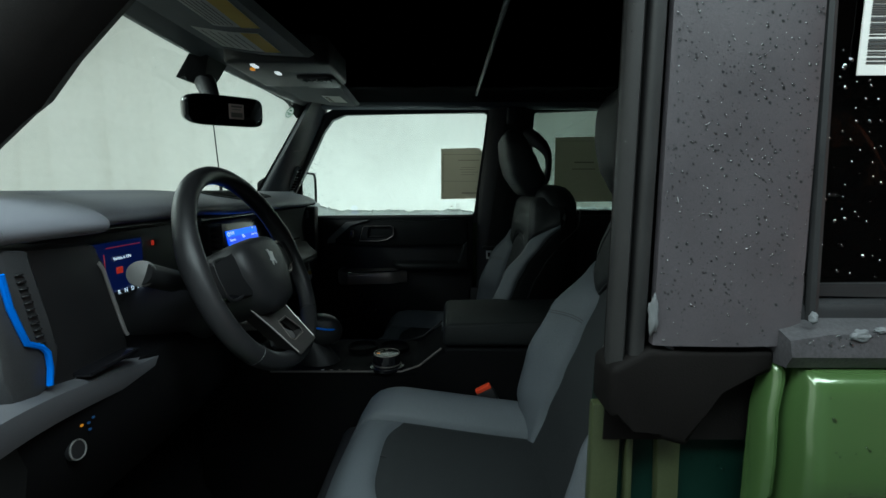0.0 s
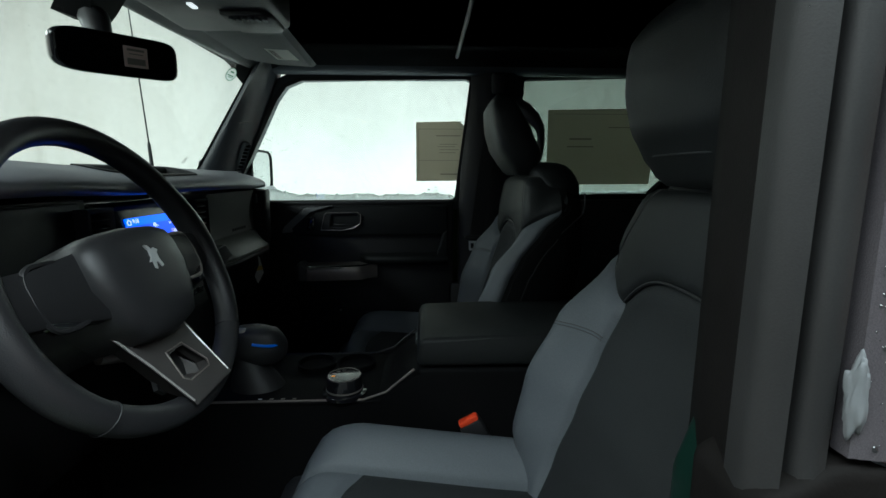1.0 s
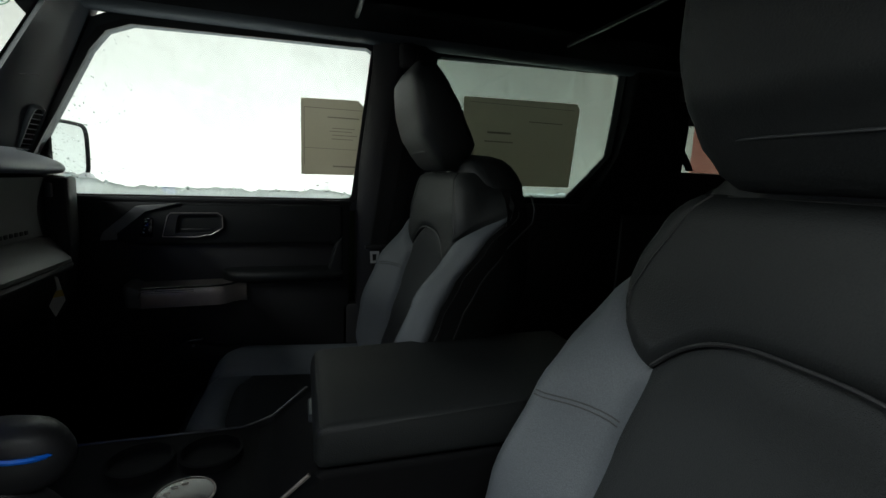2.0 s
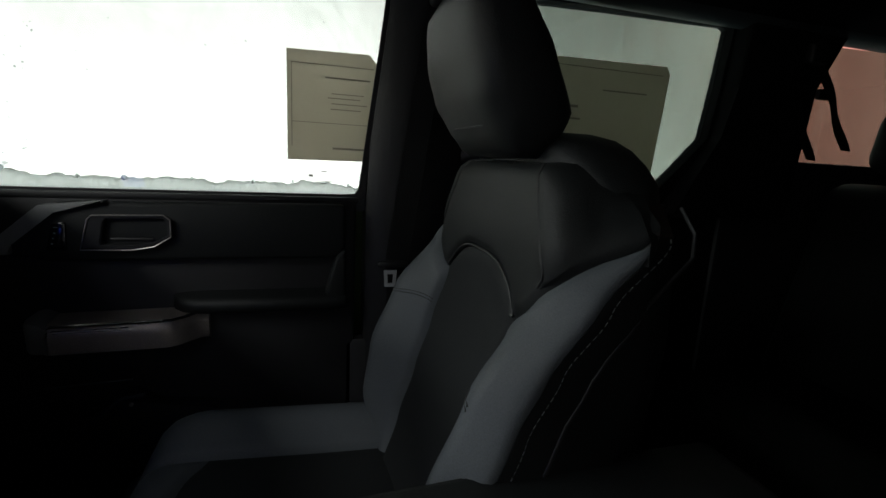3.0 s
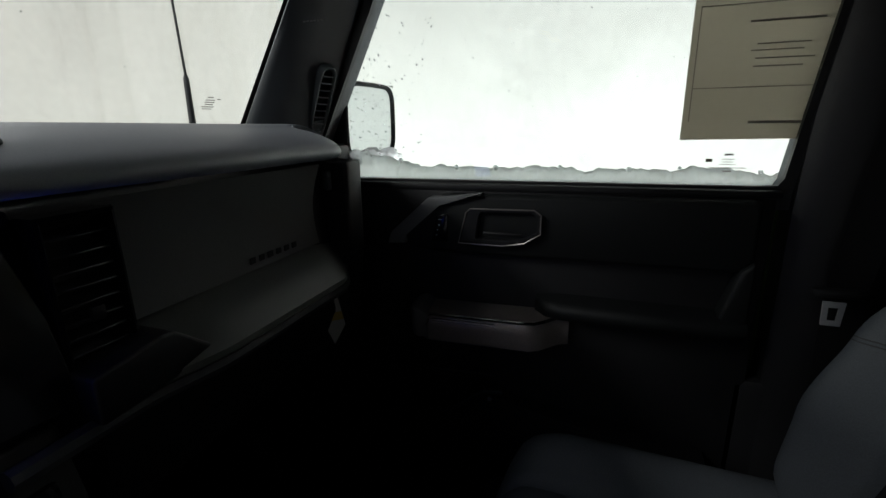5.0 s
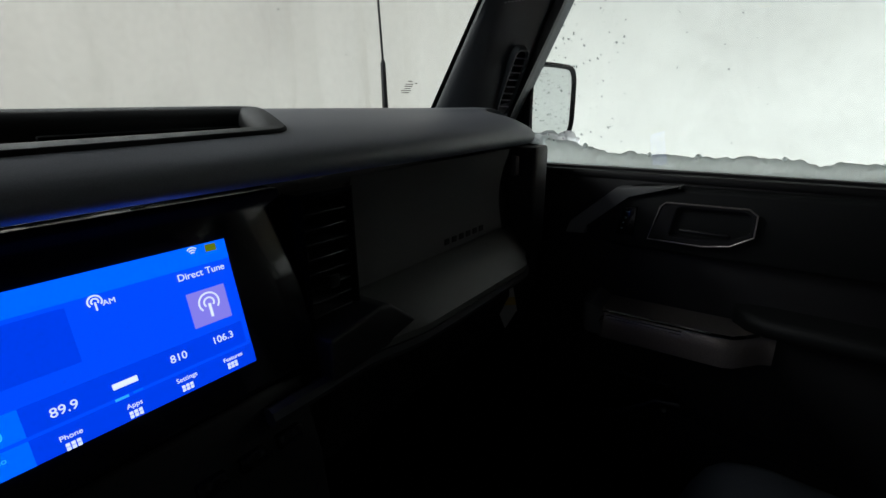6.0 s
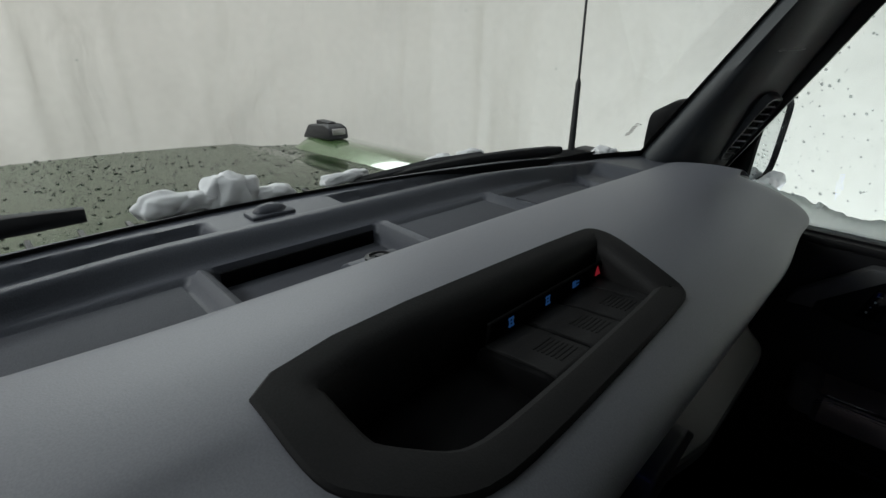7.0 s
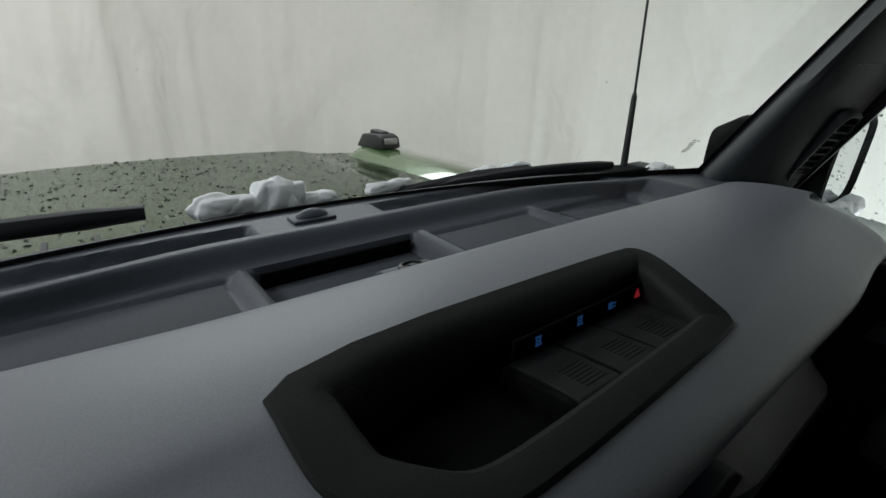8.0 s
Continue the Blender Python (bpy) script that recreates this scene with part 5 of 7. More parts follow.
        if i < 3:
            for dx, dy, w, h in (((-0.002, 0, 0.0015, 0.008), (0.002, 0, 0.0015, 0.008), (0, 0.003, 0.007, 0.0015), (0, -0.003, 0.007, 0.0015), (0.0, 0, 0.004, 0.001)) if i < 2 else ((-0.001, 0, 0.006, 0.006), (0.005, 0.001, 0.005, 0.0012), (0.005, -0.002, 0.004, 0.0012))):
                box(bm, (dx, dy, 0), (w, h, 0.0004), 0, 1)
        else:
            prism(bm, [(-0.0048, -0.004), (0.0048, -0.004), (0, 0.005)], "z", -0.0003, 0.0003)
        bmesh.ops.transform(bm, matrix=m, verts=bm.verts[:])
        part("switch_symbol", bm, ICON_BLUE if i < 3 else CLUSTER_DIM_RED, key)
    # glossy centre panel with the touch screen
    bm = bm_new()
    prism(bm, [(-0.57, 1.184), (-0.57, 1.348), (-0.5446, 1.348), (-0.5117, 1.188), (-0.513, 1.184)], "y", 1.075, 1.364, 0.003, 3)
    part("centre_panel", bm, GLOSSY, d, "glossy black centre panel")
    # lower centre stack
    bm = bm_new()
    prism(bm, [(-0.56, 1.182), (-0.514, 1.182), (-0.498, 1.10), (-0.485, 1.00), (-0.56, 0.98)], "y", 1.075, 1.345, 0.006)
    cs = part("climate_panel", bm, BLACK, d, "black climate control panel")
    for k in range(7):
        bm = bm_new()
        box(bm, (-0.503, 1.105 + k * 0.035, 1.135), (0.010, 0.024, 0.014), 0.002, 2, pose(0, 0, 0, 0, -12, 0))
        part("climate_key", bm, GLOSSY, cs)
    # upright vents beside the screen
    for y, h0, h1 in ((1.397, 1.205, 1.342), (1.045, 1.205, 1.342)):
        bm = bm_new()
        q = [(y - 0.032, h0), (y + 0.032, h0), (y + 0.032, h1), (y - 0.032, h1)]
        rr = [[(x, p[0] + (0.0 if k == 0 else (y - p[0]) * k), lerp(p[1], (h0 + h1) / 2, k * 0.6)) for p in q] for x, k in ((-0.545, 0), (-0.522, 0.0), (-0.520, 0.1), (-0.524, 0.2), (-0.55, 0.26))]
        loft(bm, rr, cap=False)
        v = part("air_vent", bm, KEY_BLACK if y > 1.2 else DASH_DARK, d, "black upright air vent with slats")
        for k in range(8):
            bm = bm_new()
            box(bm, (-0.532, y, h0 + 0.018 + k * 0.0145), (0.016, 0.05, 0.0025), 0.001, 1, pose(0, 0, 0, 0, 20, 0))
            part("vent_slat", bm, BLACK, v)
        bm = bm_new()
        box(bm, (-0.522, y, (h0 + h1) / 2 - 0.02), (0.006, 0.012, 0.014), 0.002)
        part("vent_tab", bm, BEZEL_DARK, v)
    # glove box front and its ledge
    bm = bm_new()
    def glove(u, v):
        return (-0.537 + 0.012 * (1 - math.sin(v * math.pi)) - 0.012 * (1 - v), lerp(1.432, 1.752, u), lerp(1.226, 1.350, v))
    sheet(bm, glove, 20, 10, 0.012)
    gp = part("glove_panel", bm, GLOVE, d, "dark grey passenger dash panel")
    # small raised lettering on the panel becomes plain bars
    bm = bm_new()
    for k in range(6):
        box(bm, (-0.534, 1.60 + k * 0.017, 1.240 + 0.0), (0.002, 0.010, 0.008), 0.0005, 1)
    part("panel_mark", bm, BLACK, gp)
    bm = bm_new()
    rings = []
    for i in range(33):
        k = i / 32
        y = lerp(1.405, 1.795, k)
        b = 0.034 * smooth(0.78, 1.0, k) ** 1.5 + 0.016 * smooth(0.25, 0.0, k)
        rings.append([(-0.545, y, 1.224 - b * 0.2), (-0.538, y, 1.224 - b * 0.3), (-0.486 - b, y, 1.186), (-0.479 - b, y, 1.180), (-0.478 - b, y, 1.173), (-0.483 - b, y, 1.169), (-0.545, y, 1.155)])
    loft(bm, rings)
    part("dash_ledge", bm, LEDGE, d, "grey ledge under the passenger panel")
    bm = bm_new()
    tube(bm, [(-0.487 - 0.034 * smooth(0.83, 1.0, k / 32) ** 1.5 - 0.016 * smooth(0.4, 0.2, k / 32), lerp(1.30, 1.80, k / 32), 1.163) for k in range(33)], 0.009, 8)
    part("ledge_lip", bm, DASH_DARK, d)
    # black foot of the upright vent, lying on the ledge
    bm = bm_new()
    prism(bm, [(1.362, 1.212), (1.428, 1.222), (1.442, 1.220), (1.486, 1.184), (1.484, 1.176), (1.362, 1.168)], "x", -0.545, -0.490, 0.004, 3)
    part("vent_foot", bm, BLACK, d, "black wedge below the upright vent")
    bm = bm_new()
    rings = [[(-0.518 - 0.03 * smooth(0.82, 1, k / 16), lerp(1.38, 1.80, k / 16), 1.160), (-0.53, lerp(1.38, 1.80, k / 16), 1.10), (-0.56, lerp(1.38, 1.80, k / 16), 1.02), (-0.64, lerp(1.38, 1.80, k / 16), 0.98), (-0.64, lerp(1.38, 1.80, k / 16), 1.15)] for k in range(17)]
    loft(bm, rings)
    part("glove_box", bm, BLACK, d, "black glove box below the ledge")
    # outboard end panel
    bm = bm_new()
    prism(bm, [(-0.55, 1.345), (-0.50, 1.352), (-0.505, 1.20), (-0.52, 1.05), (-0.66, 0.98), (-0.86, 0.98), (-0.86, 1.36), (-0.70, 1.36)], "y", 1.79, 1.838, 0.008)
    ep = part("dash_end_panel", bm, BLACK, d)
    bm = bm_new()
    box(bm, (-0.530, 1.776, 1.322), (0.012, 0.012, 0.03), 0.003)
    part("end_clip", bm, PILLAR, ep)
    # ---- driver's side ----
    # deep dark instrument cove
    bm = bm_new()
    prism(bm, [(0.575, 1.21), (0.60, 1.19), (1.02, 1.19), (1.03, 1.22), (1.03, 1.352), (0.575, 1.352)], "x", -0.56, -0.545, 0.003)
    cove = part("instrument_panel", bm, BLACK, d, "black instrument panel")
    # left display, its panes and marks
    dm = lambda y, z: plane_rot((-0.5385, y, z), (0, 1, 0), (-0.12, 0, 1))
    def patch(nm, y0, y1, za, zb, material, dx=0.0):
        bm = bm_new()
        box(bm, (-0.541 + dx, (y0 + y1) / 2, (za + zb) / 2), (0.003, y1 - y0, zb - za), 0.0008, 1)
        return part(nm, bm, material, cove)
    patch("cluster_display", 0.668, 0.812, 1.252, 1.336, CLUSTER_BLUE)
    patch("display_pane", 0.676, 0.702, 1.304, 1.328, CLUSTER_PANE, 0.0015)
    patch("display_pane", 0.676, 0.702, 1.270, 1.296, CLUSTER_PANE, 0.0015)
    patch("display_message", 0.742, 0.757, 1.282, 1.293, CLUSTER_RED, 0.0015)
    for y0, y1, za, zb in ((0.716, 0.7175, 1.266, 1.318), (0.722, 0.806, 1.3265, 1.328)):
        patch("display_frame", y0, y1, za, zb, CLUSTER_DIM_RED, 0.0015)
    text("display_word", "Vehicle is ON", dm(0.756, 1.308) @ pose(0, 0, 0.001), 0.0075, SCREEN_TXT, cove)
    for s_, y_, z_, sz in (("0", 0.688, 1.318, 0.011), ("0", 0.690, 1.284, 0.013), ("mph", 0.689, 1.274, 0.005)):
        text("display_word", s_, dm(y_, z_) @ pose(0, 0, 0.002), sz, SCREEN_TXT, cove)
    for k, ch in enumerate("PRNDM"):
        text("gear_letter", ch, dm(0.724 + 0.0165 * k, 1.251) @ pose(0, 0, 0.002), 0.0105, CLUSTER_RED if k == 0 else SCREEN_TXT, cove)
    patch("warning_light", 0.842, 0.848, 1.318, 1.327, CLUSTER_RED)
    # outboard pod: grey panel with a blue line, chrome edge, lower grey bar
    bm = bm_new()
    prism(bm, [(0.452, 1.19), (0.590, 1.192), (0.600, 1.21), (0.567, 1.325), (0.558, 1.356), (0.452, 1.362)], "x", -0.56, -0.426, 0.008)
    pod = part("outboard_pod", bm, BLACK, d, "black dash end with a vent")
    bm = bm_new()
    prism(bm, [(0.414, 1.210), (0.439, 1.207), (0.464, 1.220), (0.472, 1.255), (0.456, 1.285), (0.449, 1.362), (0.425, 1.366), (0.405, 1.36), (0.405, 1.24)], "x", -0.440, -0.412, 0.005)
    part("vent_surround", bm, DASH_DARK, d, "dark grey ribbed vent surround")
    bm = bm_new()
    tube(bm, [(-0.409, y, z) for y, z in ((0.412, 1.344), (0.417, 1.310), (0.425, 1.285), (0.430, 1.270), (0.445, 1.262), (0.452, 1.253), (0.453, 1.235), (0.450, 1.217))], 0.0032, 8)
    part("blue_line", bm, BLUE_TRIM, d, "bright blue accent line")
    for k in range(12):
        bm = bm_new()
        box(bm, (-0.410, 0.432 + 0.0016 * k, 1.340 - 0.0075 * k), (0.004, 0.009, 0.0022), 0.0008, 1)
        part("vent_rib", bm, BLACK, d)
    bm = bm_new()
    tube(bm, [(-0.426, 0.556, 1.332), (-0.425, 0.562, 1.322), (-0.4245, 0.580, 1.262), (-0.4245, 0.590, 1.232), (-0.4245, 0.594, 1.226)], 0.0026, 8)
    part("chrome_edge", bm, SATIN, d)
    bm = bm_new()
    box(bm, (-0.430, 0.545, 1.207), (0.05, 0.09, 0.006), 0.0025)
    part("coin_tray", bm, GLOSSY, d)
    # lower grey bar
    bm = bm_new()
    rings = []
    for i in range(21):
        k = i / 20
        y = lerp(0.365, 0.708, k)
        h = lerp(0.046, 0.030, k) * (1 - 0.55 * smooth(0.955, 1.0, k) ** 2)
        z = lerp(1.204, 1.168, smooth(0.05, 1, k)) - 0.01
        x = lerp(-0.395, -0.432, k)
        rings.append([(x - 0.05, y, z + h * 0.4), (x - 0.012, y, z + h * 0.5), (x, y, z + h * 0.35), (x + 0.002, y, z), (x - 0.004, y, z - h * 0.4), (x - 0.02, y, z - h * 0.5), (x - 0.06, y, z - h * 0.4)])
    loft(bm, rings)
    part("lower_bar", bm, LOWER_GREY, d, "grey lower dash bar")
    # knee panel with the light switch
    bm = bm_new()
    rings = [[(-0.43, y, 1.18), (-0.415, y, 1.14), (-0.43, y, 1.06), (-0.50, y, 0.97), (-0.60, y, 0.95), (-0.60, y, 1.18)] for y in (0.42, 0.55, 0.70, 0.84, 1.05)]
    loft(bm, rings)
    kp = part("knee_panel", bm, KEY_BLACK, d, "black knee panel")
    m = plane_rot((-0.4165, 0.478, 1.126), (0, 1, 0), (-0.2, 0, 1))
    bm = bm_new()
    turned(bm, [(0.0, 0.0), (0.0115, 0.0), (0.0115, 0.006), (0.0, 0.006)], m)
    part("light_switch", bm, BLACK, kp)
    bm = bm_new()
    tube(bm, [m @ Vector((0.011 * math.cos(a * math.pi / 12), 0.011 * math.sin(a * math.pi / 12), 0.006)) for a in range(24)], 0.0011, 6, True)
    part("switch_ring", bm, STALK_GREY, kp)
    for dy, dz, mm in ((0.012, 0.024, LAMP_AMBER), (0.022, 0.022, ICON_BLUE), (0.022, 0.014, ICON_BLUE), (0.030, 0.025, ICON_BLUE)):
        bm = bm_new()
        box(bm, (-0.411 - dz * 0.1, 0.478 + dy, 1.126 + dz), (0.002, 0.003, 0.0022), 0, 1)
        part("switch_light", bm, mm, kp)
    return d


dashboard()


def touch_screen():
    ob = thing("touch_screen", "lit blue touch screen showing a radio page", "display")
    o = Vector((-0.5255, 1.2122, 1.265))
    m = plane_rot(o, (0, 1, 0), (-0.2, 0, 0.98))          # local x: to the passenger, y: up

    def pane(nm, x0, x1, y0, y1, material, lift=0.0005, t=0.0004):
        bm = bm_new()
        box(bm, ((x0 + x1) / 2, (y0 + y1) / 2, lift), (x1 - x0, y1 - y0, t), 0, 1)
        bmesh.ops.transform(bm, matrix=m, verts=bm.verts[:])
        return part(nm, bm, material, ob)
    x0, x1, y0, y1 = -0.0907, 0.0902, -0.0523, 0.0528
    pane("screen_base", x0, x1, y0, y1, SCREEN_BLUE, 0, 0.001)
    pane("title_bar", x0, x1, y1 - 0.0155, y1, SCREEN_BAR, 0.0008)
    pane("source_panel", x0 + 0.006, x0 + 0.072, -0.0020, 0.0345, SCREEN_DEEP, 0.0006)
    pane("preset_bar", x0 + 0.004, x1 - 0.004, -0.0336, -0.0153, SCREEN_DEEP, 0.0008)
    pane("preset_lit", x0 + 0.004, x0 + 0.036, -0.0336, -0.0153, SCREEN_BAR, 0.0012)
    pane("menu_bar", x0, x1, y0, -0.0361, SCREEN_DEEP, 0.0008)
    pane("menu_lit", x0, x0 + 0.036, y0, -0.0361, SCREEN_BAR, 0.0012)
    pane("tune_button", 0.0514, 0.0804, -0.0084, 0.0186, SCREEN_LILAC, 0.0012)
    pane("page_dot", -0.0090, -0.0010, -0.0358, -0.0342, SCREEN_CYAN, 0.0014)
    pane("page_dot", 0.0019, 0.0079, -0.0352, -0.0340, SCREEN_BAR, 0.0014)
    for s_, x, y, sz, mm in (("9:18", -0.0601, 0.0455, 0.0112, SCREEN_TXT), ("Sources", -0.0655, 0.0285, 0.0092, SCREEN_TXT), ("540", -0.0776, 0.0140, 0.0118, SCREEN_CYAN), ("AM", 0.0047, 0.0304, 0.0052, SCREEN_TXT), ("Direct Tune", 0.0666, 0.0319, 0.0072, SCREEN_TXT), ("540", -0.0702, -0.0270, 0.0086, SCREEN_CYAN), ("89.9", -0.0346, -0.0260, 0.0086, SCREEN_TXT), ("810", 0.0348, -0.0237, 0.0080, SCREEN_TXT), ("106.3", 0.0687, -0.0227, 0.0078, SCREEN_TXT), ("Audio", -0.0716, -0.0411, 0.0048, SCREEN_CYAN), ("Phone", -0.0357, -0.0435, 0.0048, SCREEN_TXT), ("Apps", 0.0005, -0.0426, 0.0048, SCREEN_TXT), ("Settings", 0.0361, -0.0406, 0.0048, SCREEN_TXT), ("Features", 0.0721, -0.0410, 0.0046, SCREEN_TXT)):
        text("screen_text", s_, m @ pose(x, y, 0.0018), sz, mm, ob)
    # icons as plain strokes
    def stroke(nm, pts, r, mm=SCREEN_TXT):
        bm = bm_new()
        tube(bm, [m @ Vector((x, y, 0.0018)) for x, y in pts], r, 6)
        part(nm, bm, mm, ob)
    hx, hy = -0.0803, 0.0449
    stroke("home_icon", [(hx - 0.0062, hy), (hx, hy + 0.0052), (hx + 0.0062, hy)], 0.0006)
    stroke("home_icon", [(hx - 0.0045, hy), (hx - 0.0045, hy - 0.0048), (hx + 0.0045, hy - 0.0048), (hx + 0.0045, hy)], 0.0006)
    for cx, cy, sc in ((0.0659, 0.0061, 0.95), (-0.0029, 0.0319, 0.5)):
        for rr in (0.004, 0.008):
            stroke("mast_icon", [(cx + sc * rr * math.cos(a), cy + sc * (0.002 + rr * math.sin(a))) for a in [radians(-40 + 20 * k) for k in range(14)]], 0.0006 * (0.6 + 0.4 * sc))
        stroke("mast_icon", [(cx, cy + 0.001 * sc), (cx, cy - 0.010 * sc)], 0.0011 * sc)
    for k in range(3):
        stroke("wifi_icon", [(0.0640 + 0.0016 * (k + 1) * math.cos(a), 0.0464 + 0.0018 * (k + 1) * math.sin(a)) for a in [radians(45 + 15 * j) for j in range(7)]], 0.0004)
    pane("status_icon", 0.0739, 0.0823, 0.0459, 0.0515, glow("status_green", (0.25, 0.35, 0.01), 1.0), 0.0014)
    pane("preset_word", -0.0082, 0.0068, -0.0278, -0.0238, SCREEN_TXT, 0.0014)
    for x, y in ((-0.0357, -0.0501), (0.0002, -0.0489), (0.0353, -0.0476), (0.0707, -0.0467)):
        for i in range(3):
            for j in range(2):
                pane("menu_icon", x - 0.0040 + 0.0029 * i, x - 0.0019 + 0.0029 * i, y - 0.0022 + 0.0026 * j, y - 0.0002 + 0.0026 * j, SCREEN_TXT, 0.0014)


touch_screen()


# ---- steering wheel ----
def steering_wheel():
    ob = thing("steering_wheel", "black leather steering wheel with satin lower spokes", "steering wheel")
    c = Vector((-0.327, 0.803, 1.277))
    axis = Vector((math.cos(radians(23)), 0, math.sin(radians(23))))      # towards the driver
    m = plane_rot(c, (0, 1, 0), Vector((-axis.z, 0, axis.x)))
    R = 0.184

    def rim_at(a, grow=0.0):
        fl = 1.0 - 0.09 * smooth(0.2, 1.0, -math.sin(a))
        return Vector((R * math.cos(a), R * math.sin(a) * fl, 0))
    n = 72
    bm = bm_new()
    rings = []
    for i in range(n):
        a = 2 * math.pi * i / n
        p = rim_at(a)
        rad = Vector((math.cos(a), math.sin(a), 0))
        bulge = 1 + 0.12 * math.exp(-((math.sin(a) - 0.25) / 0.18) ** 2) * abs(math.cos(a))
        rings.append([m @ (p + rad * 0.0155 * bulge * math.cos(t) + Vector((0, 0, 0.0175 * bulge * math.sin(t)))) for t in [2 * math.pi * k / 16 for k in range(16)]])
    rings.append(rings[0])
    loft(bm, rings, cap=False)
    bmesh.ops.remove_doubles(bm, verts=bm.verts[:], dist=1e-6)
    part("rim", bm, LEATHER, ob, "black leather-wrapped rim", angle=180)
    for a0 in (math.radians(222), math.radians(318)):
        bm = bm_new()
        tube(bm, [m @ (rim_at(a0) + Vector((0.0162 * math.cos(t) * math.cos(a0), 0.0162 * math.cos(t) * math.sin(a0), 0.0182 * math.sin(t)))) for t in [2 * math.pi * k / 20 for k in range(20)]], 0.0008, 5, True)
        part("rim_seam", bm, BLACK, ob)
    # airbag cover: rounded shield
    bm = bm_new()
    out = [(-0.082, 0.034), (-0.074, 0.048), (-0.050, 0.056), (0.0, 0.059), (0.050, 0.056), (0.074, 0.048), (0.082, 0.034), (0.084, 0.0), (0.072, -0.038), (0.050, -0.070), (0.0, -0.080), (-0.050, -0.070), (-0.072, -0.038), (-0.084, 0.0)]
    rings = [[m @ Vector((x * k, y * k, z)) for x, y in out] for k, z in ((0.98, -0.05), (1.02, -0.005), (1.0, 0.012), (0.93, 0.022), (0.75, 0.029), (0.45, 0.032), (0.2, 0.033))]
    loft(bm, rings)
    part("airbag_cover", bm, HUB, ob, "black airbag cover", angle=50)
    # maker's badge as a plain leaping shape
    bm = bm_new()
    blob = [(-0.012, -0.004), (-0.006, 0.001), (-0.004, 0.010), (-0.008, 0.017), (-0.003, 0.016), (0.001, 0.010), (0.006, 0.012), (0.012, 0.008), (0.008, 0.005), (0.007, -0.002), (0.010, -0.012), (0.006, -0.013), (0.003, -0.006), (-0.001, -0.005), (-0.004, -0.014), (-0.007, -0.012), (-0.006, -0.004)]
    prism(bm, blob, "z", 0.032, 0.0345)
    bmesh.ops.transform(bm, matrix=m @ pose(0, 0.012, 0), verts=bm.verts[:])
    part("badge", bm, BADGE, ob, "small silver badge")
    # side spokes with key pads
    for s in (-1, 1):
        bm = bm_new()
        rings = []
        for k in range(7):
            f = k / 6
            x = s * lerp(0.066, R - 0.008, f)
            w = lerp(0.040, 0.026, math.sin(f * math.pi / 2))
            yc = lerp(0.004, 0.012, f)
            z = lerp(0.012, 0.004, f)
            rings.append([m @ Vector((x, yc + w, z - 0.02)), m @ Vector((x, yc + w, z - 0.004)), m @ Vector((x, yc + w * 0.8, z)), m @ Vector((x, yc - w * 0.8, z)), m @ Vector((x, yc - w, z - 0.004)), m @ Vector((x, yc - w, z - 0.02))])
        loft(bm, rings)
        part("side_spoke", bm, BLACK, ob)
        bm = bm_new()
        rr = []
        for a in range(24):
            t = 2 * math.pi * a / 24
            rr.append((s * (0.116 + 0.028 * math.copysign(abs(math.cos(t)) ** 0.6, math.cos(t))), 0.006 + 0.034 * math.copysign(abs(math.sin(t)) ** 0.6, math.sin(t))))
        loft(bm, [[m @ Vector((x, y, z)) for x, y in rr] for z in (-0.004, 0.005)])
        kp = part("key_pad", bm, GLOSSY, ob)
        bm = bm_new()
        tube(bm, [m @ Vector((x, y, 0.004)) for x, y in rr], 0.0030, 6, True)
        part("key_pad_rim", bm, BRONZE if s > 0 else BLACK, kp)
        for i in range(3):
            for j in range(2):
                bm = bm_new()
                box(bm, (s * (0.108 + 0.016 * j), -0.012 + 0.018 * i, 0.0056), (0.005, 0.003, 0.0008), 0, 1)
                bmesh.ops.transform(bm, matrix=m, verts=bm.verts[:])
                part("key_mark", bm, INK_SOFT, kp)
    # forked satin lower spoke: a plate with an opening
    o = [(-0.062, -0.040), (0.062, -0.040), (0.051, -0.100), (0.045, -0.160), (-0.045, -0.160), (-0.051, -0.100)]
    i_ = [(-0.020, -0.094), (0.020, -0.094), (0.033, -0.132), (0.024, -0.142), (-0.024, -0.142), (-0.033, -0.132)]
    lift = lambda x, y: -0.012 + 0.36 * (-0.065 - y)
    bm = bm_new()
    loft(bm, [[m @ Vector((x, y, lift(x, y) + dz)) for x, y in q] for q, dz in ((ring_of(o, -0.022), -0.034), (ring_of(o, -0.003), -0.004), (o, 0.0), (ring_of(o, 0.003), 0.001), (ring_of(i_, -0.006), 0.0015), (ring_of(i_, -0.002), -0.001), (i_, -0.016))], cap=False)
    sp = part("lower_spoke", bm, SPOKE, ob, "satin silver forked lower spoke", angle=30)
    for s in (-1, 1):
        bm = bm_new()
        tube(bm, [m @ Vector((s * x, y, lift(0, y) + 0.001)) for x, y in ((0.062, -0.042), (0.0565, -0.070), (0.051, -0.100), (0.048, -0.130), (0.045, -0.158))], 0.0014, 6)
        part("bright_edge", bm, SATIN, sp)
    bm = bm_new()
    tube(bm, [m @ Vector((x, y, lift(x, y) + 0.001)) for x, y in ring_of(i_, -0.003)], 0.0013, 6, True)
    part("opening_rim", bm, BRONZE, sp)
    bm = bm_new()
    prism(bm, i_, "z", -0.024, -0.018)
    bmesh.ops.transform(bm, matrix=m, verts=bm.verts[:])
    part("spoke_opening", bm, RUBBER, sp)
    # column shroud
    bm = bm_new()
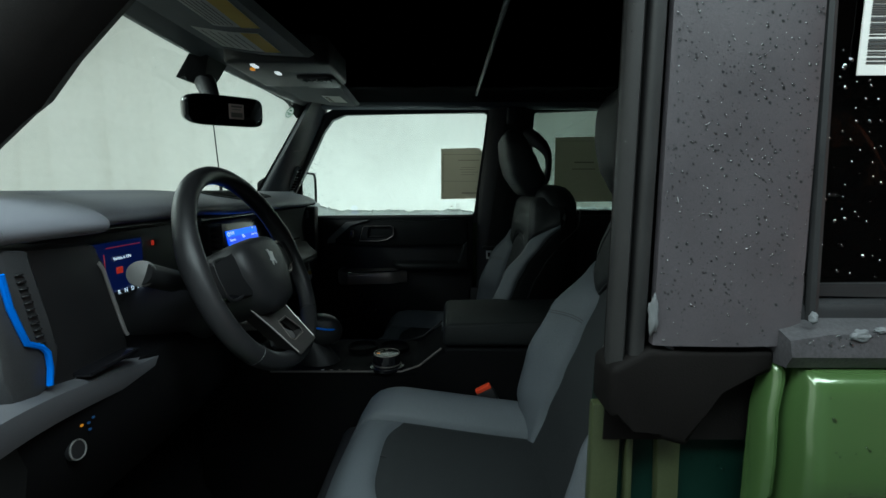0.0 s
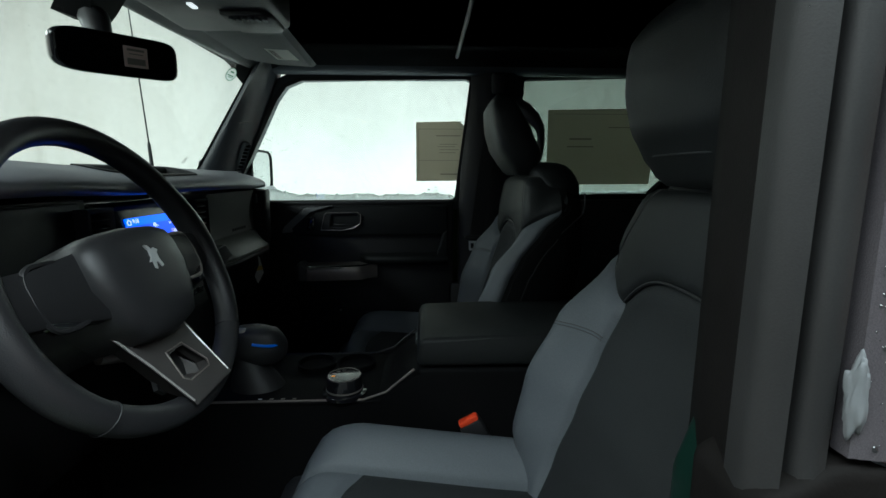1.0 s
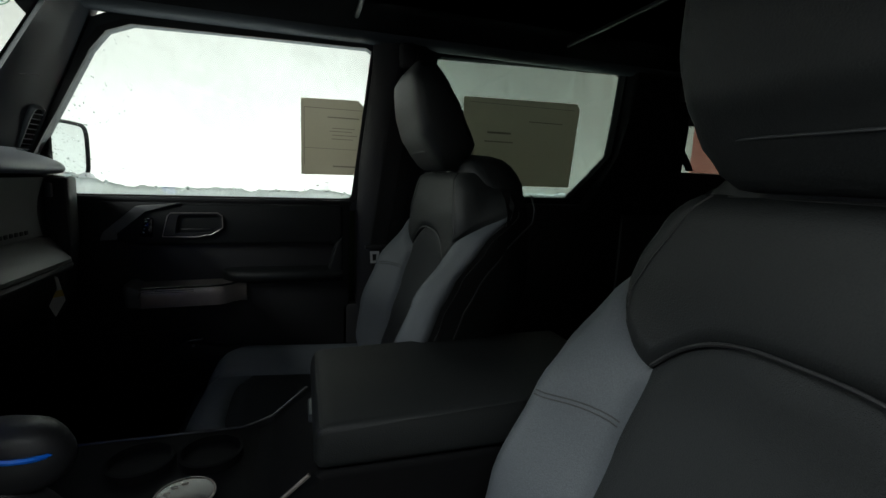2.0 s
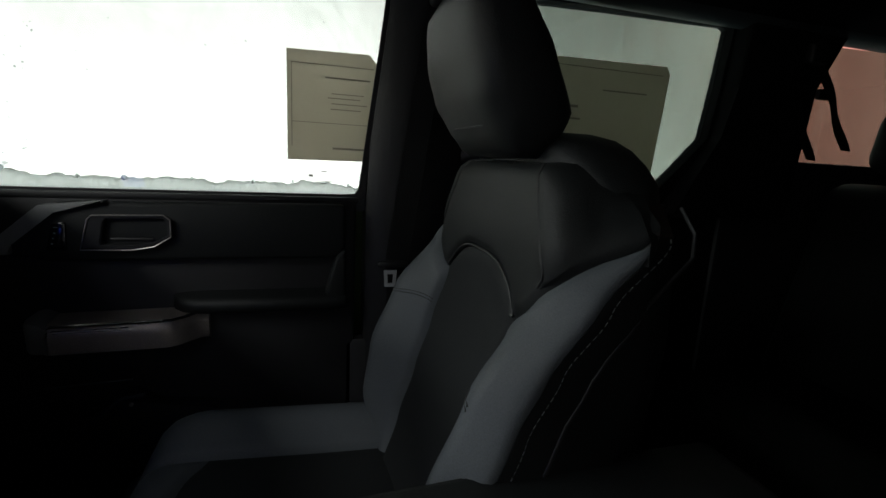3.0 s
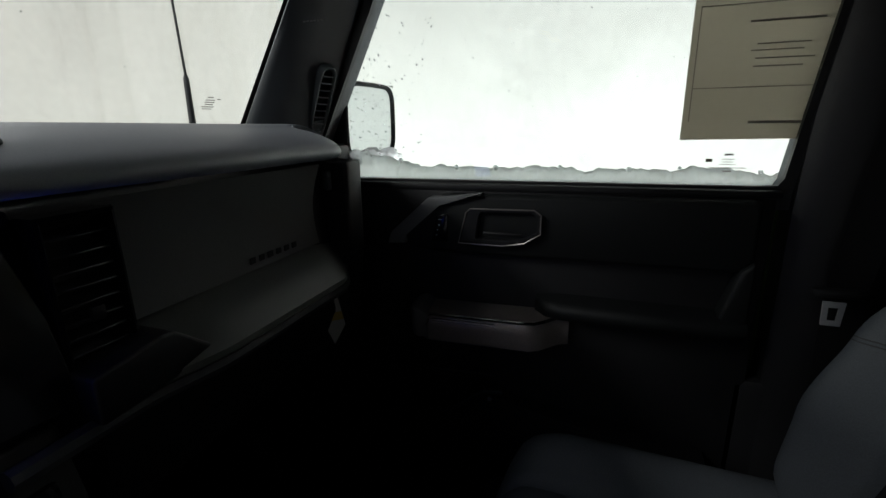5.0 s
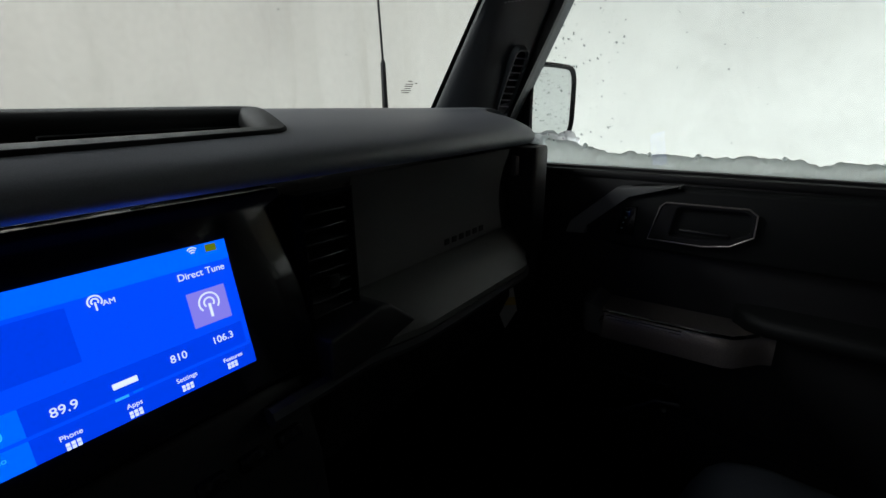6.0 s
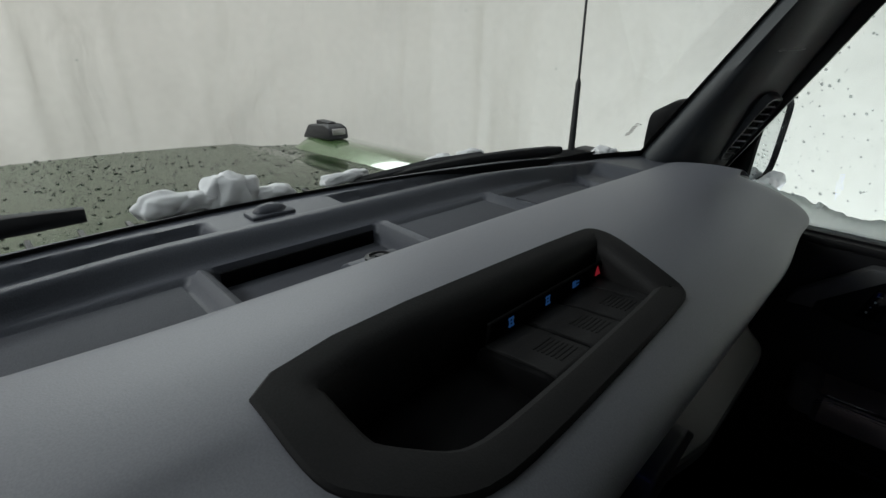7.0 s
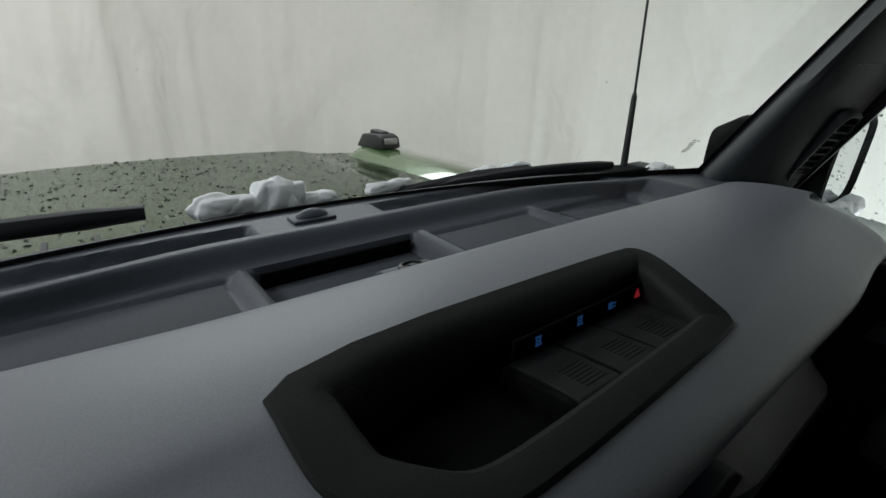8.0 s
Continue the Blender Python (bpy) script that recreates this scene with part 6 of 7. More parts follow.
    loft(bm, [[m @ Vector((rx * math.cos(t), ry * math.sin(t) - 0.012, z)) for t in [2 * math.pi * k / 24 for k in range(24)]] for rx, ry, z in ((0.058, 0.056, -0.035), (0.062, 0.06, -0.07), (0.07, 0.066, -0.16), (0.075, 0.07, -0.24))])
    part("column_shroud", bm, BLACK, ob)

    def stalk(a, b, r0, r1, face=(0, 0, 0)):
        bm = bm_new()
        a, b = Vector(a), Vector(b)
        tube(bm, [a, lerp(a, b, 0.5), lerp(a, b, 0.62), b], [r0, r0, r1, r1], 12)
        st = part("stalk", bm, BLACK, ob, "black control stalk")
        bm = bm_new()
        d = (b - a).normalized()
        d = (d + Vector(face)).normalized()
        q = plane_rot(b, d.orthogonal(), d.cross(d.orthogonal()))
        turned(bm, [(0.0, -0.008), (r1 * 0.9, -0.008), (r1 * 1.1, -0.001), (r1 * 1.08, 0.002), (r1, 0.003), (0.0, 0.004)], q, 24)
        part("stalk_end", bm, STALK_GREY, st)
    k = m @ Vector((-0.05, -0.002, -0.06))
    stalk(k, Vector((-0.407, 0.608, 1.308)), 0.010, 0.0168, (0.9, -0.5, 0.0))
    stalk(m @ Vector((0.05, -0.002, -0.06)), m @ Vector((0.165, 0.012, -0.05)), 0.008, 0.013)
    bm = bm_new()
    tube(bm, [(-0.40, 0.83, 1.165), (-0.37, 0.90, 1.145), (-0.355, 0.955, 1.135)], [0.010, 0.010, 0.014], 10)
    part("tilt_lever", bm, BRONZE, ob)


steering_wheel()


# ---- seats ----
def patch_mesh(bm, f, nu, nv, puff=0.006, edge=0.014):
    """A sewn panel: f(s, t) gives place and normal; it swells away from its seams."""
    g = []
    for i in range(nu + 1):
        row = []
        for j in range(nv + 1):
            p, n, w, h = f(i / nu, j / nv)
            s, t = i / nu, j / nv
            d = min(s * w, (1 - s) * w, t * h, (1 - t) * h)
            k = min(1.0, d / edge)
            row.append(bm.verts.new(Vector(p) + Vector(n) * (puff * (1 - (1 - k) ** 2) - 0.003)))
        g.append(row)
    for i in range(nu):
        for j in range(nv):
            bm.faces.new((g[i][j], g[i + 1][j], g[i + 1][j + 1], g[i][j + 1]))


Z0, Z1 = 0.84, 1.398
BACK_W = [(0.84, 0.225), (0.95, 0.246), (1.10, 0.252), (1.24, 0.250), (1.32, 0.240), (1.375, 0.214), (1.405, 0.180)]
YOKE_W = [(1.24, 0.222), (1.27, 0.215), (1.31, 0.198), (1.36, 0.175), (1.39, 0.148), (1.41, 0.115)]
BACK_SEAM = [(0.84, 0.150), (0.95, 0.186), (1.03, 0.211), (1.12, 0.238), (1.21, 0.265), (1.30, 0.273), (1.40, 0.286)]
BACK_RIDGE = [(0.84, 0.180), (0.89, 0.152), (0.95, 0.134), (1.05, 0.147), (1.16, 0.190), (1.25, 0.262), (1.32, 0.315), (1.40, 0.318)]
BACK_EDGE = [(0.84, 0.225), (0.95, 0.172), (1.05, 0.186), (1.137, 0.218), (1.20, 0.250), (1.26, 0.296), (1.32, 0.358), (1.34, 0.360), (1.36, 0.345), (1.40, 0.315)]


def back_front(u, z):
    """Front of the backrest, in the seat's own axes (its middle at y = 0)."""
    w, xs, xr, xo = curve(BACK_W, z), curve(BACK_SEAM, z), curve(BACK_RIDGE, z), curve(BACK_EDGE, z)
    a = abs(u)
    x = xs + (xr - xs) * smooth(0.50, 0.86, a) + (xo - xr) * smooth(0.80, 1.0, a) ** 1.5 + 0.012 * max(0, 1 - (a / 0.54) ** 2) * smooth(1.30, 1.15, z)
    x += 0.02 * smooth(1.37, 1.40, z) ** 2
    y = w * (u if a < 0.9 else math.copysign(0.9 + 0.1 * math.sin((a - 0.9) / 0.1 * math.pi / 2), u))
    # the upper panel stays flat, stands proud of the wings and turns back at its flanks
    k = smooth(0.0, 0.05, z - seam_z(u))
    if k > 0 and a > 0.5:
        hw = curve(YOKE_W, z)
        q = max(0, a - 0.76) / 0.24
        yf = lerp(0.5 * w, hw, (a - 0.5) / 0.30) if a < 0.80 else hw + 0.012 * math.sin((a - 0.8) / 0.2 * math.pi / 2)
        xf = xs + (0.385 - xs) * q ** 1.3 + 0.02 * smooth(1.37, 1.40, z) ** 2
        x, y = lerp(x, xf, k), lerp(y, math.copysign(yf, u), k)
    return Vector((x, y, z))


def back_normal(u, z):
    e = 0.01
    n = (back_front(min(u + e, 1), z) - back_front(max(u - e, -1), z)).cross(back_front(u, min(z + e, Z1)) - back_front(u, max(z - e, Z0)))
    n.normalize()
    return -n if n.x > 0 else n


def seam_z(u, z_edge=1.212):
    """Height of the seam under the dark upper panel: an arch between the bolsters, rising to the sides."""
    a = abs(u)
    if a <= 0.54:
        return z_edge + 0.055 * (1 - (a / 0.54) ** 3.2)
    return z_edge + 0.040 * smooth(0.54, 0.80, a) + 0.080 * ((max(a, 0.74) - 0.74) / 0.26)


def seat(name, label, at):
    ob = thing(name, label, "car seat", group="front seats")

    def panel(nm, us, lo, hi, material, lab, nu, nv, puff=0.007):
        def f(s, t):
            u = lerp(us[0], us[1], s)
            z = lerp(lo(u), hi(u), t)
            return back_front(u, z), back_normal(u, z), 0.25 * abs(us[1] - us[0]), abs(hi(u) - lo(u))
        bm = bm_new()
        patch_mesh(bm, f, nu, nv, puff)
        return part(nm, bm, material, ob, lab, angle=80)
    panel("back_insert", (-0.54, 0.54), lambda u: Z0, seam_z, DARK_CLOTH, "dark woven cloth back panel", 24, 30, 0.009)
    for s in (-1, 1):
        b = panel("back_bolster", (s * 0.54, s * 1.0), lambda u: Z0, seam_z, GREY_CLOTH, "grey vinyl side bolster", 18, 30, 0.010)
        # decorative double stitch across the bolster
        bm = bm_new()
        for dz in (0.0, -0.005):
            tube(bm, [back_front(s * lerp(0.55, 0.84, k / 8), 1.152 + dz + 0.006 * math.sin(k / 8 * math.pi)) + back_normal(s * lerp(0.55, 0.84, k / 8), 1.152) * 0.0075 for k in range(9)], 0.0009, 5)
        part("stitching", bm, INK, b)
    panel("back_yoke", (-1.0, 1.0), seam_z, lambda u: Z1, DARK_VINYL, "dark vinyl upper back panel", 40, 16, 0.010)
    bm = bm_new()
    tube(bm, [back_front(lerp(-0.535, 0.535, k / 40), seam_z(lerp(-0.535, 0.535, k / 40))) + Vector((-0.003, 0, 0.002)) for k in range(41)], 0.0022, 6)
    part("arch_piping", bm, BLACK, ob)
    # back shell: sides, rear and top
    bm = bm_new()
    rings = []
    for i in range(28):
        z = lerp(Z0 - 0.10, Z1, i / 27)
        zz = max(z, Z0)
        l, r = back_front(-1, zz), back_front(1, zz)
        dpt = lerp(0.17, 0.125, smooth(0.95, 1.42, z))
        mid = curve(BACK_SEAM, zz)
        rings.append([(l.x, l.y, z), (mid + dpt * 0.55, l.y * 1.01, z), (mid + dpt, l.y * 0.86, z), (mid + dpt * 1.08, l.y * 0.4, z), (mid + dpt * 1.08, r.y * 0.4, z), (mid + dpt, r.y * 0.86, z), (mid + dpt * 0.55, r.y * 1.01, z), (r.x, r.y, z), (mid + 0.02, r.y * 0.6, z), (mid + 0.02, l.y * 0.6, z)])
    loft(bm, rings)
    part("back_shell", bm, DARK_VINYL, ob, "black seat back shell", angle=60)
    # padded crown behind the front panel
    bm = bm_new()
    rings = []
    for k, hw, xa, xb in ((1.345, 0.196, 0.305, 0.425), (1.375, 0.188, 0.300, 0.425), (1.396, 0.168, 0.296, 0.420), (1.412, 0.148, 0.296, 0.412), (1.424, 0.122, 0.302, 0.402), (1.431, 0.090, 0.314, 0.386), (1.434, 0.050, 0.330, 0.366)):
        xm, hx = (xa + xb) / 2, (xb - xa) / 2
        rings.append([(xm + hx * math.copysign(abs(math.cos(t)) ** 0.55, math.cos(t)), hw * math.copysign(abs(math.sin(t)) ** 0.55, math.sin(t)), k) for t in [2 * math.pi * q / 36 for q in range(36)]])
    loft(bm, rings)
    part("back_crown", bm, DARK_VINYL, ob, "black padded top of the seat back", angle=70)
    # sewn edge along the top of the front panel
    bm = bm_new()
    tube(bm, [back_front(lerp(-0.58, 0.58, k / 20), 1.391) + Vector((-0.0065, 0, 0.0015)) for k in range(21)], 0.0011, 5)
    part("top_seam", bm, SEAM, ob)
    for s in (-1, 1):
        bm = bm_new()
        for k in range(64):
            p, q = back_front(s * 1.0, lerp(0.92, 1.33, k / 64)), back_front(s * 1.0, lerp(0.92, 1.33, (k + 0.6) / 64))
            tube(bm, [p + Vector((0.010, s * 0.0045, 0)), q + Vector((0.010, s * 0.0045, 0))], 0.0008, 5)
        part("side_stitching", bm, STITCH, ob)
        bm = bm_new()
        tube(bm, [back_front(s * 1.0, lerp(0.9, 1.36, k / 20)) + Vector((0.045, s * 0.001, -0.006)) for k in range(21)], 0.0022, 6)
        part("side_piping", bm, BLACK, ob)
    for s in (-1, 1):
        bm = bm_new()
        line = [(s * lerp(0.72, 0.66, smooth(0, 0.9, k / 12)), lerp(1.262, 1.388, k / 12)) for k in range(13)]
        tube(bm, [back_front(*q) + back_normal(*q) * 0.007 for q in line], 0.0014, 5)
        part("yoke_seam", bm, BLACK, ob)
    # headrest with a sewn lower edge, on two posts
    bm = bm_new()
    rings = []
    for i in range(21):
        k = i / 20
        z = lerp(1.398, 1.612, k)
        w = curve([(1.398, 0.090), (1.410, 0.104), (1.437, 0.120), (1.50, 0.129), (1.56, 0.123), (1.59, 0.105), (1.604, 0.090), (1.612, 0.062)], z)
        xf = curve([(1.398, 0.268), (1.408, 0.254), (1.418, 0.247), (1.437, 0.233), (1.47, 0.212), (1.525, 0.198), (1.58, 0.194), (1.60, 0.205), (1.612, 0.215)], z)
        xb = curve([(1.386, 0.290), (1.402, 0.310), (1.415, 0.322), (1.432, 0.328), (1.45, 0.336), (1.515, 0.305), (1.567, 0.275), (1.60, 0.256), (1.612, 0.240)], z)
        xm = (xf + xb) / 2
        hx = (xb - xf) / 2
        ring = []
        for q in range(28):
            t = 2 * math.pi * q / 28
            cs, sn = math.cos(t), math.sin(t)
            ring.append((xm + hx * math.copysign(abs(cs) ** 0.42, cs), w * math.copysign(abs(sn) ** 0.42, sn), z))
        rings.append(ring)
    loft(bm, rings)
    bmesh.ops.bevel(bm, geom=[e for e in bm.edges if e.is_valid and len(e.link_faces) == 2 and e.calc_face_angle() > 1.1], offset=0.012, segments=3, affect="EDGES")
    hr = part("headrest", bm, DARK_VINYL, ob, "black vinyl headrest", angle=70)
    bm = bm_new()
    tube(bm, [(0.2335 + 0.010 * (abs(k - 6) / 6) ** 4, lerp(-0.085, 0.085, k / 12), 1.434) for k in range(13)], 0.0012, 6)
    part("headrest_seam", bm, SEAM, hr)
    for s in (-1, 1):
        bm = bm_new()
        tube(bm, [(0.318, s * 0.05, 1.37), (0.302, s * 0.05, 1.43)], 0.007, 10)
        part("headrest_post", bm, BLACK, hr)
    # cushion
    CX0, CX1 = -0.285, 0.27

    def cush(u, k):
        a = abs(u)
        x = lerp(CX1, CX0, k)
        z = 0.868 + 0.028 * k - 0.15 * smooth(0.80, 1.0, k) ** 2
        z += 0.045 * smooth(0.50, 0.82, a) * smooth(1.0, 0.72, k) - 0.12 * smooth(0.82, 1.0, a) ** 2 - 0.01 * (1 - a) * smooth(0.9, 0.3, k)
        y = 0.262 * (1 - 0.06 * k - 0.10 * smooth(0.85, 1.0, k) ** 2) * u
        x += 0.02 * a * a * smooth(0.7, 1.0, k)
        return Vector((x, y, z))

    def cush_n(u, k):
        e = 0.01
        n = (cush(min(u + e, 1), k) - cush(max(u - e, -1), k)).cross(cush(u, min(k + e, 1)) - cush(u, max(k - e, 0)))
        n.normalize()
        return n if n.z > 0 or (abs(n.z) < 0.2 and n.x < 0) else -n

    def cpanel(nm, us, lo, hi, material, lab, nu, nv, puff=0.009):
        def f(s, t):
            u = lerp(us[0], us[1], s)
            k = lerp(lo(u), hi(u), t)
            return cush(u, k), cush_n(u, k), 0.26 * abs(us[1] - us[0]), 0.55 * abs(hi(u) - lo(u))
        bm = bm_new()
        patch_mesh(bm, f, nu, nv, puff)
        return part(nm, bm, material, ob, lab, angle=80)
    fk = lambda u: 0.77 - 0.06 * (u / 0.56) ** 4
    cpanel("cushion_insert", (-0.56, 0.56), lambda u: 0.0, fk, DARK_CLOTH, "dark woven cloth cushion panel", 24, 24)
    for s in (-1, 1):
        cpanel("cushion_bolster", (s * 0.56, s * 1.0), lambda u: 0.0, lambda u: 1.0, GREY_CLOTH, "grey vinyl cushion bolster", 18, 30)
    cpanel("cushion_front", (-0.56, 0.56), fk, lambda u: 1.0, GREY_CLOTH, "grey vinyl cushion front", 24, 14)
    bm = bm_new()
    tube(bm, [cush(0.02, 0.02 + k * 0.75 / 10) + Vector((0, 0, 0.003)) for k in range(11)], 0.0016, 5)
    part("cushion_seam", bm, BLACK, ob)
    bm = bm_new()
    box(bm, (-0.02, 0, 0.72), (0.50, 0.47, 0.22), 0.03, 3)
    part("seat_base", bm, BLACK, ob, "black seat base")
    bm = bm_new()
    for s in (-1, 1):
        box(bm, (0.0, s * 0.19, 0.575), (0.52, 0.04, 0.10), 0.006)
    part("seat_rail", bm, BLACK, ob)
    ob.matrix_world = at
    return ob


SEAT = seat("front_seat", "black and grey front seat with vinyl bolsters and cloth centre", pose(0.0, 1.572, 0))
copy_thing(SEAT, pose(0.335, 0.800, 1.198) @ pose(0, 0, 0, 0, 5.0, 0) @ pose(-0.265, 0, -1.21))


# ---- centre console ----
def console():
    ob = thing("center_console", "black centre console with padded armrest lid", "console")
    bm = bm_new()
    prism(bm, [(-0.62, 0.55), (0.46, 0.55), (0.46, 1.030), (0.012, 1.030), (-0.055, 0.972), (-0.10, 0.958), (-0.44, 0.958), (-0.50, 1.02), (-0.62, 1.02)], "y", 1.092, 1.330, 0.012, 3)
    part("console_body", bm, KEY_BLACK, ob, "black textured console body")
    bm = bm_new()
    prism(bm, [(0.008, 1.034), (0.004, 1.052), (0.008, 1.084), (0.02, 1.092), (0.30, 1.098), (0.455, 1.10), (0.468, 1.09), (0.468, 1.034)], "y", 1.085, 1.338, 0.010, 3)
    part("armrest_lid", bm, DARK_VINYL, ob, "dark padded armrest lid")
    bm = bm_new()
    box(bm, (0.006, 1.215, 1.046), (0.012, 0.05, 0.014), 0.003)
    part("lid_latch", bm, PILLAR, ob)
    # top plate with satin edge
    bm = bm_new()
    prism(bm, [(-0.43, 1.090), (-0.065, 1.090), (-0.045, 1.11), (-0.045, 1.312), (-0.065, 1.332), (-0.43, 1.332)], "z", 0.957, 0.9665, 0.003)
    part("top_plate", bm, KEY_BLACK, ob, "black top plate")
    # same satin trim on both sides; the far one blackened to look less lit
    for y in (1.092, 1.330):
        bm = bm_new()
        tube(bm, [(-0.43, y, 0.966), (-0.10, y, 0.967), (-0.055, y, 0.982), (0.0, y, 1.028)], 0.0026, 6)
        part("satin_edge", bm, BRONZE if y < 1.2 else BLACK, ob)
    # cup holder rings
    for x, y in ((-0.135, 1.255), (-0.225, 1.255)):
        bm = bm_new()
        turned(bm, [(0.043, 0.0), (0.043, 0.012), (0.039, 0.013), (0.037, 0.003), (0.0, 0.002)], Matrix.Translation((x, y, 0.9665)), 32)
        part("cup_holder", bm, KEY_BLACK, ob)
    # terrain dial
    bm = bm_new()
    turned(bm, [(0.0, 0), (0.044, 0), (0.044, 0.006), (0.036, 0.008), (0.0345, 0.034), (0.0325, 0.038), (0.030, 0.0385), (0.0, 0.0385)], Matrix.Translation((-0.140, 1.122, 0.9665)), 40)
    dl = part("terrain_dial", bm, GLOSSY, ob, "black rotary dial with satin ring")
    bm = bm_new()
    turned(bm, [(0.0345, 0.010), (0.0362, 0.011), (0.0362, 0.014), (0.0345, 0.015)], Matrix.Translation((-0.140, 1.122, 0.9665)), 40, False)
    turned(bm, [(0.0318, 0.0372), (0.0335, 0.0376), (0.0332, 0.0392), (0.0312, 0.0392)], Matrix.Translation((-0.140, 1.122, 0.9665)), 40, False)
    part("dial_ring", bm, BRONZE, dl)
    for k in range(5):
        a = radians(100 + k * 32)
        bm = bm_new()
        box(bm, (-0.140 + 0.021 * math.cos(a), 1.122 + 0.021 * math.sin(a), 1.0055), (0.007, 0.003, 0.0006), 0, 1)
        part("dial_mark", bm, LAMP_AMBER if k == 3 else INK_SOFT, dl)
    # row of position letters as dots
    for k in range(4):
        bm = bm_new()
        box(bm, (-0.30 + k * 0.022, 1.1, 0.9672), (0.007, 0.004, 0.0008), 0, 1)
        part("gate_mark", bm, LABEL if k == 0 else INK_SOFT, ob)
    # shifter
    sh = Vector((-0.325, 1.165, 0.965))
    bm = bm_new()
    loft(bm, [[(sh.x - k * 0.02 + rx * math.cos(t), sh.y + ry * math.sin(t), sh.z + k * 0.07) for t in [2 * math.pi * j / 20 for j in range(20)]] for k, rx, ry in ((0, 0.055, 0.045), (0.35, 0.045, 0.038), (0.7, 0.03, 0.028), (1.0, 0.02, 0.02))])
    part("shift_boot", bm, BLACK, ob, "black shift boot")
    top = sh + Vector((0.000, 0.010, 0.092))
    bm = bm_new()
    rings = []
    for k in range(11):
        f = k / 10
        z = -0.045 + 0.078 * f
        r = 0.028 + 0.017 * math.sin(f * math.pi) ** 0.7
        if k == 10:
            r = 0.021
        rings.append([top + Vector((1.45 * r * math.cos(t) - 0.010 * f, 0.85 * r * math.sin(t), z)) for t in [2 * math.pi * j / 24 for j in range(24)]])
    loft(bm, rings)
    part("shift_knob", bm, LEATHER, ob, "black shift knob", angle=70)
    bm = bm_new()
    tube(bm, [top + Vector((0.055 * math.cos(t) - 0.006, -0.004 + 0.040 * math.sin(t), 0.012 - 0.014 * math.cos(t))) for t in [radians(-80 + 14 * j) for j in range(10)]], 0.0032, 6)
    part("blue_inlay", bm, BLUE_TRIM, ob, "bright blue knob inlay")
    bm = bm_new()
    box(bm, top + Vector((-0.030, -0.018, 0.029)), (0.030, 0.016, 0.012), 0.005)
    part("knob_button", bm, SATIN, ob)
    # dark well between seat and console


console()


def seat_buckle(at, turn, label):
    ob = thing("seat_buckle", label, "buckle", group="seat belt buckles")
    bm = bm_new()
    tube(bm, [(0.07, 0, -0.16), (0.045, 0, -0.08), (0.02, 0, -0.02)], 0.010, 8, flat=0.5)
    part("buckle_stalk", bm, BLACK, ob)
    m = pose(0, 0, 0, 0, -28, 0)
    bm = bm_new()
    box(bm, (0, 0, -0.022), (0.045, 0.022, 0.055), 0.006, 2, None)
    bmesh.ops.transform(bm, matrix=m, verts=bm.verts[:])
    part("buckle_body", bm, BLACK, ob)
    bm = bm_new()
    box(bm, (0, 0, 0.009), (0.040, 0.018, 0.012), 0.004)
    bmesh.ops.transform(bm, matrix=m, verts=bm.verts[:])
    part("release_button", bm, RED_TRIM, ob, "red release button")
    ob.matrix_world = at
    return ob


seat_buckle(pose(0.108, 1.068, 0.926, 0, 0, 0), 0, "black seat belt buckle with red release button")


def passenger_belt():
    ob = thing("seat_belt", "black seat belt with a chrome tongue", "seat belt")
    a, b, c = Vector((0.275, 1.892, 1.70)), Vector((0.205, 1.875, 1.19)), Vector((0.225, 1.885, 0.70))
    bm = bm_new()
    pts = [lerp(a, b, k / 12) for k in range(13)] + [lerp(b, c, k / 8) for k in range(1, 9)]
    vs = []
    for p in pts:
        vs.append((bm.verts.new(p + Vector((-0.023, 0.004, 0))), bm.verts.new(p + Vector((0.023, -0.004, 0)))))
    fs = [bm.faces.new((q[0], q[1], r[1], r[0])) for q, r in zip(vs, vs[1:])]
    bmesh.ops.solidify(bm, geom=fs, thickness=0.0015)
    part("webbing", bm, mat("belt_webbing", (0.016, 0.016, 0.017), 0.8, weave=0.5, scale=700), ob, "black woven webbing")
    bm = bm_new()
    box(bm, (0.193, 1.864, 1.180), (0.062, 0.014, 0.012), 0.004)
    part("tongue_grip", bm, BLACK, ob)
    bm = bm_new()
    o = [(0.178, 1.134), (0.176, 1.168), (0.202, 1.168), (0.200, 1.134)]
    i = [(0.184, 1.141), (0.183, 1.160), (0.195, 1.160), (0.194, 1.141)]
    poly_frame(bm, o, i, 1.860, 1.863)
    part("tongue", bm, BADGE, ob, "chrome belt tongue")
    bm = bm_new()
    box(bm, (0.278, 1.895, 1.71), (0.05, 0.03, 0.07), 0.01, 3)
    part("upper_anchor", bm, BLACK, ob)


passenger_belt()


def grab_handle():
    ob = thing("grab_handle", "black looped grab handle on the centre pillar", "grab handle")
    bm = bm_new()
    tube(bm, [(0.345, 1.925, 1.640), (0.372, 1.895, 1.618), (0.402, 1.882, 1.590), (0.420, 1.878, 1.562), (0.426, 1.878, 1.535), (0.426, 1.880, 1.500), (0.420, 1.884, 1.465), (0.408, 1.890, 1.435), (0.385, 1.905, 1.412), (0.350, 1.93, 1.402)], [0.030, 0.030, 0.024, 0.018, 0.014, 0.014, 0.016, 0.020, 0.024, 0.024], 10)
    part("grip", bm, BLACK, ob)


grab_handle()


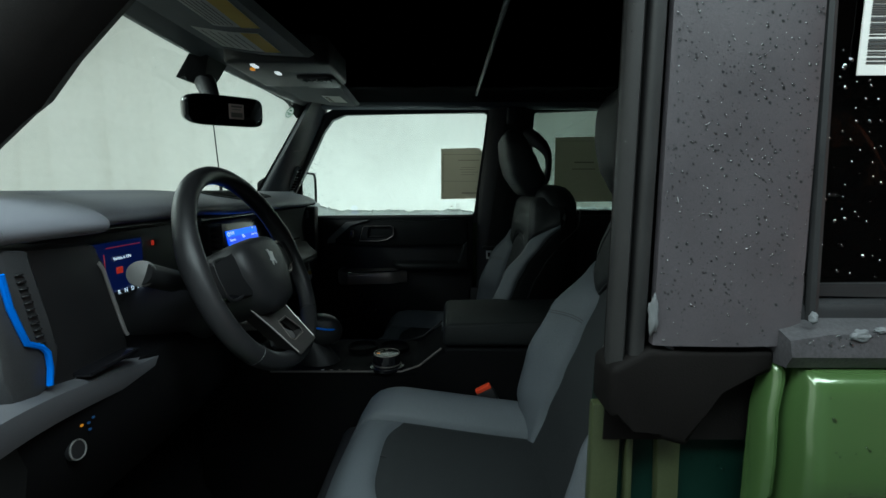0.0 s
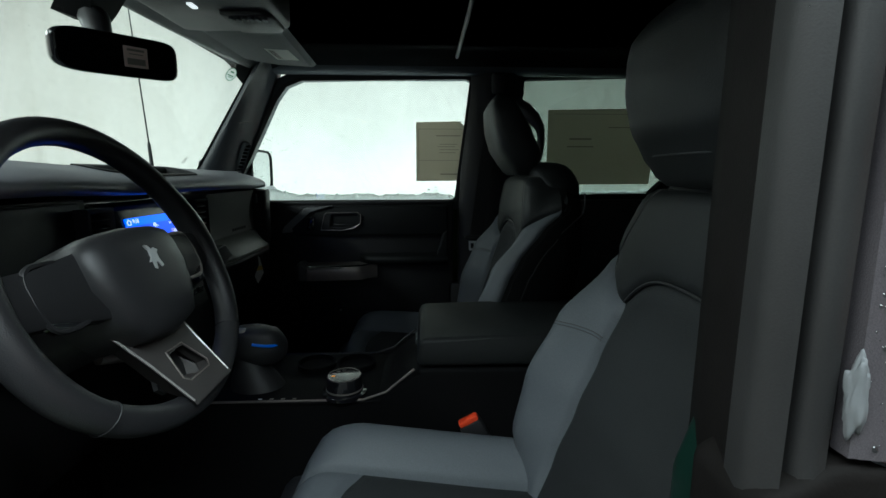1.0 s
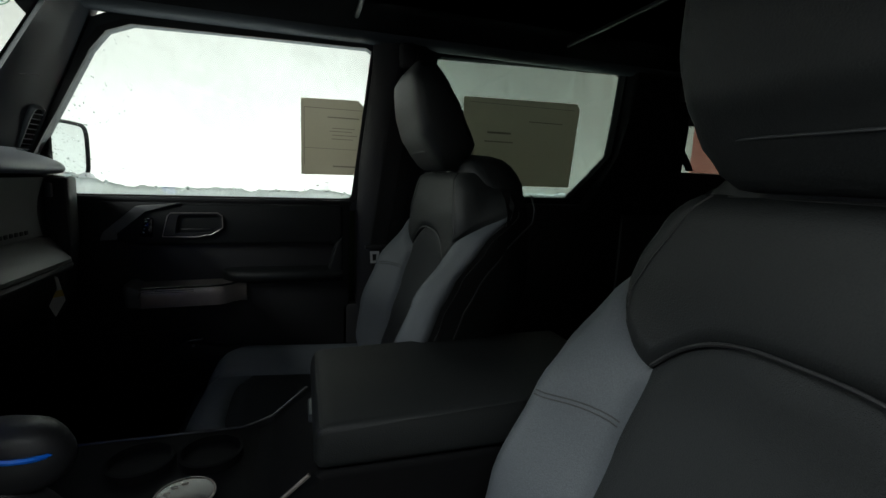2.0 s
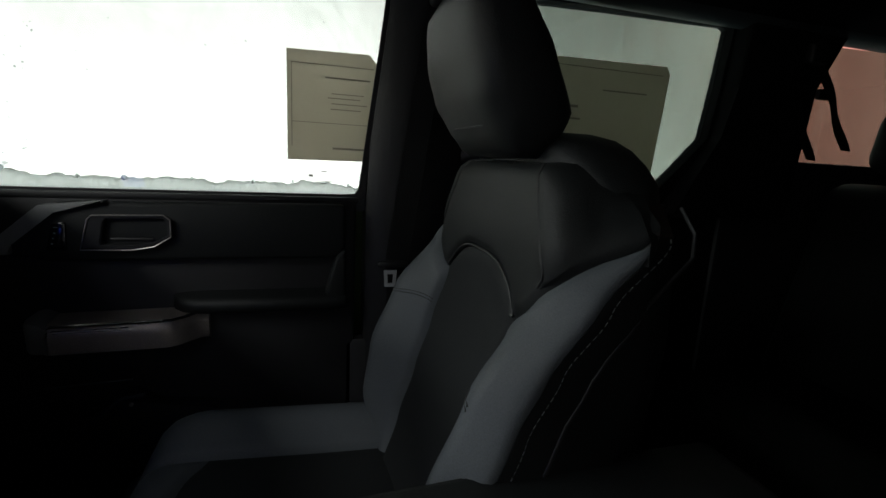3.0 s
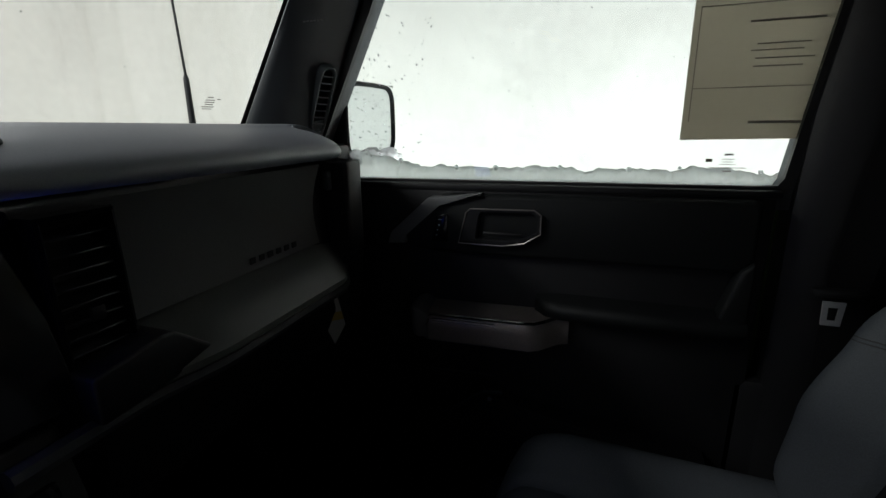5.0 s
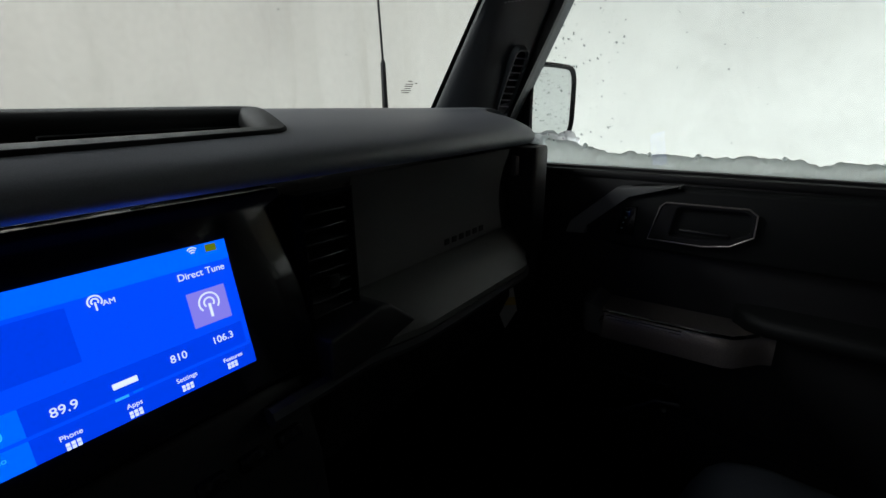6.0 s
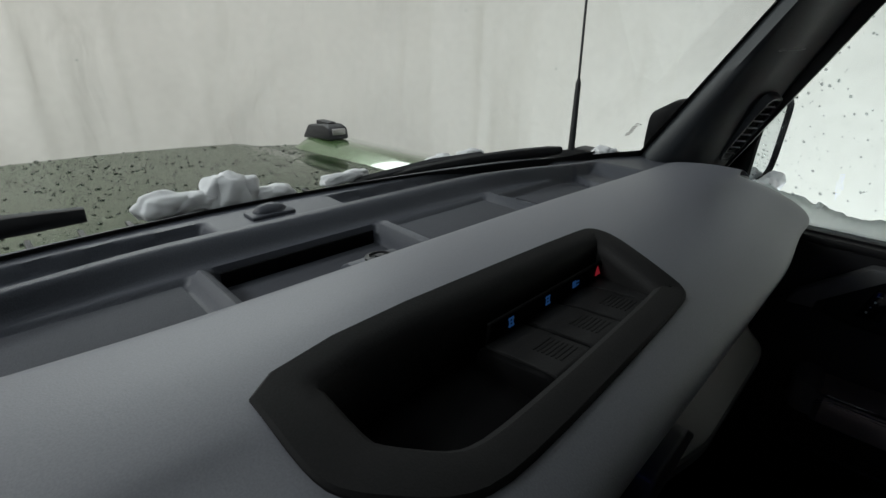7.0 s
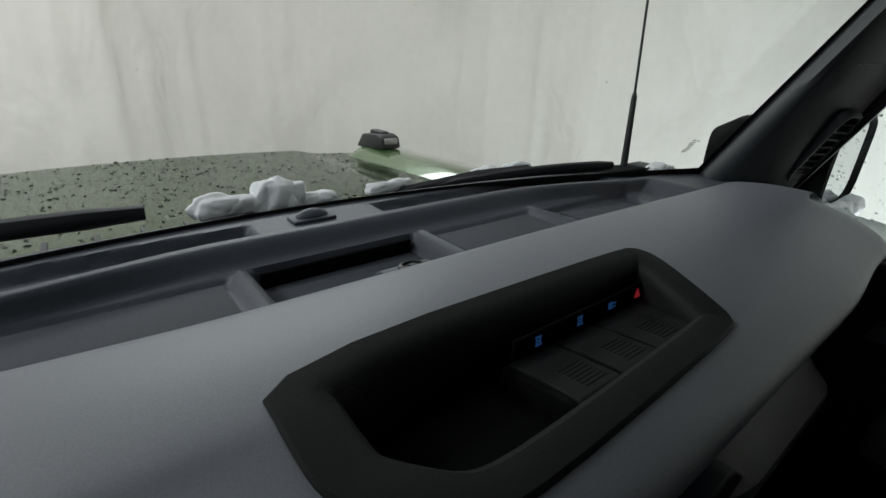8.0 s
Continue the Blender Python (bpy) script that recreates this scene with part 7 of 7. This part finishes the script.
def rear_belt():
    ob = thing("rear_seat_belt", "black rear seat belt with its guide at the quarter window", "seat belt")
    for a, b, w in (((1.155, 1.885, 1.66), (1.287, 1.887, 1.44), 0.016), ((1.250, 1.885, 1.69), (1.400, 1.885, 1.47), 0.017)):
        a, b = Vector(a), Vector(b)
        bm = bm_new()
        vs = [(bm.verts.new(lerp(a, b, k / 10) + Vector((-w, 0.004 * math.sin(k), 0))), bm.verts.new(lerp(a, b, k / 10) + Vector((w, 0.004 * math.cos(k), 0)))) for k in range(11)]
        fs = [bm.faces.new((p[0], p[1], q[1], q[0])) for p, q in zip(vs, vs[1:])]
        bmesh.ops.solidify(bm, geom=fs, thickness=0.0018)
        part("webbing", bm, BLACK, ob)
    bm = bm_new()
    box(bm, (1.245, 1.888, 1.695), (0.06, 0.024, 0.05), 0.008, 3)
    part("upper_anchor", bm, BLACK, ob)
    bm = bm_new()
    box(bm, (1.275, 1.878, 1.602), (0.040, 0.012, 0.026), 0.004, 2)
    part("belt_guide", bm, BLACK, ob)


rear_belt()


def brake_pedal():
    ob = thing("brake_pedal", "black rubber brake pedal with a bright metal edge", "pedal")
    bm = bm_new()
    tube(bm, [(-0.80, 0.79, 1.02), (-0.78, 0.79, 0.84), (-0.745, 0.79, 0.76)], 0.010, 8)
    part("pedal_arm", bm, BLACK, ob)
    bm = bm_new()
    box(bm, (-0.735, 0.79, 0.755), (0.016, 0.075, 0.055), 0.005, 2, pose(0, 0, 0, 0, -35, 0))
    part("pedal_pad", bm, RUBBER, ob)
    bm = bm_new()
    box(bm, (-0.733, 0.751, 0.756), (0.016, 0.003, 0.050), 0.001, 1, pose(0, 0, 0, 0, -35, 0))
    part("pedal_edge", bm, BADGE, ob)


brake_pedal()


# ---- roof equipment ----
def visor(s, name, labels):
    ob = thing("sun_visor", "dark grey sun visor folded up" + (" with warning labels" if s < 0 else " with a small label"), "sun visor", group="sun visors")
    bm = bm_new()
    rings = []
    for i in range(15):
        k = i / 14
        y = CY + s * lerp(0.135, 0.50, k)
        e = 1 - 0.5 * (smooth(0.08, 0.0, k) + smooth(0.92, 1.0, k))
        xa, xb = -0.505, lerp(-0.285, -0.300, k)
        th = 0.010 * e
        rings.append([(xa, y, 1.742), (xa + 0.006, y, 1.742 - th), (lerp(xa, xb, 0.5), y, 1.728 - th * 1.2), (xb - 0.012, y, 1.722 - th), (xb, y, 1.724), (xb - 0.012, y, 1.724 + th), (lerp(xa, xb, 0.5), y, 1.736 + th), (xa + 0.006, y, 1.742 + th)])
    loft(bm, rings)
    part("visor_panel", bm, mat("visor_cloth" + name, (0.085, 0.09, 0.095), 0.85, grain=0.3, scale=900), ob)
    for k, (x0, x1, y0, y1, band) in enumerate(labels):
        zt = lambda x: (lerp(1.732, 1.716, (x + 0.499) / 0.104) if x < -0.395 else lerp(1.716, 1.712, (x + 0.395) / 0.095)) - 0.0012
        bm = bm_new()
        sheet(bm, lambda u, v: (lerp(x0, x1, u), CY + s * lerp(y0, y1, v), zt(lerp(x0, x1, u))), 8, 2, 0.0006)
        lb = part("warning_label", bm, LABEL, ob, "white printed label")
        if band:
            bm = bm_new()
            sheet(bm, lambda u, v: (lerp(x1 - 0.034, x1, u), CY + s * lerp(y0, y1, v), zt(lerp(x1 - 0.034, x1, u)) - 0.0009), 6, 2, 0.0004)
            part("label_band", bm, LABEL_YELLOW, lb)
        for j in range(5):
            bm = bm_new()
            x = lerp(x0 + 0.006, x1 - 0.04, (j + 0.5) / 5)
            box(bm, (x, CY + s * (y0 + y1) / 2, zt(x) - 0.0010), (0.0016, abs(y1 - y0) * 0.8, 0.0004), 0, 1)
            part("label_line", bm, INK_SOFT, lb)


visor(1, "_p", [(-0.385, -0.325, 0.29, 0.40, False)])
visor(-1, "_d", [(-0.468, -0.342, 0.19, 0.315, True), (-0.41, -0.325, 0.345, 0.48, True)])


def overhead_console():
    ob = thing("overhead_console", "black overhead console with lamps and switches", "overhead console")
    bm = bm_new()
    prism(bm, [(-0.50, 1.085), (-0.46, 1.075), (-0.29, 1.085), (-0.262, 1.11), (-0.262, 1.31), (-0.29, 1.335), (-0.46, 1.345), (-0.50, 1.335)], "z", 1.708, 1.775, 0.010, 3)
    part("housing", bm, BLACK, ob)
    bm = bm_new()
    prism(bm, [(-0.37, 1.205), (-0.29, 1.205), (-0.275, 1.22), (-0.275, 1.305), (-0.29, 1.32), (-0.37, 1.32)], "z", 1.700, 1.712, 0.004)
    part("switch_panel", bm, BLACK, ob)
    for k in range(6):
        bm = bm_new()
        box(bm, (-0.352 + 0.0125 * k, 1.222, 1.698), (0.008, 0.022, 0.005), 0.0015, 1)
        part("aux_switch", bm, PILLAR, ob)
    for x, y, mm, w in ((-0.435, 1.105, LAMP_WHITE, 0.028), (-0.405, 1.175, LAMP_WHITE, 0.024)):
        bm = bm_new()
        box(bm, (x, y, 1.706), (0.011, w, 0.004), 0.001, 1)
        part("map_lamp", bm, mm, ob, "lit white map lamp")
    bm = bm_new()
    box(bm, (-0.45, 1.130, 1.705), (0.010, 0.012, 0.006), 0.002)
    part("amber_lamp", bm, LAMP_AMBER, ob, "small amber indicator light")
    # camera and mirror shroud at the windscreen head
    bm = bm_new()
    rings = [[(lerp(-0.60, -0.665, k), CY - w, z), (lerp(-0.57, -0.60, k), CY - w * 0.8, z - 0.02), (lerp(-0.57, -0.60, k), CY + w * 0.8, z - 0.02), (lerp(-0.60, -0.665, k), CY + w, z)] for k, w, z in ((0, 0.06, 1.765), (0.5, 0.045, 1.730), (1.0, 0.028, 1.700))]
    loft(bm, rings)
    part("sensor_shroud", bm, KEY_BLACK, ob, "black sensor shroud on the glass")


overhead_console()


def rear_view_mirror():
    ob = thing("rear_view_mirror", "black framed rear-view mirror with a label stuck on", "mirror")
    a, b = Vector((-0.577, 1.046, 1.603)), Vector((-0.478, 1.252, 1.620))
    d = (b - a).normalized()
    up = Vector((0.10, -0.02, 0.99))
    m = plane_rot((a + b) / 2, d, up)
    w, h = (b - a).length / 2, 0.036

    def shape(k, x=1.0):
        out = []
        for q in range(40):
            t = 2 * math.pi * q / 40
            c, s = math.cos(t), math.sin(t)
            out.append(((w - 0.004) * k * math.copysign(abs(c) ** 0.32, c), h * k * math.copysign(abs(s) ** 0.45, s) * (1 + 0.08 * c)))
        return out
    bm = bm_new()
    loft(bm, [[m @ Vector((x, y, z)) for x, y in shape(k)] for k, z in ((0.75, -0.035), (0.93, -0.025), (1.0, -0.006), (1.0, 0.003), (0.97, 0.005), (0.955, 0.004))])
    part("housing", bm, GLOSSY, ob, "black mirror housing", angle=60)
    bm = bm_new()
    loft(bm, [[m @ Vector((x, y, z)) for x, y in shape(0.935)] for z in (0.003, 0.0052)])
    part("mirror_pane", bm, MIRROR, ob)
    bm = bm_new()
    box(bm, (0.025, 0.0, 0.0058), (0.044, 0.036, 0.0008), 0.0, 1)
    bmesh.ops.transform(bm, matrix=m, verts=bm.verts[:])
    lb = part("label", bm, LABEL_PINK, ob, "pinkish paper label")
    for y, hh, ww in ((0.012, 0.004, 0.032), (0.005, 0.0015, 0.026), (-0.008, 0.011, 0.034)):
        bm = bm_new()
        box(bm, (0.025, y, 0.0064), (ww, hh, 0.0005), 0, 1)
        bmesh.ops.transform(bm, matrix=m, verts=bm.verts[:])
        part("label_line", bm, INK_SOFT, lb)
    bm = bm_new()
    tube(bm, [m @ Vector((0, 0.0, -0.03)), m @ Vector((0.0, 0.03, -0.05)), Vector((-0.60, 1.20, 1.69))], [0.022, 0.020, 0.026], 12)
    part("mirror_arm", bm, BLACK, ob)


rear_view_mirror()


def hanging_tag():
    ob = thing("paper_tag", "white and yellow paper tag hanging under the dash end", "tag")
    bm = bm_new()
    prism(bm, [(-0.555, 1.145), (-0.545, 1.150), (-0.525, 1.128), (-0.515, 1.075), (-0.535, 1.040), (-0.552, 1.085)], "y", 1.770, 1.772)
    bmesh.ops.transform(bm, matrix=pose(-0.53, 1.77, 1.10) @ pose(0, 0, 0, 0, 0, 37) @ pose(0.53, -1.77, -1.10), verts=bm.verts[:])
    part("tag_sheet", bm, LABEL, ob)
    bm = bm_new()
    prism(bm, [(-0.553, 1.098), (-0.520, 1.100), (-0.517, 1.086), (-0.552, 1.084)], "y", 1.7685, 1.7698)
    bmesh.ops.transform(bm, matrix=pose(-0.53, 1.77, 1.10) @ pose(0, 0, 0, 0, 0, 37) @ pose(0.53, -1.77, -1.10), verts=bm.verts[:])
    part("tag_band", bm, LABEL_YELLOW, ob)


hanging_tag()


# ---- rear bench ----
def rear_bench():
    ob = thing("rear_bench", "black rear bench seat with raised headrests", "bench seat")
    bm = bm_new()
    box(bm, (1.02, CY, 0.80), (0.50, 1.30, 0.22), 0.05, 4)
    part("bench_cushion", bm, DARK_VINYL, ob)
    for y in (0.85, 1.57):
        bm = bm_new()
        box(bm, (1.33, y, 1.08), (0.14, 0.62 if y > 1 else 0.60, 0.62), 0.05, 4, pose(0, 0, 0, 0, 14, 0))
        part("bench_back", bm, DARK_VINYL, ob)
    for y in (0.72, 1.70):
        bm = bm_new()
        box(bm, (1.42, y, 1.49), (0.10, 0.24, 0.16), 0.04, 4, pose(0, 0, 0, 0, 10, 0))
        part("headrest", bm, DARK_VINYL, ob)
        for s in (-1, 1):
            bm = bm_new()
            tube(bm, [(1.41, y + s * 0.05, 1.34), (1.42, y + s * 0.05, 1.42)], 0.007, 8)
            part("headrest_post", bm, BLACK, ob)


rear_bench()
